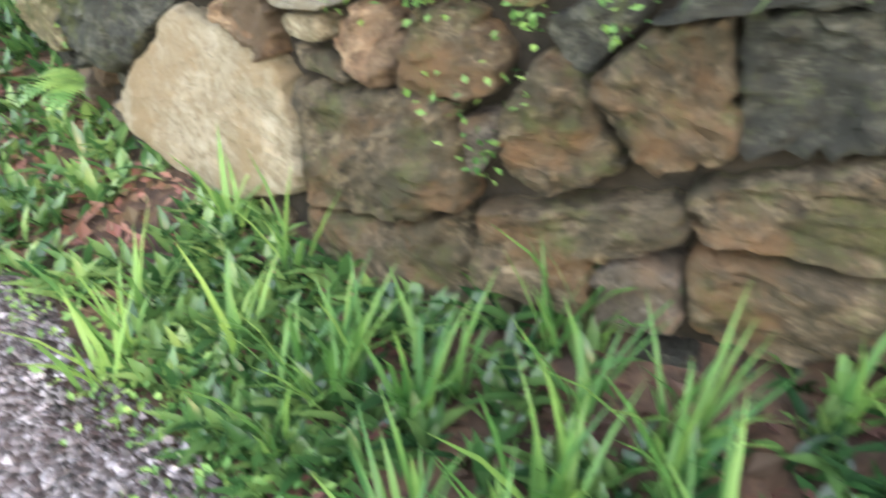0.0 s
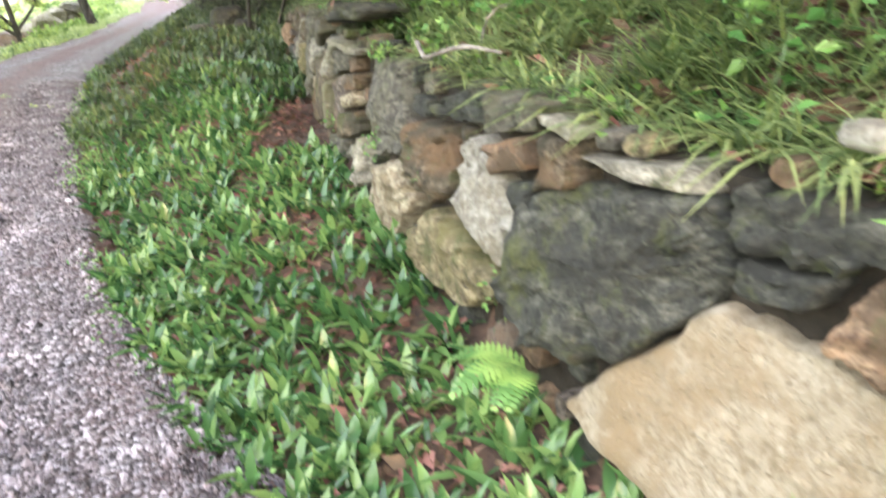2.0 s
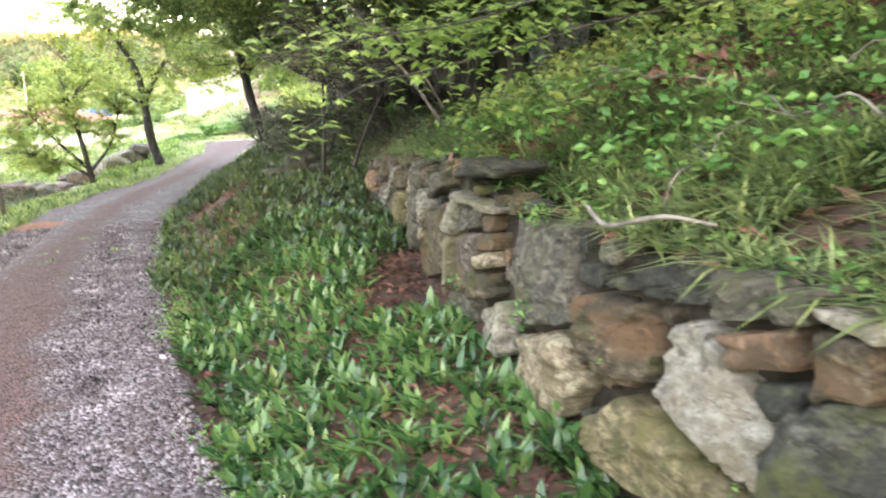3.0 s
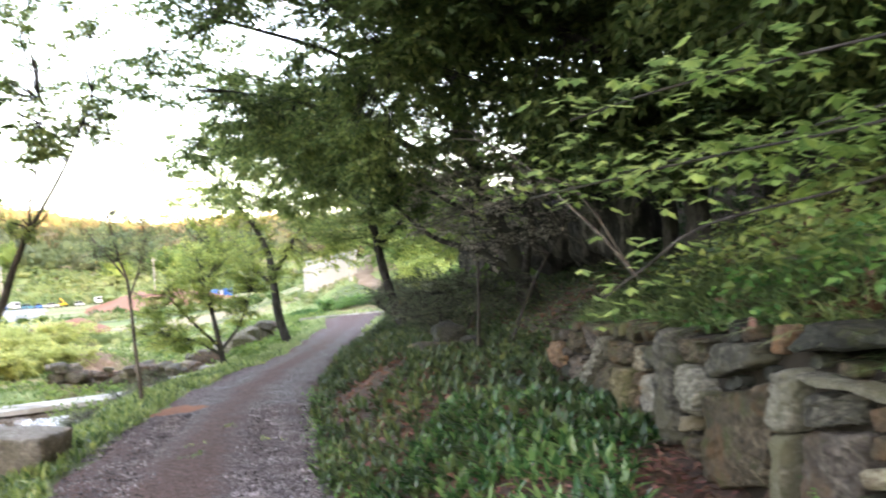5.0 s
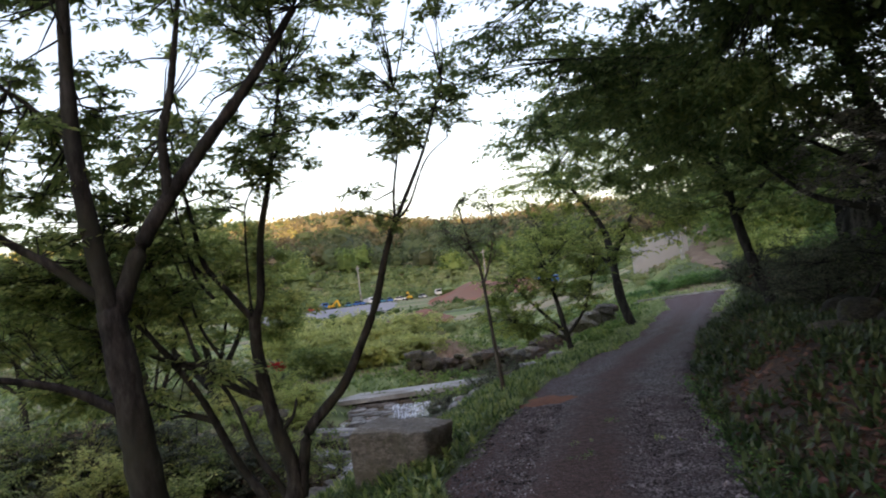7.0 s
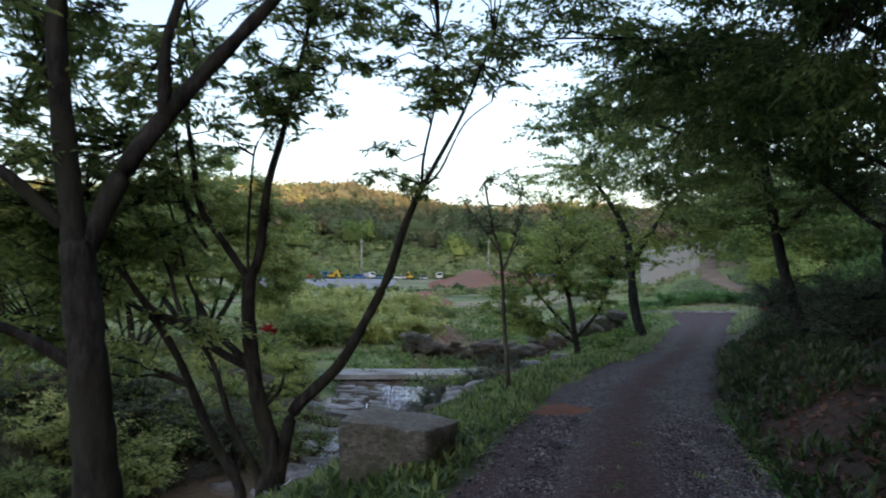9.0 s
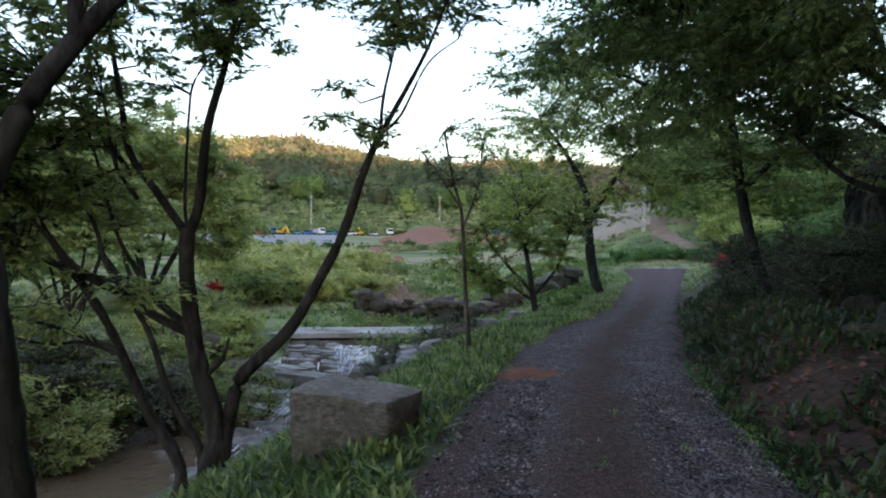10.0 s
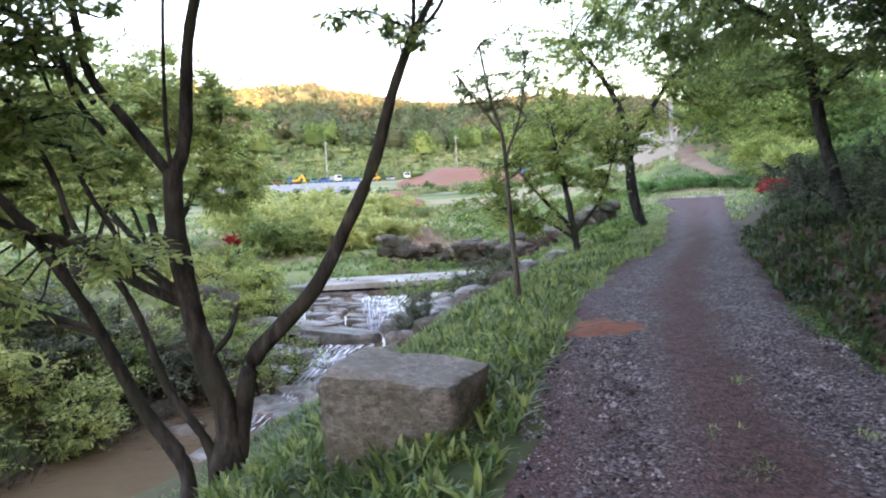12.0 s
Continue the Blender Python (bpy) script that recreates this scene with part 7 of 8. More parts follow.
# paved apron below the bridge
for i in range(11):
    for j in range(7):
        u, w = (i + rs.uniform(-0.25, 0.25)) / 8, (j + rs.uniform(-0.25, 0.25)) / 6
        x = -25.3 + 3.2 * u + 2.6 * (w - 0.5) * -0.2 + 2.3 * w * 0.6
        y = 16.2 - 2.5 * u * 0.9 + 3.0 * w
        stream_stone(200 + i * 7 + j, rs.uniform(0.2, 0.34), rs.uniform(0.13, 0.22), 0.10, x, y, -1.44 - 0.02 * i + rs.normal(0, 0.015), rs.uniform(-0.4, 0.4) + 0.6)
# the two ledges and the rocks between them
for k, (x, y, z, sx, sy, sz, t) in enumerate([(-22.4, 13.5, -1.52, 1.5, 0.28, 0.16, 0.30), (-20.7, 13.8, -1.56, 0.95, 0.30, 0.16, 0.35), (-21.3, 12.3, -1.72, 1.3, 0.45, 0.14, 0.35), (-19.2, 11.9, -1.80, 0.7, 0.40, 0.16, 0.5), (-18.6, 12.9, -1.75, 0.6, 0.35, 0.14, 0.7), (-18.2, 11.6, -1.86, 0.5, 0.3, 0.15, 0.3), (-18.0, 10.9, -1.92, 0.6, 0.4, 0.16, 0.2), (-16.6, 9.6, -1.93, 0.5, 0.3, 0.12, 0.9)]):
    stream_stone(300 + k, sx, sy, sz, x, y, z, t, "Long grey stone ledge across the stream")
for k in range(24):
    x, y, s = rs.uniform(-20.6, -18.4), rs.uniform(14.6, 18.6), rs.uniform(0.2, 0.5)
    solid("stream_rock", rock("stream_rock", 600 + k, (s, s * 0.8, s * 0.5), (x, y, max(float(ground(x, y)), -1.6) + s * 0.15), rs.uniform(0, 3), 4.0, 0.3, 6), RIVER_STONE, "Broken grey rock beside the waterfall", "rock", "rocks of the stream")
for k in range(70):
    x, y = rs.uniform(-22, -15), rs.uniform(7.2, 14.5)
    d = float(side(np.array([x]), np.array([y]), PATH_LEFT)[0][0])
    if not 3.6 < d < 10 or y < 9.6:
        continue
    s = rs.uniform(0.10, 0.34)
    z = float(ground(x, y)) + s * 0.2
    solid("stream_rock", rock("stream_rock", 500 + k, (s, s * 0.8, s * 0.5), (x, y, max(z, -2.0)), rs.uniform(0, 3), 4.0, 0.3, 6), RIVER_STONE, "Wet grey rock at the stream's edge", "rock", "rocks of the stream")

# ---------------------------------------------------------------- the low bridge
def box_me(name, x0, y0, z0, x1, y1, z1, bevel=0.01, m=None):
    bm = bmesh.new()
    bmesh.ops.create_cube(bm, size=1)
    for vv in bm.verts:
        vv.co = Vector(((x0 + x1) / 2 + vv.co.x * (x1 - x0), (y0 + y1) / 2 + vv.co.y * (y1 - y0), (z0 + z1) / 2 + vv.co.z * (z1 - z0)))
    if bevel:
        bmesh.ops.bevel(bm, geom=list(bm.edges), offset=bevel, segments=2, affect="EDGES", profile=0.6)
    if m is not None:
        bm.transform(m)
    me = bpy.data.meshes.new(name)
    bm.to_mesh(me)
    bm.free()
    return me


bridge_m = pose(-25.0, 17.2, 0, 0, 0, math.degrees(math.atan2(2.95, 2.15)))
bridge = thing("footbridge", "Low concrete causeway over a row of drain pipes", "bridge", at=(-25.0, 17.2, -1.5))
part("deck", box_me("deck", -2.2, -0.75, -1.33, 6.6, 0.75, -1.19, 0.015, bridge_m), CONCRETE, bridge)
part("base", box_me("base", -2.1, -0.6, -1.75, 6.4, 0.6, -1.345, 0.02, bridge_m), RIVER_STONE, bridge)


def ring_me(name, r_out, r_in, length, m, n=16):
    a = np.arange(n) * 2 * np.pi / n
    v = [(x, rr * math.cos(t), rr * math.sin(t)) for x in (0, length) for rr in (r_out, r_in) for t in a]
    q = []
    for i in range(n):
        j = (i + 1) % n
        q += [(i, j, n + j, n + i), (2 * n + i, 3 * n + i, 3 * n + j, 2 * n + j), (i, 2 * n + i, 2 * n + j, j), (n + i, n + j, 3 * n + j, 3 * n + i)]
    me = mesh_np(name, np.array([tuple(m @ Vector(p)) for p in v]), np.array(q), True)
    return me


for k in range(13):
    part("pipe", ring_me("pipe", 0.11, 0.085, 1.36, bridge_m @ pose(-1.7 + 0.36 * k, -0.68, -1.46, 0, 0, 90)), CORE, bridge, "dark round drain pipe")

# ---------------------------------------------------------------- rock wall and boulders of the far bank
rw = np.random.default_rng(91)
for k in range(110):
    u = rw.uniform(0, 1)
    x, y = -29.2 + 4.2 * u + rw.normal(0, 0.22), 21.4 + 2.8 * u + rw.normal(0, 0.22)
    s = rw.uniform(0.16, 0.4)
    z = max(float(ground(x, y)), -1.5) + rw.uniform(-0.1, 0.75)
    solid("bank_rock", rock("bank_rock", 700 + k, (s, s * 0.7, s * 0.55), (x, y, z), rw.uniform(0, 3), 5.0, 0.35, 7), STONE[("plum", "grey", "light", "grey")[k % 4]], "Rough purplish-grey rock stacked in the stream bank", "rock", "rocks of the stream bank")
for k in range(52):
    u = rw.uniform(0, 1)
    x, y = -24.6 + 2.0 * u + rw.normal(0, 0.3), 23.2 + 2.0 * u + rw.normal(0, 0.3)
    s = rw.uniform(0.2, 0.5)
    solid("bank_rock", rock("bank_rock", 800 + k, (s, s * 0.7, s * 0.6), (x, y, float(ground(x, y)) + s * 0.25 + rw.uniform(0, 0.6)), rw.uniform(0, 3), 5.0, 0.35, 7), STONE[("plum", "grey", "light")[k % 3]], "Rough grey rock below the track's edge", "rock", "rocks of the stream bank")

for k in range(20):
    u = rw.uniform(0, 1)
    x, y = np.interp(u, [0, 1], [-16.4, -17.5]) + rw.normal(0, 0.3), np.interp(u, [0, 1], [12.6, 15.8]) + rw.normal(0, 0.2)
    s = rw.uniform(0.14, 0.36)
    solid("bank_rock", rock("bank_rock", 850 + k, (s, s * 0.75, s * 0.5), (x, y, float(ground(x, y)) + s * 0.2), rw.uniform(0, 3), 2.8, 0.25, 3), STONE[("brown", "grey", "plum")[k % 3]], "Brown rock lying on the verge above the waterfall", "rock", "rocks of the stream bank")

# the rock under the shrub
solid("bank_boulder", rock("bank_boulder", 31, (0.30, 0.2, 0.26), (-9.9, 15.3, 0.55), 0.5, 5, 0.14, 4), STONE["dark"], "Grey block of stone under a dark shrub", "rock")
solid("bank_boulder", rock("bank_boulder", 32, (0.36, 0.25, 0.09), (-10.15, 14.75, 0.36), 0.9, 4, 0.14, 4), STONE["grey"], "Flat grey stone lying at the foot of the bank", "rock")

# grass of the far bank
def far_bank(x, y):
    d = side(x, y, PATH_LEFT)[0]
    return (d > 8.6) & (d < 34) & (waves(x, y, 0.5, 35) > -0.9)
p = scatter(6500, far_bank, (-52, -4, -14, 40), rp)
p = p[p[:, 2] > -1.85]
v, f = blades(p, 8, 0.26, 0.036, 0.8, rp, 0.6, 2)
solid("meadow_grass", mesh_np("meadow_grass", v, f), LEAF_MEADOW, "Tufted light-green meadow grass across the stream", "grass", kind="stuff")


# ---------------------------------------------------------------- across the stream and up the valley
def polar(az, r, z=None, dz=0.0):
    """A place by bearing (degrees left of north) and distance from the middle of the track."""
    x, y = -8 - r * np.sin(np.radians(az)), 6 + r * np.cos(np.radians(az))
    return np.stack(np.broadcast_arrays(x, y, ground(x, y) + dz if z is None else z), -1)


tree("willow_tree", "Large grey-green willow standing beyond the pool", "tree", [
    ([(-31.9, 14.4, -0.9), (-31.9, 14.4, 0.2), (-32.0, 14.2, 1.6), (-32.2, 14.0, 3.4)], 0.16, 0.06),
    ([(-31.8, 14.4, -0.8), (-31.3, 15.2, 0.8), (-30.9, 16.0, 2.6), (-30.7, 16.4, 3.8)], 0.12, 0.04),
    ([(-31.9, 14.4, -0.8), (-32.2, 13.3, 0.8), (-32.4, 12.4, 2.4), (-32.6, 11.6, 3.6)], 0.12, 0.04),
    ([(-31.9, 14.5, -0.7), (-31.6, 14.9, 1.0), (-31.4, 15.2, 3.0)], 0.09, 0.03),
    ([(-31.9, 14.3, -0.7), (-32.0, 13.8, 1.0), (-32.0, 13.3, 3.0)], 0.09, 0.03),
], [((-32.0, 14.2, 4.4), (2.4, 2.6, 1.8), 4), ((-31.0, 16.0, 3.2), (1.8, 1.9, 1.6), 3), ((-32.4, 12.2, 3.0), (2.0, 2.0, 1.8), 3), ((-31.2, 14.4, 2.0), (1.6, 2.6, 1.1), 2.0), ((-30.8, 16.9, 1.6), (1.3, 1.4, 1.0), 1.4)], 2700, 15, (0.2, 0.08), LEAF_FRESH, seed=52, group="trees across the pool", flat=0.6, pad=(9, 0.55, 0.25))
tree("streamside_tree", "Leafy green tree at the end of the pool", "tree", [
    ([(-27.0, 7.6, -1.0), (-27.0, 7.6, 0.6), (-27.2, 7.5, 2.4)], 0.12, 0.04),
    ([(-27.0, 7.6, 0.4), (-26.6, 8.8, 1.4), (-26.4, 9.4, 2.2)], 0.06, 0.02),
    ([(-27.0, 7.6, 0.4), (-27.4, 6.4, 1.4), (-27.6, 5.6, 2.2)], 0.06, 0.02),
], [((-27.1, 7.6, 2.6), (1.9, 2.1, 1.4), 3), ((-26.4, 9.2, 1.6), (1.4, 1.5, 1.1), 2), ((-27.4, 5.8, 1.6), (1.5, 1.7, 1.0), 2)], 1900, 15, (0.15, 0.065), LEAF_FRESH, seed=53, group="trees across the pool", flat=0.35)
tree("streamside_tree", "Many-stemmed fresh green tree on the pool's far bank", "tree", [
    ([(-26.4, 10.5, -1.0), (-26.4, 10.5, 0.2), (-26.5, 10.3, 1.6), (-26.6, 10.2, 3.2)], 0.11, 0.04),
    ([(-26.4, 10.5, -0.9), (-26.1, 11.0, 0.4), (-25.9, 11.4, 1.8), (-25.8, 11.7, 2.8)], 0.07, 0.025),
    ([(-26.4, 10.5, -0.9), (-26.7, 9.9, 0.4), (-26.9, 9.3, 1.7), (-27.0, 8.9, 2.6)], 0.07, 0.025),
    ([(-26.4, 10.5, -0.8), (-26.2, 10.8, 0.7), (-26.1, 11.0, 2.2)], 0.05, 0.02),
    ([(-26.4, 10.5, -0.8), (-26.6, 10.2, 0.7), (-26.7, 9.9, 2.2)], 0.05, 0.02),
], [((-26.6, 10.2, 3.3), (1.8, 1.9, 0.9), 3), ((-25.9, 11.6, 2.4), (1.3, 1.3, 0.8), 2), ((-27.0, 9.0, 2.2), (1.4, 1.5, 0.9), 2), ((-26.0, 10.4, 1.3), (1.2, 1.6, 0.5), 1.2)], 1700, 15, (0.15, 0.065), LEAF_FRESH, seed=54, group="trees across the pool", flat=0.35)
for k, (x, y, s, h, mat, words) in enumerate([(-20.6, 7.4, 1.0, 0.55, LEAF_WILLOW, "Pale feathery bush overhanging the pool"), (-21.6, 9.0, 0.9, 0.5, LEAF_MID, "Green bush on the far edge of the pool"), (-22.4, 6.2, 1.1, 0.6, LEAF_MID, "Green bush on the far edge of the pool"), (-19.8, 5.2, 1.0, 0.5, LEAF_WILLOW, "Pale feathery bush overhanging the pool"), (-22.6, 11.6, 0.8, 0.35, LEAF_SPRING, "Low bright-leaved shrub beside the stone ledges"), (-25.6, 12.6, 1.3, 0.6, LEAF_WILLOW, "Pale feathery bush behind the ledges"), (-27.6, 14.6, 1.4, 0.6, LEAF_SPRING, "Bright-leaved shrub behind the ledges"), (-25.0, 9.4, 1.4, 0.7, LEAF_SPRING, "Bright-leaved shrub behind the pool"), (-23.6, 13.4, 1.0, 0.32, LEAF_SPRING, "Low bright-leaved shrub beside the stone ledges"), (-24.8, 14.2, 0.9, 0.35, LEAF_SPRING, "Low bright-leaved shrub beside the stone ledges"), (-19.4, 3.4, 1.1, 0.6, LEAF_MID, "Green bush on the far edge of the pool"), (-18.3, 8.3, 0.8, 0.5, LEAF_FRESH, "Fresh green bush leaning over the pool"), (-19.4, 9.0, 0.8, 0.5, LEAF_MID, "Green bush on the far edge of the pool"), (-17.5, 6.5, 0.8, 0.45, LEAF_FRESH, "Fresh green bush leaning over the pool"), (-18.8, 7.3, 0.9, 0.6, LEAF_WILLOW, "Pale feathery bush overhanging the pool"), (-17.2, 4.6, 0.9, 0.5, LEAF_MID, "Green bush on the far edge of the pool"), (-20.4, 10.2, 0.8, 0.45, LEAF_FRESH, "Fresh green bush leaning over the pool"), (-18.6, 5.4, 0.9, 0.6, LEAF_FRESH, "Fresh green bush leaning over the pool"), (-21.6, 11.6, 0.9, 0.45, LEAF_SPRING, "Low bright-leaved shrub beside the stone ledges")]):
    g = float(ground(x, y))
    bush("stream_bush", words, "shrub", [((x, y, max(g, -1.9) + h * 0.9), (s, s, h), 1)], 300, 14, (0.085, 0.032), mat, 60 + k, "bushes of the stream", stems=4)
rb = np.random.default_rng(57)
for k in range(17):
    u = rb.uniform(0, 1)
    x, y = np.interp(u, [0, 0.45, 0.8, 1], [-21.2, -19.9, -19.4, -19.3]) + rb.normal(0, 0.4) - 0.4, np.interp(u, [0, 0.45, 0.8, 1], [3.6, 8.2, 9.8, 10.9]) + rb.normal(0, 0.35)
    s = rb.uniform(0.7, 1.25)
    mat, words = [(LEAF_BLUE, "Dull twiggy bush on the pool's far bank"), (LEAF_BROWN, "Brownish dry bush on the pool's far bank"), (LEAF_MID, "Leafy green bush on the pool's far bank")][k % 3]
    bush("pool_bush", words, "shrub", [((x, y, max(float(ground(x, y)), -1.95) + s * 0.55), (s, s, s * 0.6), 1)], 260, 13, (0.075, 0.034), mat, 160 + k, "bushes of the pool bank", stems=6)
for k, (x, y, s) in enumerate([(-21.4, 16.6, 0.5), (-20.2, 15.4, 0.45), (-19.4, 14.6, 0.4), (-18.6, 14.4, 0.4), (-19.6, 16.4, 0.55), (-20.6, 17.6, 0.6), (-19.4, 17.4, 0.6), (-18.6, 16.2, 0.5)]):
    g = float(ground(x, y))
    bush("dry_bush", "Sparse greyish bush by the waterfall", "shrub", [((x, y, g + s * 0.7), (s, s, s * 0.7), 1)], 150, 12, (0.05, 0.018), LEAF_BLUE, 80 + k, "sparse bushes by the waterfall", stems=5)


# dry grass and rocks on the broken bank between the pool and the ledges
def dry_bank(x, y):
    d = side(x, y, PATH_LEFT)[0] - 6.3 - 1.7 * smooth(9.6, 12.6, y)
    return (d > 0.1) & (d < 2.2)
p = scatter(900, dry_bank, (-25, 5.5, -15, 14.5), rb)
v, f = blades(p, 9, 0.42, 0.016, 0.7, rb, 0.7, 2)
solid("dry_grass", mesh_np("dry_grass", v, f), LEAF_BROWN, "Dry brown grass hanging over the pool's far bank", "grass", kind="stuff")
for k, q in enumerate(scatter(34, dry_bank, (-25, 7.5, -15, 14.0), rb)):
    u = rb.uniform(0.15, 0.42)
    solid("bank_rock", rock("bank_rock", 950 + k, (u, u * 0.75, u * 0.6), (q[0], q[1], q[2] + 0.1 * u), rb.uniform(0, 3), 2.8, 0.25, 3), STONE[("brown", "plum", "grey")[k % 3]], "Brown rock in the pool's far bank", "rock", "rocks of the stream bank")


def puffs(centres, radii, per, leaf, r, squash=0.8, core=True):
    """Distant crowns: leaf clumps round uneven cores; also gives which crown each vertex belongs to."""
    n = len(centres)
    d = unit(r.normal(0, 1, (n, per, 3)) + np.array([0, 0, 0.45]))
    wave = r.normal(0, 3, (3,))
    phase = r.uniform(0, 6, (n, 1))
    lump = 1 + 0.22 * np.sin(d @ wave + phase)
    p = centres[:, None] + d * (radii[:, None] * lump * r.uniform(0.74, 1.05, (n, per)))[..., None] * np.array([1, 1, squash])
    out = unit(d + r.normal(0, 0.8, d.shape)).reshape(-1, 3)
    v, f = leaves_at(p.reshape(-1, 3), out, leaf, leaf * 0.8, r, 0.1)
    own = np.repeat(np.arange(n), per * 4)
    if not core:
        return v, [f], own
    a = np.arange(7) * 2 * np.pi / 7
    c = np.array([(math.sin(t) * math.cos(q), math.sin(t) * math.sin(q), math.cos(t)) for t in (0.35, 0.85, 1.4, 2.0) for q in a])
    k = len(c)
    cv = centres[:, None] + c[None] * (radii[:, None] * (0.8 + 0.2 * np.sin(c @ wave + phase)) * r.uniform(0.85, 1.1, (n, k)))[..., None] * np.array([1, 1, squash])
    q = np.array([(j * 7 + i, (j + 1) * 7 + i, (j + 1) * 7 + (i + 1) % 7, j * 7 + (i + 1) % 7) for j in range(3) for i in range(7)])
    cap = np.array([[0, i, i + 1] for i in range(1, 6)])
    o = (len(v) + k * np.arange(n))[:, None, None]
    return np.concatenate([v, cv.reshape(-1, 3)]), [np.concatenate([f, (cap[None] + o).reshape(-1, 3)]), (q[None] + o).reshape(-1, 4)], np.concatenate([own, np.repeat(np.arange(n), k)])


rh = np.random.default_rng(101)


def woods(name, label, n, az, rad, size, per, leaf, mat, pick=None, lift=0.5, squash=0.85, tone=None, core=True):
    a, r = rh.uniform(*az, n), np.sqrt(rh.uniform(rad[0] ** 2, rad[1] ** 2, n))
    p = polar(a, r)
    if pick is not None:
        ok = pick(p[:, 0], p[:, 1], a, r)
        p, a, r = p[ok], a[ok], r[ok]
    s = rh.uniform(*size, len(p))
    t = rh.uniform(0, 1, len(p)) if tone is None else np.clip(tone(p[:, 0], p[:, 1], a, r), 0, 1)
    p[:, 2] += s * lift
    v, f, own = puffs(p, s, per, leaf, rh, squash, core)
    solid(name, mesh_np(name, v, f, attrs={"tone": t[own]}), mat, label, "woods", kind="stuff")


conifer = lambda x, y, a, r: (waves(x, y, 0.045, 61) > 0.6) & (r < 300)
# mixed leaf tones, golder on left lobe and crest: sunlight put into the colour
leaf_sun_tone = lambda x, y, a, r: 0.24 + 0.3 * waves(x, y, 0.03, 64) + rh.normal(0, 0.2, len(x)) + 0.45 * smooth(60.5, 63.5, a) + 0.3 * smooth(285, 320, r)
woods("hill_woods", "Spring woods on the hill, their tops lit gold by the low sun", 2500, (14, 92), (236, 350), (2.6, 5.2), 38, 1.45, CROWNS_HILL, lambda x, y, a, r: ~conifer(x, y, a, r), tone=leaf_sun_tone)
woods("hill_conifers", "Dark conifers among the hill's woods", 2300, (14, 92), (215, 330), (1.6, 3.0), 32, 1.0, CROWNS_DARK, conifer, 0.9, 1.5)
woods("lone_trees", "A few light-green trees at the foot of the hill", 9, (44, 66), (214, 236), (3.0, 4.6), 160, 1.0, CROWNS_SLOPE, None, 0.9, 1.1, tone=lambda x, y, a, r: 0.75 + rh.normal(0, 0.2, len(x)))
woods("orchard_rows", "Rows of small green shrubs on the terraces", 3000, (30, 92), (170, 236), (0.9, 1.8), 16, 0.75, CROWNS_FIELD, lambda x, y, a, r: np.sin(r * 0.7 + 0.8 * np.sin(a * 0.3)) > -0.35, tone=lambda x, y, a, r: 0.4 + 0.35 * waves(x, y, 0.06, 66) + rh.normal(0, 0.15, len(x)))
woods("valley_scrub", "Tufted green scrub over the valley floor", 5200, (34, 100), (24, 150), (0.25, 0.7), 34, 0.2, CROWNS_FIELD, lambda x, y, a, r: (waves(x, y, 0.16, 62) > 0.0) & (side(x, y, PATH_LEFT)[0] > 11) & ~((r > 92) & (a > 41)) & (r * rh.uniform(0, 1, len(x)) < 60), 0.3, 0.6)
woods("valley_hedges", "Darker hedges along the valley terraces", 900, (38, 100), (34, 130), (0.4, 0.9), 40, 0.28, CROWNS_SLOPE, lambda x, y, a, r: (np.sin(r * 0.33 + 1.5 * np.sin(a * 0.09)) > 0.86) & (side(x, y, PATH_LEFT)[0] > 12) & ~((r > 92) & (a > 41)), 0.3, 0.7, tone=lambda x, y, a, r: 0.3 + rh.normal(0, 0.2, len(x)))
woods("verge_scrub", "Low green scrub on the slope below the bend of the track", 2600, (24, 62), (12, 46), (0.14, 0.42), 26, 0.13, CROWNS_SLOPE, lambda x, y, a, r: (lambda d: (d > 0.7) & (d < 10) & (y > 17) & (waves(x, y, 0.9, 68) > -0.3))(side(x, y, PATH_LEFT)[0]), 0.2, 0.6, tone=lambda x, y, a, r: 0.55 + rh.normal(0, 0.25, len(x)), core=False)
bank_side = lambda lo, hi, s0, s1: (lambda x, y, a, r: (lambda d, s: (-d > lo) & (-d < hi) & (s - BANK_S0 > s0) & (s - BANK_S0 < s1))(*side(x, y, BANK)))
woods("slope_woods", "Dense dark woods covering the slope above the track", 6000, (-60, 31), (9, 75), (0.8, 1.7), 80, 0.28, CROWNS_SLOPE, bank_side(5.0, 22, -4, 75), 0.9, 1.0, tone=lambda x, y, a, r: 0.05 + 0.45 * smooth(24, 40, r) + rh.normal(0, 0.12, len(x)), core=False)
woods("slope_thicket", "Leafy thicket along the foot of the slope", 3000, (-5, 31), (13, 60), (0.45, 0.95), 75, 0.17, CROWNS_SLOPE, bank_side(1.0, 6.5, 21, 75), 0.5, 0.8, tone=lambda x, y, a, r: 0.35 + rh.normal(0, 0.22, len(x)), core=False)
woods("roadside_woods", "Light green woods on the slope above the road", 900, (4, 31), (56, 125), (1.6, 3.4), 150, 0.5, CROWNS_SLOPE, None, 0.8, 1.1, tone=lambda x, y, a, r: 0.5 + rh.normal(0, 0.22, len(x)), core=False)
PALE, DARK = "Pale yellow-green willow thicket on the valley floor", "Dark green willow thicket by the stream"
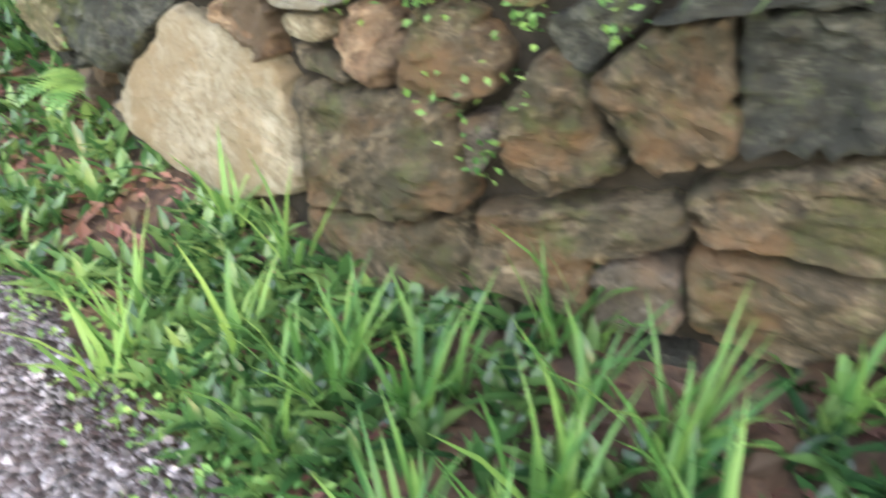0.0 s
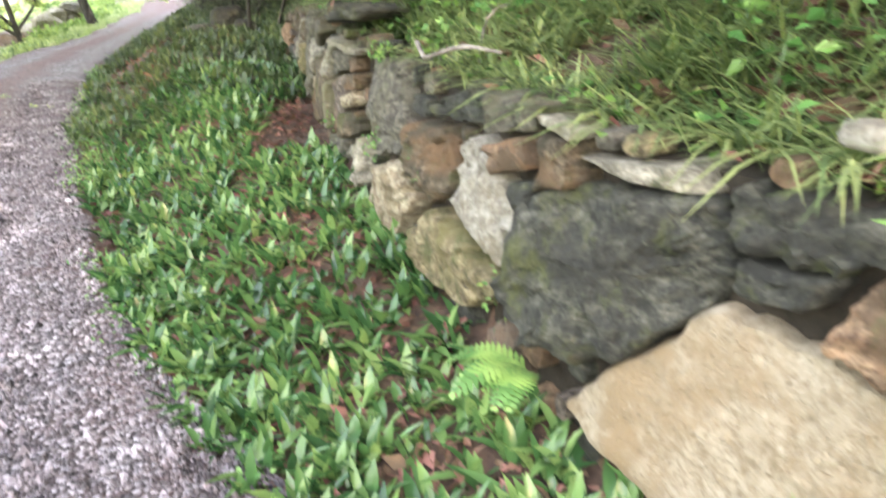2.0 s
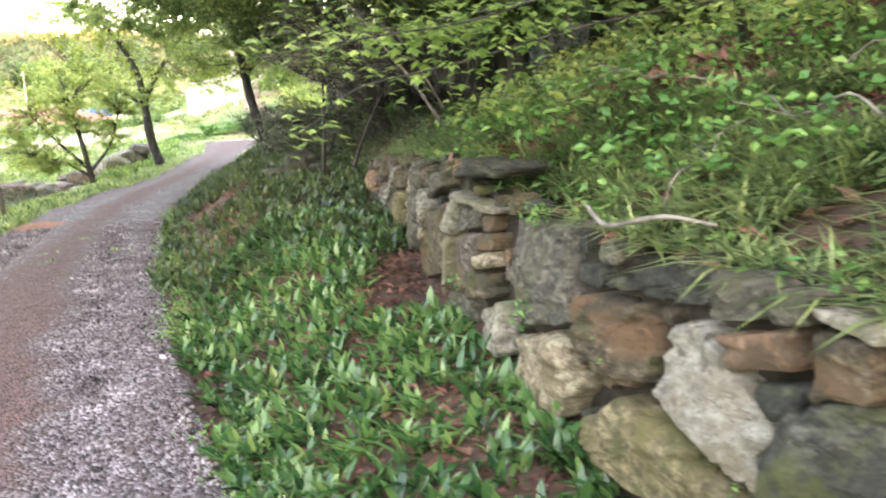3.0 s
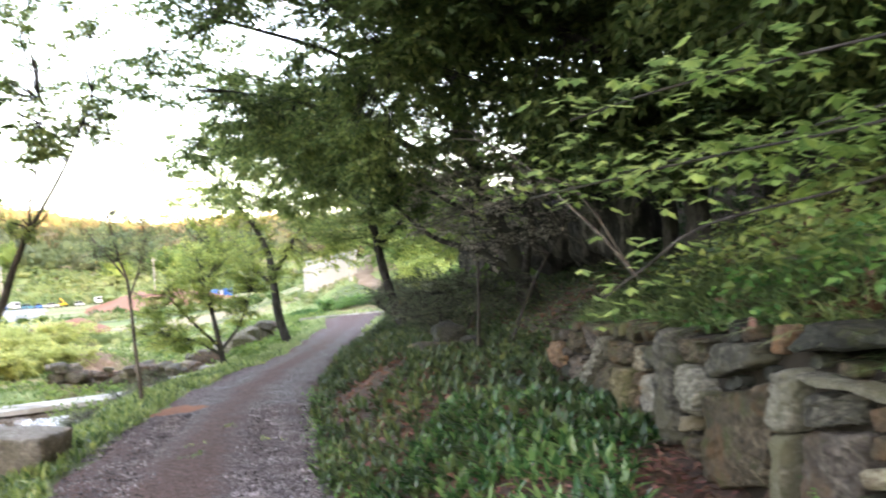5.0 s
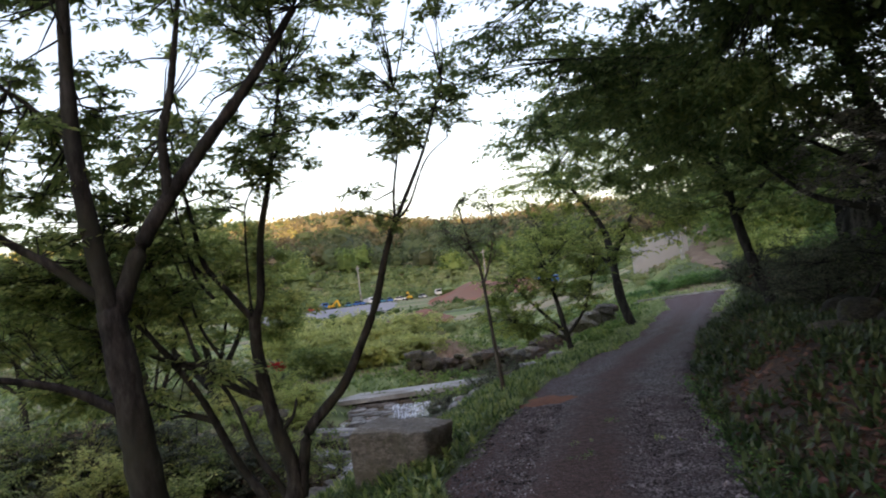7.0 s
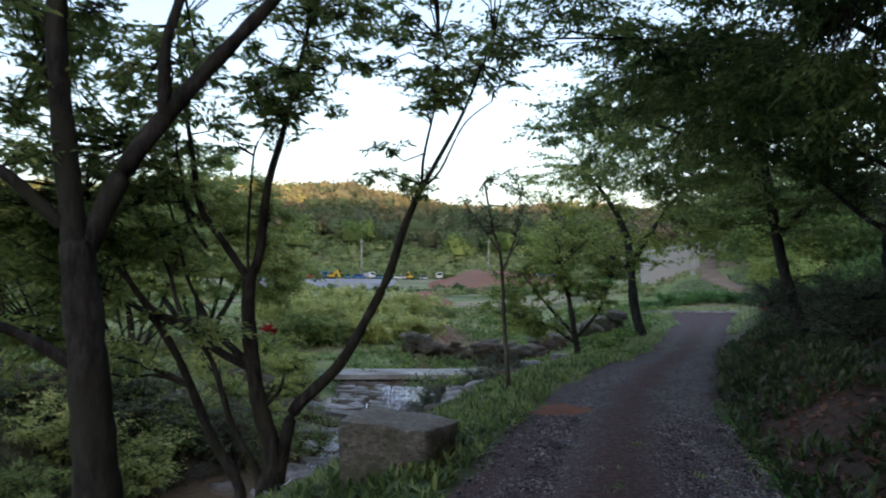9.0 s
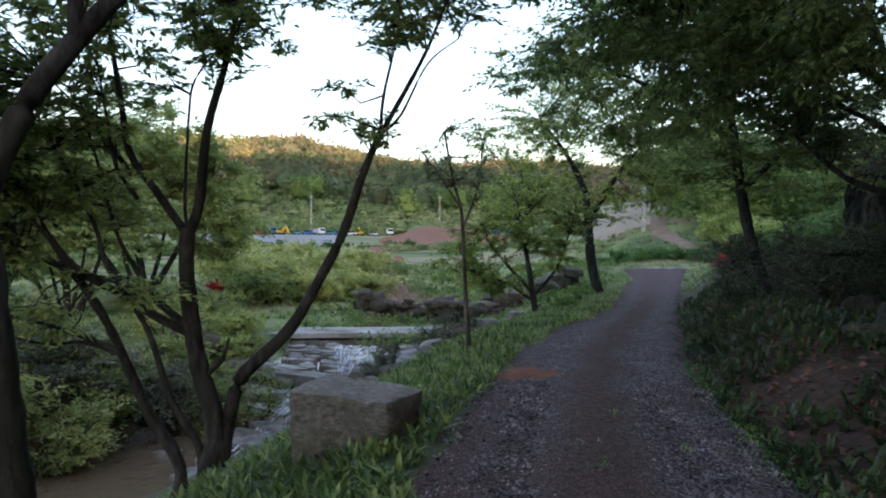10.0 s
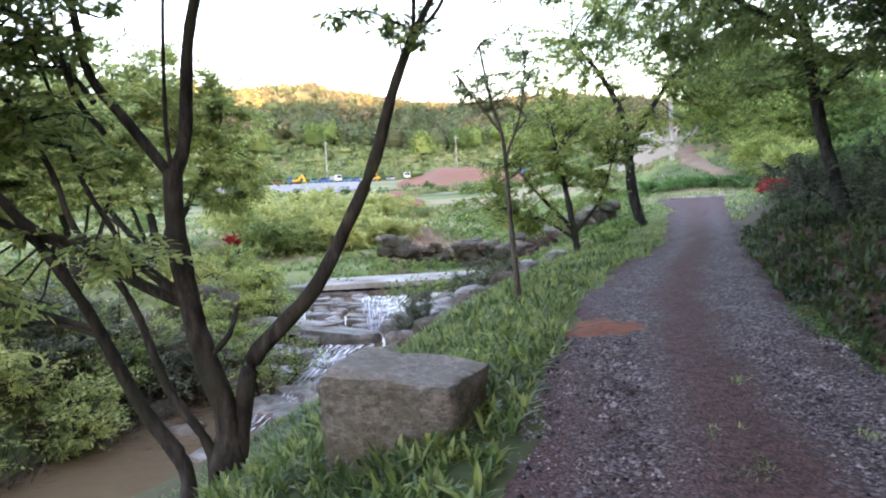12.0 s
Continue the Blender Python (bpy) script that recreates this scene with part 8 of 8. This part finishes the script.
for k, (a, r, s, h, mat, words) in enumerate([(58.5, 44, 3.2, 0.95, LEAF_WILLOW, PALE), (54.5, 42, 2.6, 0.85, LEAF_WILLOW, PALE), (62.5, 42, 3.0, 1.0, LEAF_WILLOW, PALE), (60.5, 34, 2.2, 0.75, LEAF_WILLOW, PALE), (57.0, 35, 2.0, 0.7, LEAF_WILLOW, PALE), (64.0, 33, 2.2, 0.9, LEAF_WILLOW, PALE), (54.0, 30, 1.5, 0.5, LEAF_WILLOW, PALE), (57.5, 28, 1.7, 0.6, LEAF_WILLOW, PALE), (62.0, 27, 1.6, 0.6, LEAF_MID, DARK)]):
    c = polar(a, r)
    bush("willow_thicket", words, "shrub", [((c[0], c[1], c[2] + h * 0.95), (s, s, h * 1.15), 1), ((c[0] + 0.4 * s, c[1] - 0.3 * s, c[2] + h * 1.2), (0.6 * s, 0.5 * s, 0.7 * h), 0.5)], 430, 15, (0.2, 0.07), mat, 110 + k, "willow thickets", stems=6)
for k, (a, r, s, h) in enumerate([(27.0, 49, 2.0, 1.5), (25.0, 45, 2.0, 1.4), (23.5, 41, 1.7, 1.2), (29.4, 64, 2.6, 2.4), (28.0, 60, 2.6, 2.4), (26.6, 56, 2.4, 2.2), (29.0, 72, 2.8, 2.6)]):
    c = polar(a, r)
    bush("slope_bush", "Bright yellow-green bush on the slope by the road", "shrub", [((c[0], c[1], c[2] + h * 0.8), (s, s, h), 1)], 700, 17, (0.15, 0.07), LEAF_SPRING, 120 + k, "bright bushes by the road", stems=4)
for k, (a, r) in enumerate([(36.0, 44), (34.0, 45), (32.0, 46), (30.0, 46), (28.0, 45)]):
    c = polar(a, r)
    bush("kerb_hedge", "Fresh green weeds behind the kerb", "shrub", [((c[0], c[1], c[2] + 0.3), (1.5, 1.3, 0.35), 1)], 260, 15, (0.14, 0.06), LEAF_GRASS, 130 + k, "weeds behind the kerb", stems=3)
for k, (x, y, z, s) in enumerate([(-20.6, 32.6, 0.85, 0.55), (-21.6, 33.6, 0.8, 0.5)]):
    g = float(ground(x, y))
    bush("red_azalea", "Azalea bush covered in red flowers", "shrub", [((x, y, g + s * 0.6), (s, s, s * 0.5), 1)], 240, 14, (0.09, 0.07), FLOWER_RED, 140 + k, "azaleas", stems=4)
bush("purple_azalea", "Small azalea bush covered in purple flowers", "shrub", [((-19.2, 31.0, float(ground(-19.2, 31.0)) + 0.35), (0.35, 0.35, 0.28), 1)], 90, 12, (0.07, 0.05), FLOWER_PURPLE, 145, "azaleas", stems=3)
for k, (a, r) in enumerate([(64.9, 29), (65.6, 29.4)]):
    c = polar(a, r)
    bush("red_azalea", "Azalea bush covered in red flowers", "shrub", [((c[0], c[1], c[2] + 0.45), (0.2, 0.2, 0.15), 1)], 80, 12, (0.08, 0.06), FLOWER_RED, 147 + k, "azaleas", stems=3)


def patch(name, az, rad, dz, mat, label, category, bump=0.0, na=40, nr=24, seed=0, bend=0.0):
    """A field laid over the ground between two bearings and two distances."""
    A, R = np.meshgrid(np.linspace(*az, na), np.linspace(*rad, nr))
    edge = np.minimum(np.minimum((A - az[0]), (az[1] - A)) / (az[1] - az[0]), np.minimum(R - rad[0], rad[1] - R) / (rad[1] - rad[0])) * 2
    P = polar(A + bend * ((R - rad[0]) / (rad[1] - rad[0])) ** 2 + 0.6 * min(1.0, (az[1] - az[0]) / 5) * waves(A, R, 0.35, seed) * (1 - edge), R + 1.5 * waves(A, R, 0.4, seed + 1) * (1 - edge))
    P[..., 2] += dz * smooth(0, 0.12, edge) - 0.25 * (edge <= 0) + bump * smooth(0.0, 0.8, edge) * (1 + 0.35 * waves(A * 3, R, 0.3, seed))
    i = np.arange(A.size).reshape(A.shape)
    q = np.stack([i[:-1, :-1], i[1:, :-1], i[1:, 1:], i[:-1, 1:]], -1).reshape(-1, 4)
    return solid(name, mesh_np(name, P, q, True), mat, label, category, kind="structure")


patch("parking_lot", (55.6, 66.0), (90, 166), 0.25, ASPHALT, "Flat grey car park across the valley", "car park", seed=1)
patch("red_mound", (43.0, 53.0), (88, 135), 0.2, RED_EARTH, "Bare red earth of a building site", "earth", 1.7, seed=2)
patch("reed_field", (46.0, 53.5), (27, 33), 0.12, DRY_REED, "Field of dry pinkish-brown reeds", "reeds", 0.02, seed=3)
patch("clay_bank", (51.0, 56.5), (52, 60), 0.2, RED_EARTH, "Low bank of bare clay", "earth", 0.8, seed=4)
def ribbon(name, bearings, width, dz, mat, label, category, seed):
    """A worn track laid over the ground along (bearing, distance) points, with uneven edges."""
    c = curve([polar(a, r)[:2] for a, r in bearings], 0.5)
    d = unit(np.gradient(c, axis=0))
    n = np.stack([-d[:, 1], d[:, 0]], -1)
    k = np.arange(len(c))
    wide = width * (0.5 + 0.09 * np.sin(k * 0.55 + seed) + 0.06 * np.sin(k * 1.3))
    U = np.linspace(-1, 1, 9)
    P = c[:, None] + n[:, None] * (wide[:, None] * U[None])[..., None]
    Z = ground(P[..., 0], P[..., 1]) + dz * (1 - np.abs(U[None]) ** 4) - 0.12 * (np.abs(U[None]) > 0.99)
    i = np.arange(len(c) * 9).reshape(len(c), 9)
    q = np.stack([i[:-1, :-1], i[1:, :-1], i[1:, 1:], i[:-1, 1:]], -1).reshape(-1, 4)
    solid(name, mesh_np(name, np.dstack([P, Z]), q, True), mat, label, category, kind="structure")


ribbon("dirt_track", [(25.5, 47.0), (27.6, 48.0), (29.6, 49.6), (31.0, 52.0), (31.9, 55.5), (32.1, 60), (31.7, 65), (31.0, 72), (30.0, 82)], 1.7, 0.14, DIRT_ROAD, "Pale dirt track climbing round the wooded slope", "track", 5)


ra, rr_ = rh.uniform(45.6, 53.9, 1700), rh.uniform(26.6, 33.4, 1700)
v, f = blades(polar(ra, rr_), 9, 0.34, 0.03, 0.5, rh, 0.4, 2)
solid("dry_reeds", mesh_np("dry_reeds", v, f), LEAF_REED, "Dry pinkish-brown reeds standing on the valley floor", "reeds", kind="stuff")

# ---------------------------------------------------------------- vehicles and poles, far off
PAINT = {k: material("paint_" + k, [c, tuple(min(1, v * 1.2) for v in c)], 1.0, 0.4, 0) for k, c in {"yellow": (0.75, 0.42, 0.03), "blue": (0.05, 0.16, 0.45), "white": (0.75, 0.75, 0.74), "red": (0.5, 0.06, 0.05), "silver": (0.45, 0.47, 0.5), "teal": (0.08, 0.25, 0.32)}.items()}
GLASS_DARK = material("dark_car_glass", [(0.02, 0.025, 0.03), (0.03, 0.035, 0.04)], 2.0, 0.1, 0)
RUBBER = material("black_rubber", [(0.015, 0.015, 0.015), (0.03, 0.03, 0.03)], 5.0, 0.9, 0)


def wheel_me(name, m, r=0.32, w=0.2, n=14):
    a = np.arange(n) * 2 * np.pi / n
    v = [(rr * math.cos(t), y, rr * math.sin(t)) for y, rr in ((-w / 2, r * 0.8), (-w / 2 + 0.03, r), (w / 2 - 0.03, r), (w / 2, r * 0.8)) for t in a]
    q = [(j * n + i, j * n + (i + 1) % n, (j + 1) * n + (i + 1) % n, (j + 1) * n + i) for j in range(3) for i in range(n)]
    v += [(0, -w / 2, 0), (0, w / 2, 0)]
    t = [((i + 1) % n, i, 4 * n) for i in range(n)] + [(3 * n + i, 3 * n + (i + 1) % n, 4 * n + 1) for i in range(n)]
    return mesh_np(name, [tuple(m @ Vector(p)) for p in v], [np.array(q), np.array(t)])


def car(az, r, colour, turn, truck=False):
    c = polar(az, r, dz=0.27)
    m = pose(*c, 0, 0, turn) @ Matrix.Scale(0.62, 4)
    ob = thing("truck" if truck else "car", f"Parked {colour} {'truck' if truck else 'car'} seen far across the valley", "truck" if truck else "car", "vehicles across the valley", at=tuple(c))
    if truck:
        part("body", box_me("body", -2.6, -1.0, 0.75, 1.0, 1.0, 2.0, 0.06, m), PAINT["silver"], ob)
        cab = part("cab", box_me("cab", 1.1, -0.95, 0.5, 2.6, 0.95, 2.3, 0.15, m), PAINT[colour], ob)
        part("windscreen", box_me("windscreen", 2.55, -0.8, 1.4, 2.64, 0.8, 2.05, 0.02, m), GLASS_DARK, cab)
    else:
        part("body", box_me("body", -2.1, -0.85, 0.3, 2.1, 0.85, 0.92, 0.14, m), PAINT[colour], ob)
        cabin = part("cabin", box_me("cabin", -1.3, -0.74, 0.9, 0.95, 0.74, 1.48, 0.2, m), GLASS_DARK, ob)
        part("roof", box_me("roof", -1.0, -0.66, 1.46, 0.6, 0.66, 1.53, 0.03, m), PAINT[colour], cabin)
    for x in (-1.35, 1.4):
        for y in (-0.8, 0.8):
            part("wheel", wheel_me("wheel", m @ pose(x, y, 0.32)), RUBBER, ob)


def excavator(az, r, turn):
    c = polar(az, r, dz=0.25)
    m = pose(*c, 0, 0, turn) @ Matrix.Scale(0.45, 4)
    ob = thing("excavator", "Yellow excavator parked far across the valley", "excavator", "vehicles across the valley", at=tuple(c))
    for y in (-1.1, 1.1):
        part("track", box_me("track", -1.7, y - 0.25, 0.0, 1.7, y + 0.25, 0.75, 0.2, m), RUBBER, ob)
    part("house", box_me("house", -1.7, -1.1, 0.85, 0.9, 1.1, 1.75, 0.12, m), PAINT["yellow"], ob)
    part("cab", box_me("cab", -0.2, 0.15, 1.7, 1.1, 1.1, 2.75, 0.1, m), GLASS_DARK, ob)
    for a, b in (((0.9, -0.3, 1.5), (3.4, -0.3, 3.6)), ((3.4, -0.3, 3.6), (4.6, -0.3, 1.6))):
        v, q, t = tube([tuple(m @ Vector(a)), tuple(m @ ((Vector(a) + Vector(b)) / 2)), tuple(m @ Vector(b))], 0.22, 0.16, 6, 0)
        boom = part("boom", mesh_np("boom", v, [q, t]), PAINT["yellow"], ob)
    part("bucket", box_me("bucket", 4.2, -0.7, 0.7, 5.0, 0.1, 1.6, 0.15, m), PAINT["yellow"], boom)


for az, col, tr, rr in [(61.6, "red", 0, 160), (60.8, "blue", 1, 160), (59.0, "teal", 0, 161), (58.2, "blue", 0, 160), (57.4, "white", 1, 161), (56.6, "teal", 0, 160), (55.9, "blue", 0, 161), (55.1, "white", 0, 160), (53.4, "silver", 0, 159), (52.2, "white", 1, 158)]:
    car(az, rr, col, rh.uniform(-40, 40), bool(tr))
for az, col, tr, rr in [(50.2, "white", 0, 132), (49.8, "white", 1, 134), (45.4, "teal", 1, 128), (44.8, "blue", 1, 129), (44.2, "white", 0, 130), (43.7, "blue", 1, 130)]:
    car(az, rr, col, rh.uniform(-40, 40), bool(tr))
for az, rr, tn in [(60.2, 157, 20), (54.4, 157, 160), (46.0, 126, 60)]:
    excavator(az, rr, tn)


def pole(x, y, z, height, radius, label, arm=True):
    ob = thing("utility_pole", label, "pole", "utility poles", at=(x, y, z))
    v, q, t = tube([(x, y, z - 0.2), (x, y, z + height / 2), (x, y, z + height)], radius, radius * 0.7, 10, 0)
    part("shaft", mesh_np("shaft", v, [q, t], True), CONCRETE, ob)
    if arm:
        arm_ob = part("crossarm", box_me("crossarm", x - 0.7, y - 0.05, z + height - 0.6, x + 0.7, y + 0.05, z + height - 0.5, 0.01), METAL, ob)
        for k in (-0.6, -0.2, 0.2, 0.6):
            part("insulator", box_me("insulator", x + k - 0.05, y - 0.05, z + height - 0.5, x + k + 0.05, y + 0.05, z + height - 0.3, 0.02), CONCRETE, arm_ob)


pole(-38.0, 52.2, float(ground(-38.0, 52.2)), 8.6, 0.17, "Pale concrete utility pole beside the road")
for a, r in [(58.0, 170), (48.5, 172), (67.0, 175)]:
    c = polar(a, r)
    pole(c[0], c[1], c[2], 9.0, 0.2, "Distant grey utility pole on the terraces", True)

# ---------------------------------------------------------------- kerb, road wall and rail
k0, k1 = Vector((-28.6, 34.2, 0.0)), Vector((-25.7, 39.2, 0.0))
ka = math.degrees(math.atan2(k1.y - k0.y, k1.x - k0.x))
km = pose(k0.x, k0.y, 0, 0, 0, ka)
kerb = thing("kerb", "Pale concrete kerb across the end of the track", "kerb", kind="structure", at=tuple(k0))
for i in range(6):
    part("kerb_stone", box_me("kerb_stone", i * 0.97, -0.12, -0.1, i * 0.97 + 0.955, 0.12, 0.13, 0.02, km), CONCRETE, kerb)
wm = pose(-42.0, 53.0, 0, 0, 0, math.degrees(math.atan2(4.5, 4.0)))
road_wall = thing("road_wall", "Pale concrete retaining wall below a rising road", "wall", kind="structure", at=(-42.0, 53.0, 2.0))
bm = bmesh.new()
vs = [bm.verts.new(wm @ Vector(p)) for p in [(-0.9, -0.15, 1.2), (3.4, -0.15, 1.9), (3.4, -0.15, 4.05), (-0.9, -0.15, 3.35), (-0.9, 0.15, 1.2), (3.4, 0.15, 1.9), (3.4, 0.15, 4.05), (-0.9, 0.15, 3.35)]]
for q in ((0, 1, 2, 3), (5, 4, 7, 6), (4, 0, 3, 7), (1, 5, 6, 2), (3, 2, 6, 7), (4, 5, 1, 0)):
    bm.faces.new([vs[i] for i in q])
bmesh.ops.bevel(bm, geom=list(bm.edges), offset=0.03, segments=1, affect="EDGES")
wall_me = bpy.data.meshes.new("panel")
bm.to_mesh(wall_me)
bm.free()
part("panel", wall_me, PALE_CONCRETE, road_wall)
rail = thing("guard_rail", "Galvanised guard rail along the rising road", "rail", at=(-42.0, 53.0, 3.2))
for k in range(9):
    u = k / 8
    part("post", box_me("post", 4.0 * u - 0.65, -0.05, 3.3 + 0.65 * u, 4.0 * u - 0.55, 0.05, 3.8 + 0.65 * u, 0.01, wm), METAL, rail)
v, q, t = tube([tuple(wm @ Vector((-0.7, -0.08, 3.7))), tuple(wm @ Vector((1.4, -0.08, 4.04))), tuple(wm @ Vector((3.5, -0.08, 4.38)))], 0.07, 0.07, 6, 0)
part("beam", mesh_np("beam", v, [q, t]), METAL, rail)

# ---------------------------------------------------------------- crag above the track
rc = np.random.default_rng(77)
crag = thing("crag", "Dark weathered crag with pale vertical streaks on the bank", "rock", at=(-9.0, 18.4, 1.4))
for k in range(11):
    u = k / 10
    x, y = -11.6 + 4.6 * u + rc.normal(0, 0.12), 20.4 - 3.8 * u + rc.normal(0, 0.12)
    h = rc.uniform(0.75, 1.25)
    part("rock_face", rock("rock_face", 900 + k, (rc.uniform(0.4, 0.75), rc.uniform(0.35, 0.5), h * rc.uniform(0.55, 1.0)), (x, y, 2.3 + 0.2 * rc.normal()), rc.uniform(0, 3), 3.0, 0.4, 5), CRAG, crag)
for x, y, w, h, tone in ((-8.88, 13.45, 0.25, 0.24, "dark"), (-9.02, 13.05, 0.32, 0.09, "grey"), (-8.45, 13.3, 0.17, 0.13, "dark")):
    solid("bank_rock", rock("bank_rock", int(w * 1000), (w, w * 0.7, h), (x, y, float(ground(x, y)) + h * 0.5), 0.6, 3.2, 0.2, 5), STONE[tone], "Bare grey rock in the hollow under the trees", "rock", "rocks of the hollow")

# ---------------------------------------------------------------- small things on the wall and the path
def on_top(s, back):
    p, d = wall_at(s)
    n = np.array([d[1], -d[0]])
    return p + n * back, math.atan2(d[1], d[0])


p, a = on_top(4.86, 0.10)
solid("white_stone", rock("white_stone", 41, (0.065, 0.035, 0.03), (p[0], p[1], 1.12), a, 3.5, 0.2, 4), STONE["white"], "White angular stone lying on top of the wall", "stone")
p0, _ = on_top(6.95, 0.05)
p1, _ = on_top(6.65, 0.0)
p2, _ = on_top(6.3, 0.14)
v, q, t = tube([(p0[0], p0[1], 1.14), (*((p0 + p1) / 2), 1.10), (p1[0], p1[1], 1.115), (*((p1 + p2) / 2), 1.16), (p2[0], p2[1], 1.15)], 0.010, 0.007, 7, 0.12)
solid("dead_branch", mesh_np("dead_branch", v, [q, t], True), TWIG, "Bleached crooked stick lying on the wall", "branch")


def bank_stick(x, y, heading, length, thick, seed):
    """A crooked dead stick with one side twig, lying on the bank."""
    r = np.random.default_rng(seed)
    pts = []
    for i in range(5):
        u = length * (i / 4 - 0.5)
        px, py = x + math.cos(heading) * u + r.normal(0, 0.05), y + math.sin(heading) * u + r.normal(0, 0.05)
        pts.append((px, py, float(ground(px, py)) + 0.10 + 0.06 * (i % 2) + r.uniform(0, 0.04)))
    bits = [tube(pts, thick, thick * 0.5, 6, 0.1, seed)]
    q = np.array(pts[2])
    e = q + np.array([math.cos(heading + 0.8), math.sin(heading + 0.8), 0.3]) * length * 0.3
    bits.append(tube([q, (q + e) / 2 + r.normal(0, 0.02, 3), e], thick * 0.6, thick * 0.3, 5, 0.1, seed + 1))
    V, F = join(bits)
    solid("dead_branch", mesh_np("dead_branch", V, F, True), TWIG, "Bleached crooked stick lying on the bank", "branch", "dead sticks on the bank")


for k, (x, y, h, l, th) in enumerate([(-2.1, 6.2, 2.2, 0.8, 0.006), (-1.2, 5.6, 0.4, 0.6, 0.005), (-2.9, 7.2, 2.6, 0.9, 0.006), (-0.6, 6.3, 2.9, 1.0, 0.007), (-1.7, 7.0, 0.9, 0.7, 0.005), (-3.8, 8.6, 2.3, 0.8, 0.006), (0.2, 5.4, 2.5, 0.9, 0.010), (-2.5, 5.9, 1.2, 0.6, 0.007)]):
    bank_stick(x, y, h, l, th, 300 + k)


def fern(x, y, z, face, size, seed):
    """A fern: arching fronds with paired leaflets."""
    r = np.random.default_rng(seed)
    ob = thing("fern", "Fresh pale-green fern growing from the wall's foot", "fern", at=(x, y, z))
    for k in range(6):
        a = face + r.uniform(-1.1, 1.1)
        L = size * r.uniform(0.7, 1.1)
        tt = np.linspace(0, 1, 16)
        c = np.stack([x + np.cos(a) * L * tt, y + np.sin(a) * L * tt, z + L * (0.75 * tt - 0.75 * tt**2)], -1)
        d = np.gradient(c, axis=0)
        s = unit(np.cross(d, [0, 0, 1]))
        V, F = [], []
        for i in range(2, 16):
            w = L * 0.26 * math.sin(math.pi * min(1, (i + 1) / 17)) ** 0.8
            for sg in (-1, 1):
                b = c[i]
                e = b + sg * s[i] * w + unit(d[i]) * w * 0.35
                h = unit(d[i]) * L * 0.03
                k0_ = len(V)
                V += [b - h, (b + e) / 2 - h, e, (b + e) / 2 + h, b + h]
                F.append([k0_, k0_ + 1, k0_ + 2, k0_ + 3, k0_ + 4])
        part("frond", mesh_np("frond", np.array(V), np.array(F)), LEAF_GRASS, ob)


p, a = on_top(5.62, -0.10)
fern(p[0], p[1], 0.33, a - 1.57 + math.pi, 0.24, 1)
rwd = np.random.default_rng(151)
for k, (s, z, n) in enumerate([(3.95, 0.74, 26), (3.86, 0.62, 26), (3.75, 0.80, 26), (3.78, 0.94, 34), (4.0, 0.98, 60), (4.25, 0.93, 26), (3.6, 0.93, 30), (7.35, 0.66, 46), (6.6, 0.68, 36), (7.3, 1.08, 60), (8.2, 0.62, 26), (5.95, 0.45, 22)]):
    w0 = on_wall(s, z, 0.05)
    pts = w0 + rwd.normal(0, 0.035, (n, 3))
    v, f = leaves_at(pts, rwd.normal(0, 1, (n, 3)), 0.026, 0.017, rwd)
    solid("wall_weed", mesh_np("wall_weed", v, f), LEAF_GRASS, "Small bright weed rooted in a joint of the wall", "weed", "weeds of the wall", "stuff")
ang = np.linspace(0, 2 * np.pi, 26, endpoint=False)
rad = 0.42 + 0.1 * np.sin(ang * 3 + 1) + 0.06 * np.sin(ang * 7)
cx, cy = -11.75, 11.02
cv = [(cx + 0.75 * q * math.cos(t) * u - 0.35 * q * math.sin(t) * u, cy + 1.0 * q * math.sin(t) * u + 0.35 * q * math.cos(t) * u, 0.03 + 0.028 * (1 - u * u)) for u in (1.0, 0.6, 0.25) for t, q in zip(ang, rad)] + [(cx, cy, 0.06)]
n = len(ang)
cq = [(j * n + i, j * n + (i + 1) % n, (j + 1) * n + (i + 1) % n, (j + 1) * n + i) for j in range(2) for i in range(n)]
ct = [(2 * n + i, 2 * n + (i + 1) % n, 3 * n) for i in range(n)]
solid("clay_patch", mesh_np("clay_patch", cv, [np.array(cq), np.array(ct)], True), CLAY, "Orange clay patch worn into the gravel track", "clay", kind="structure")
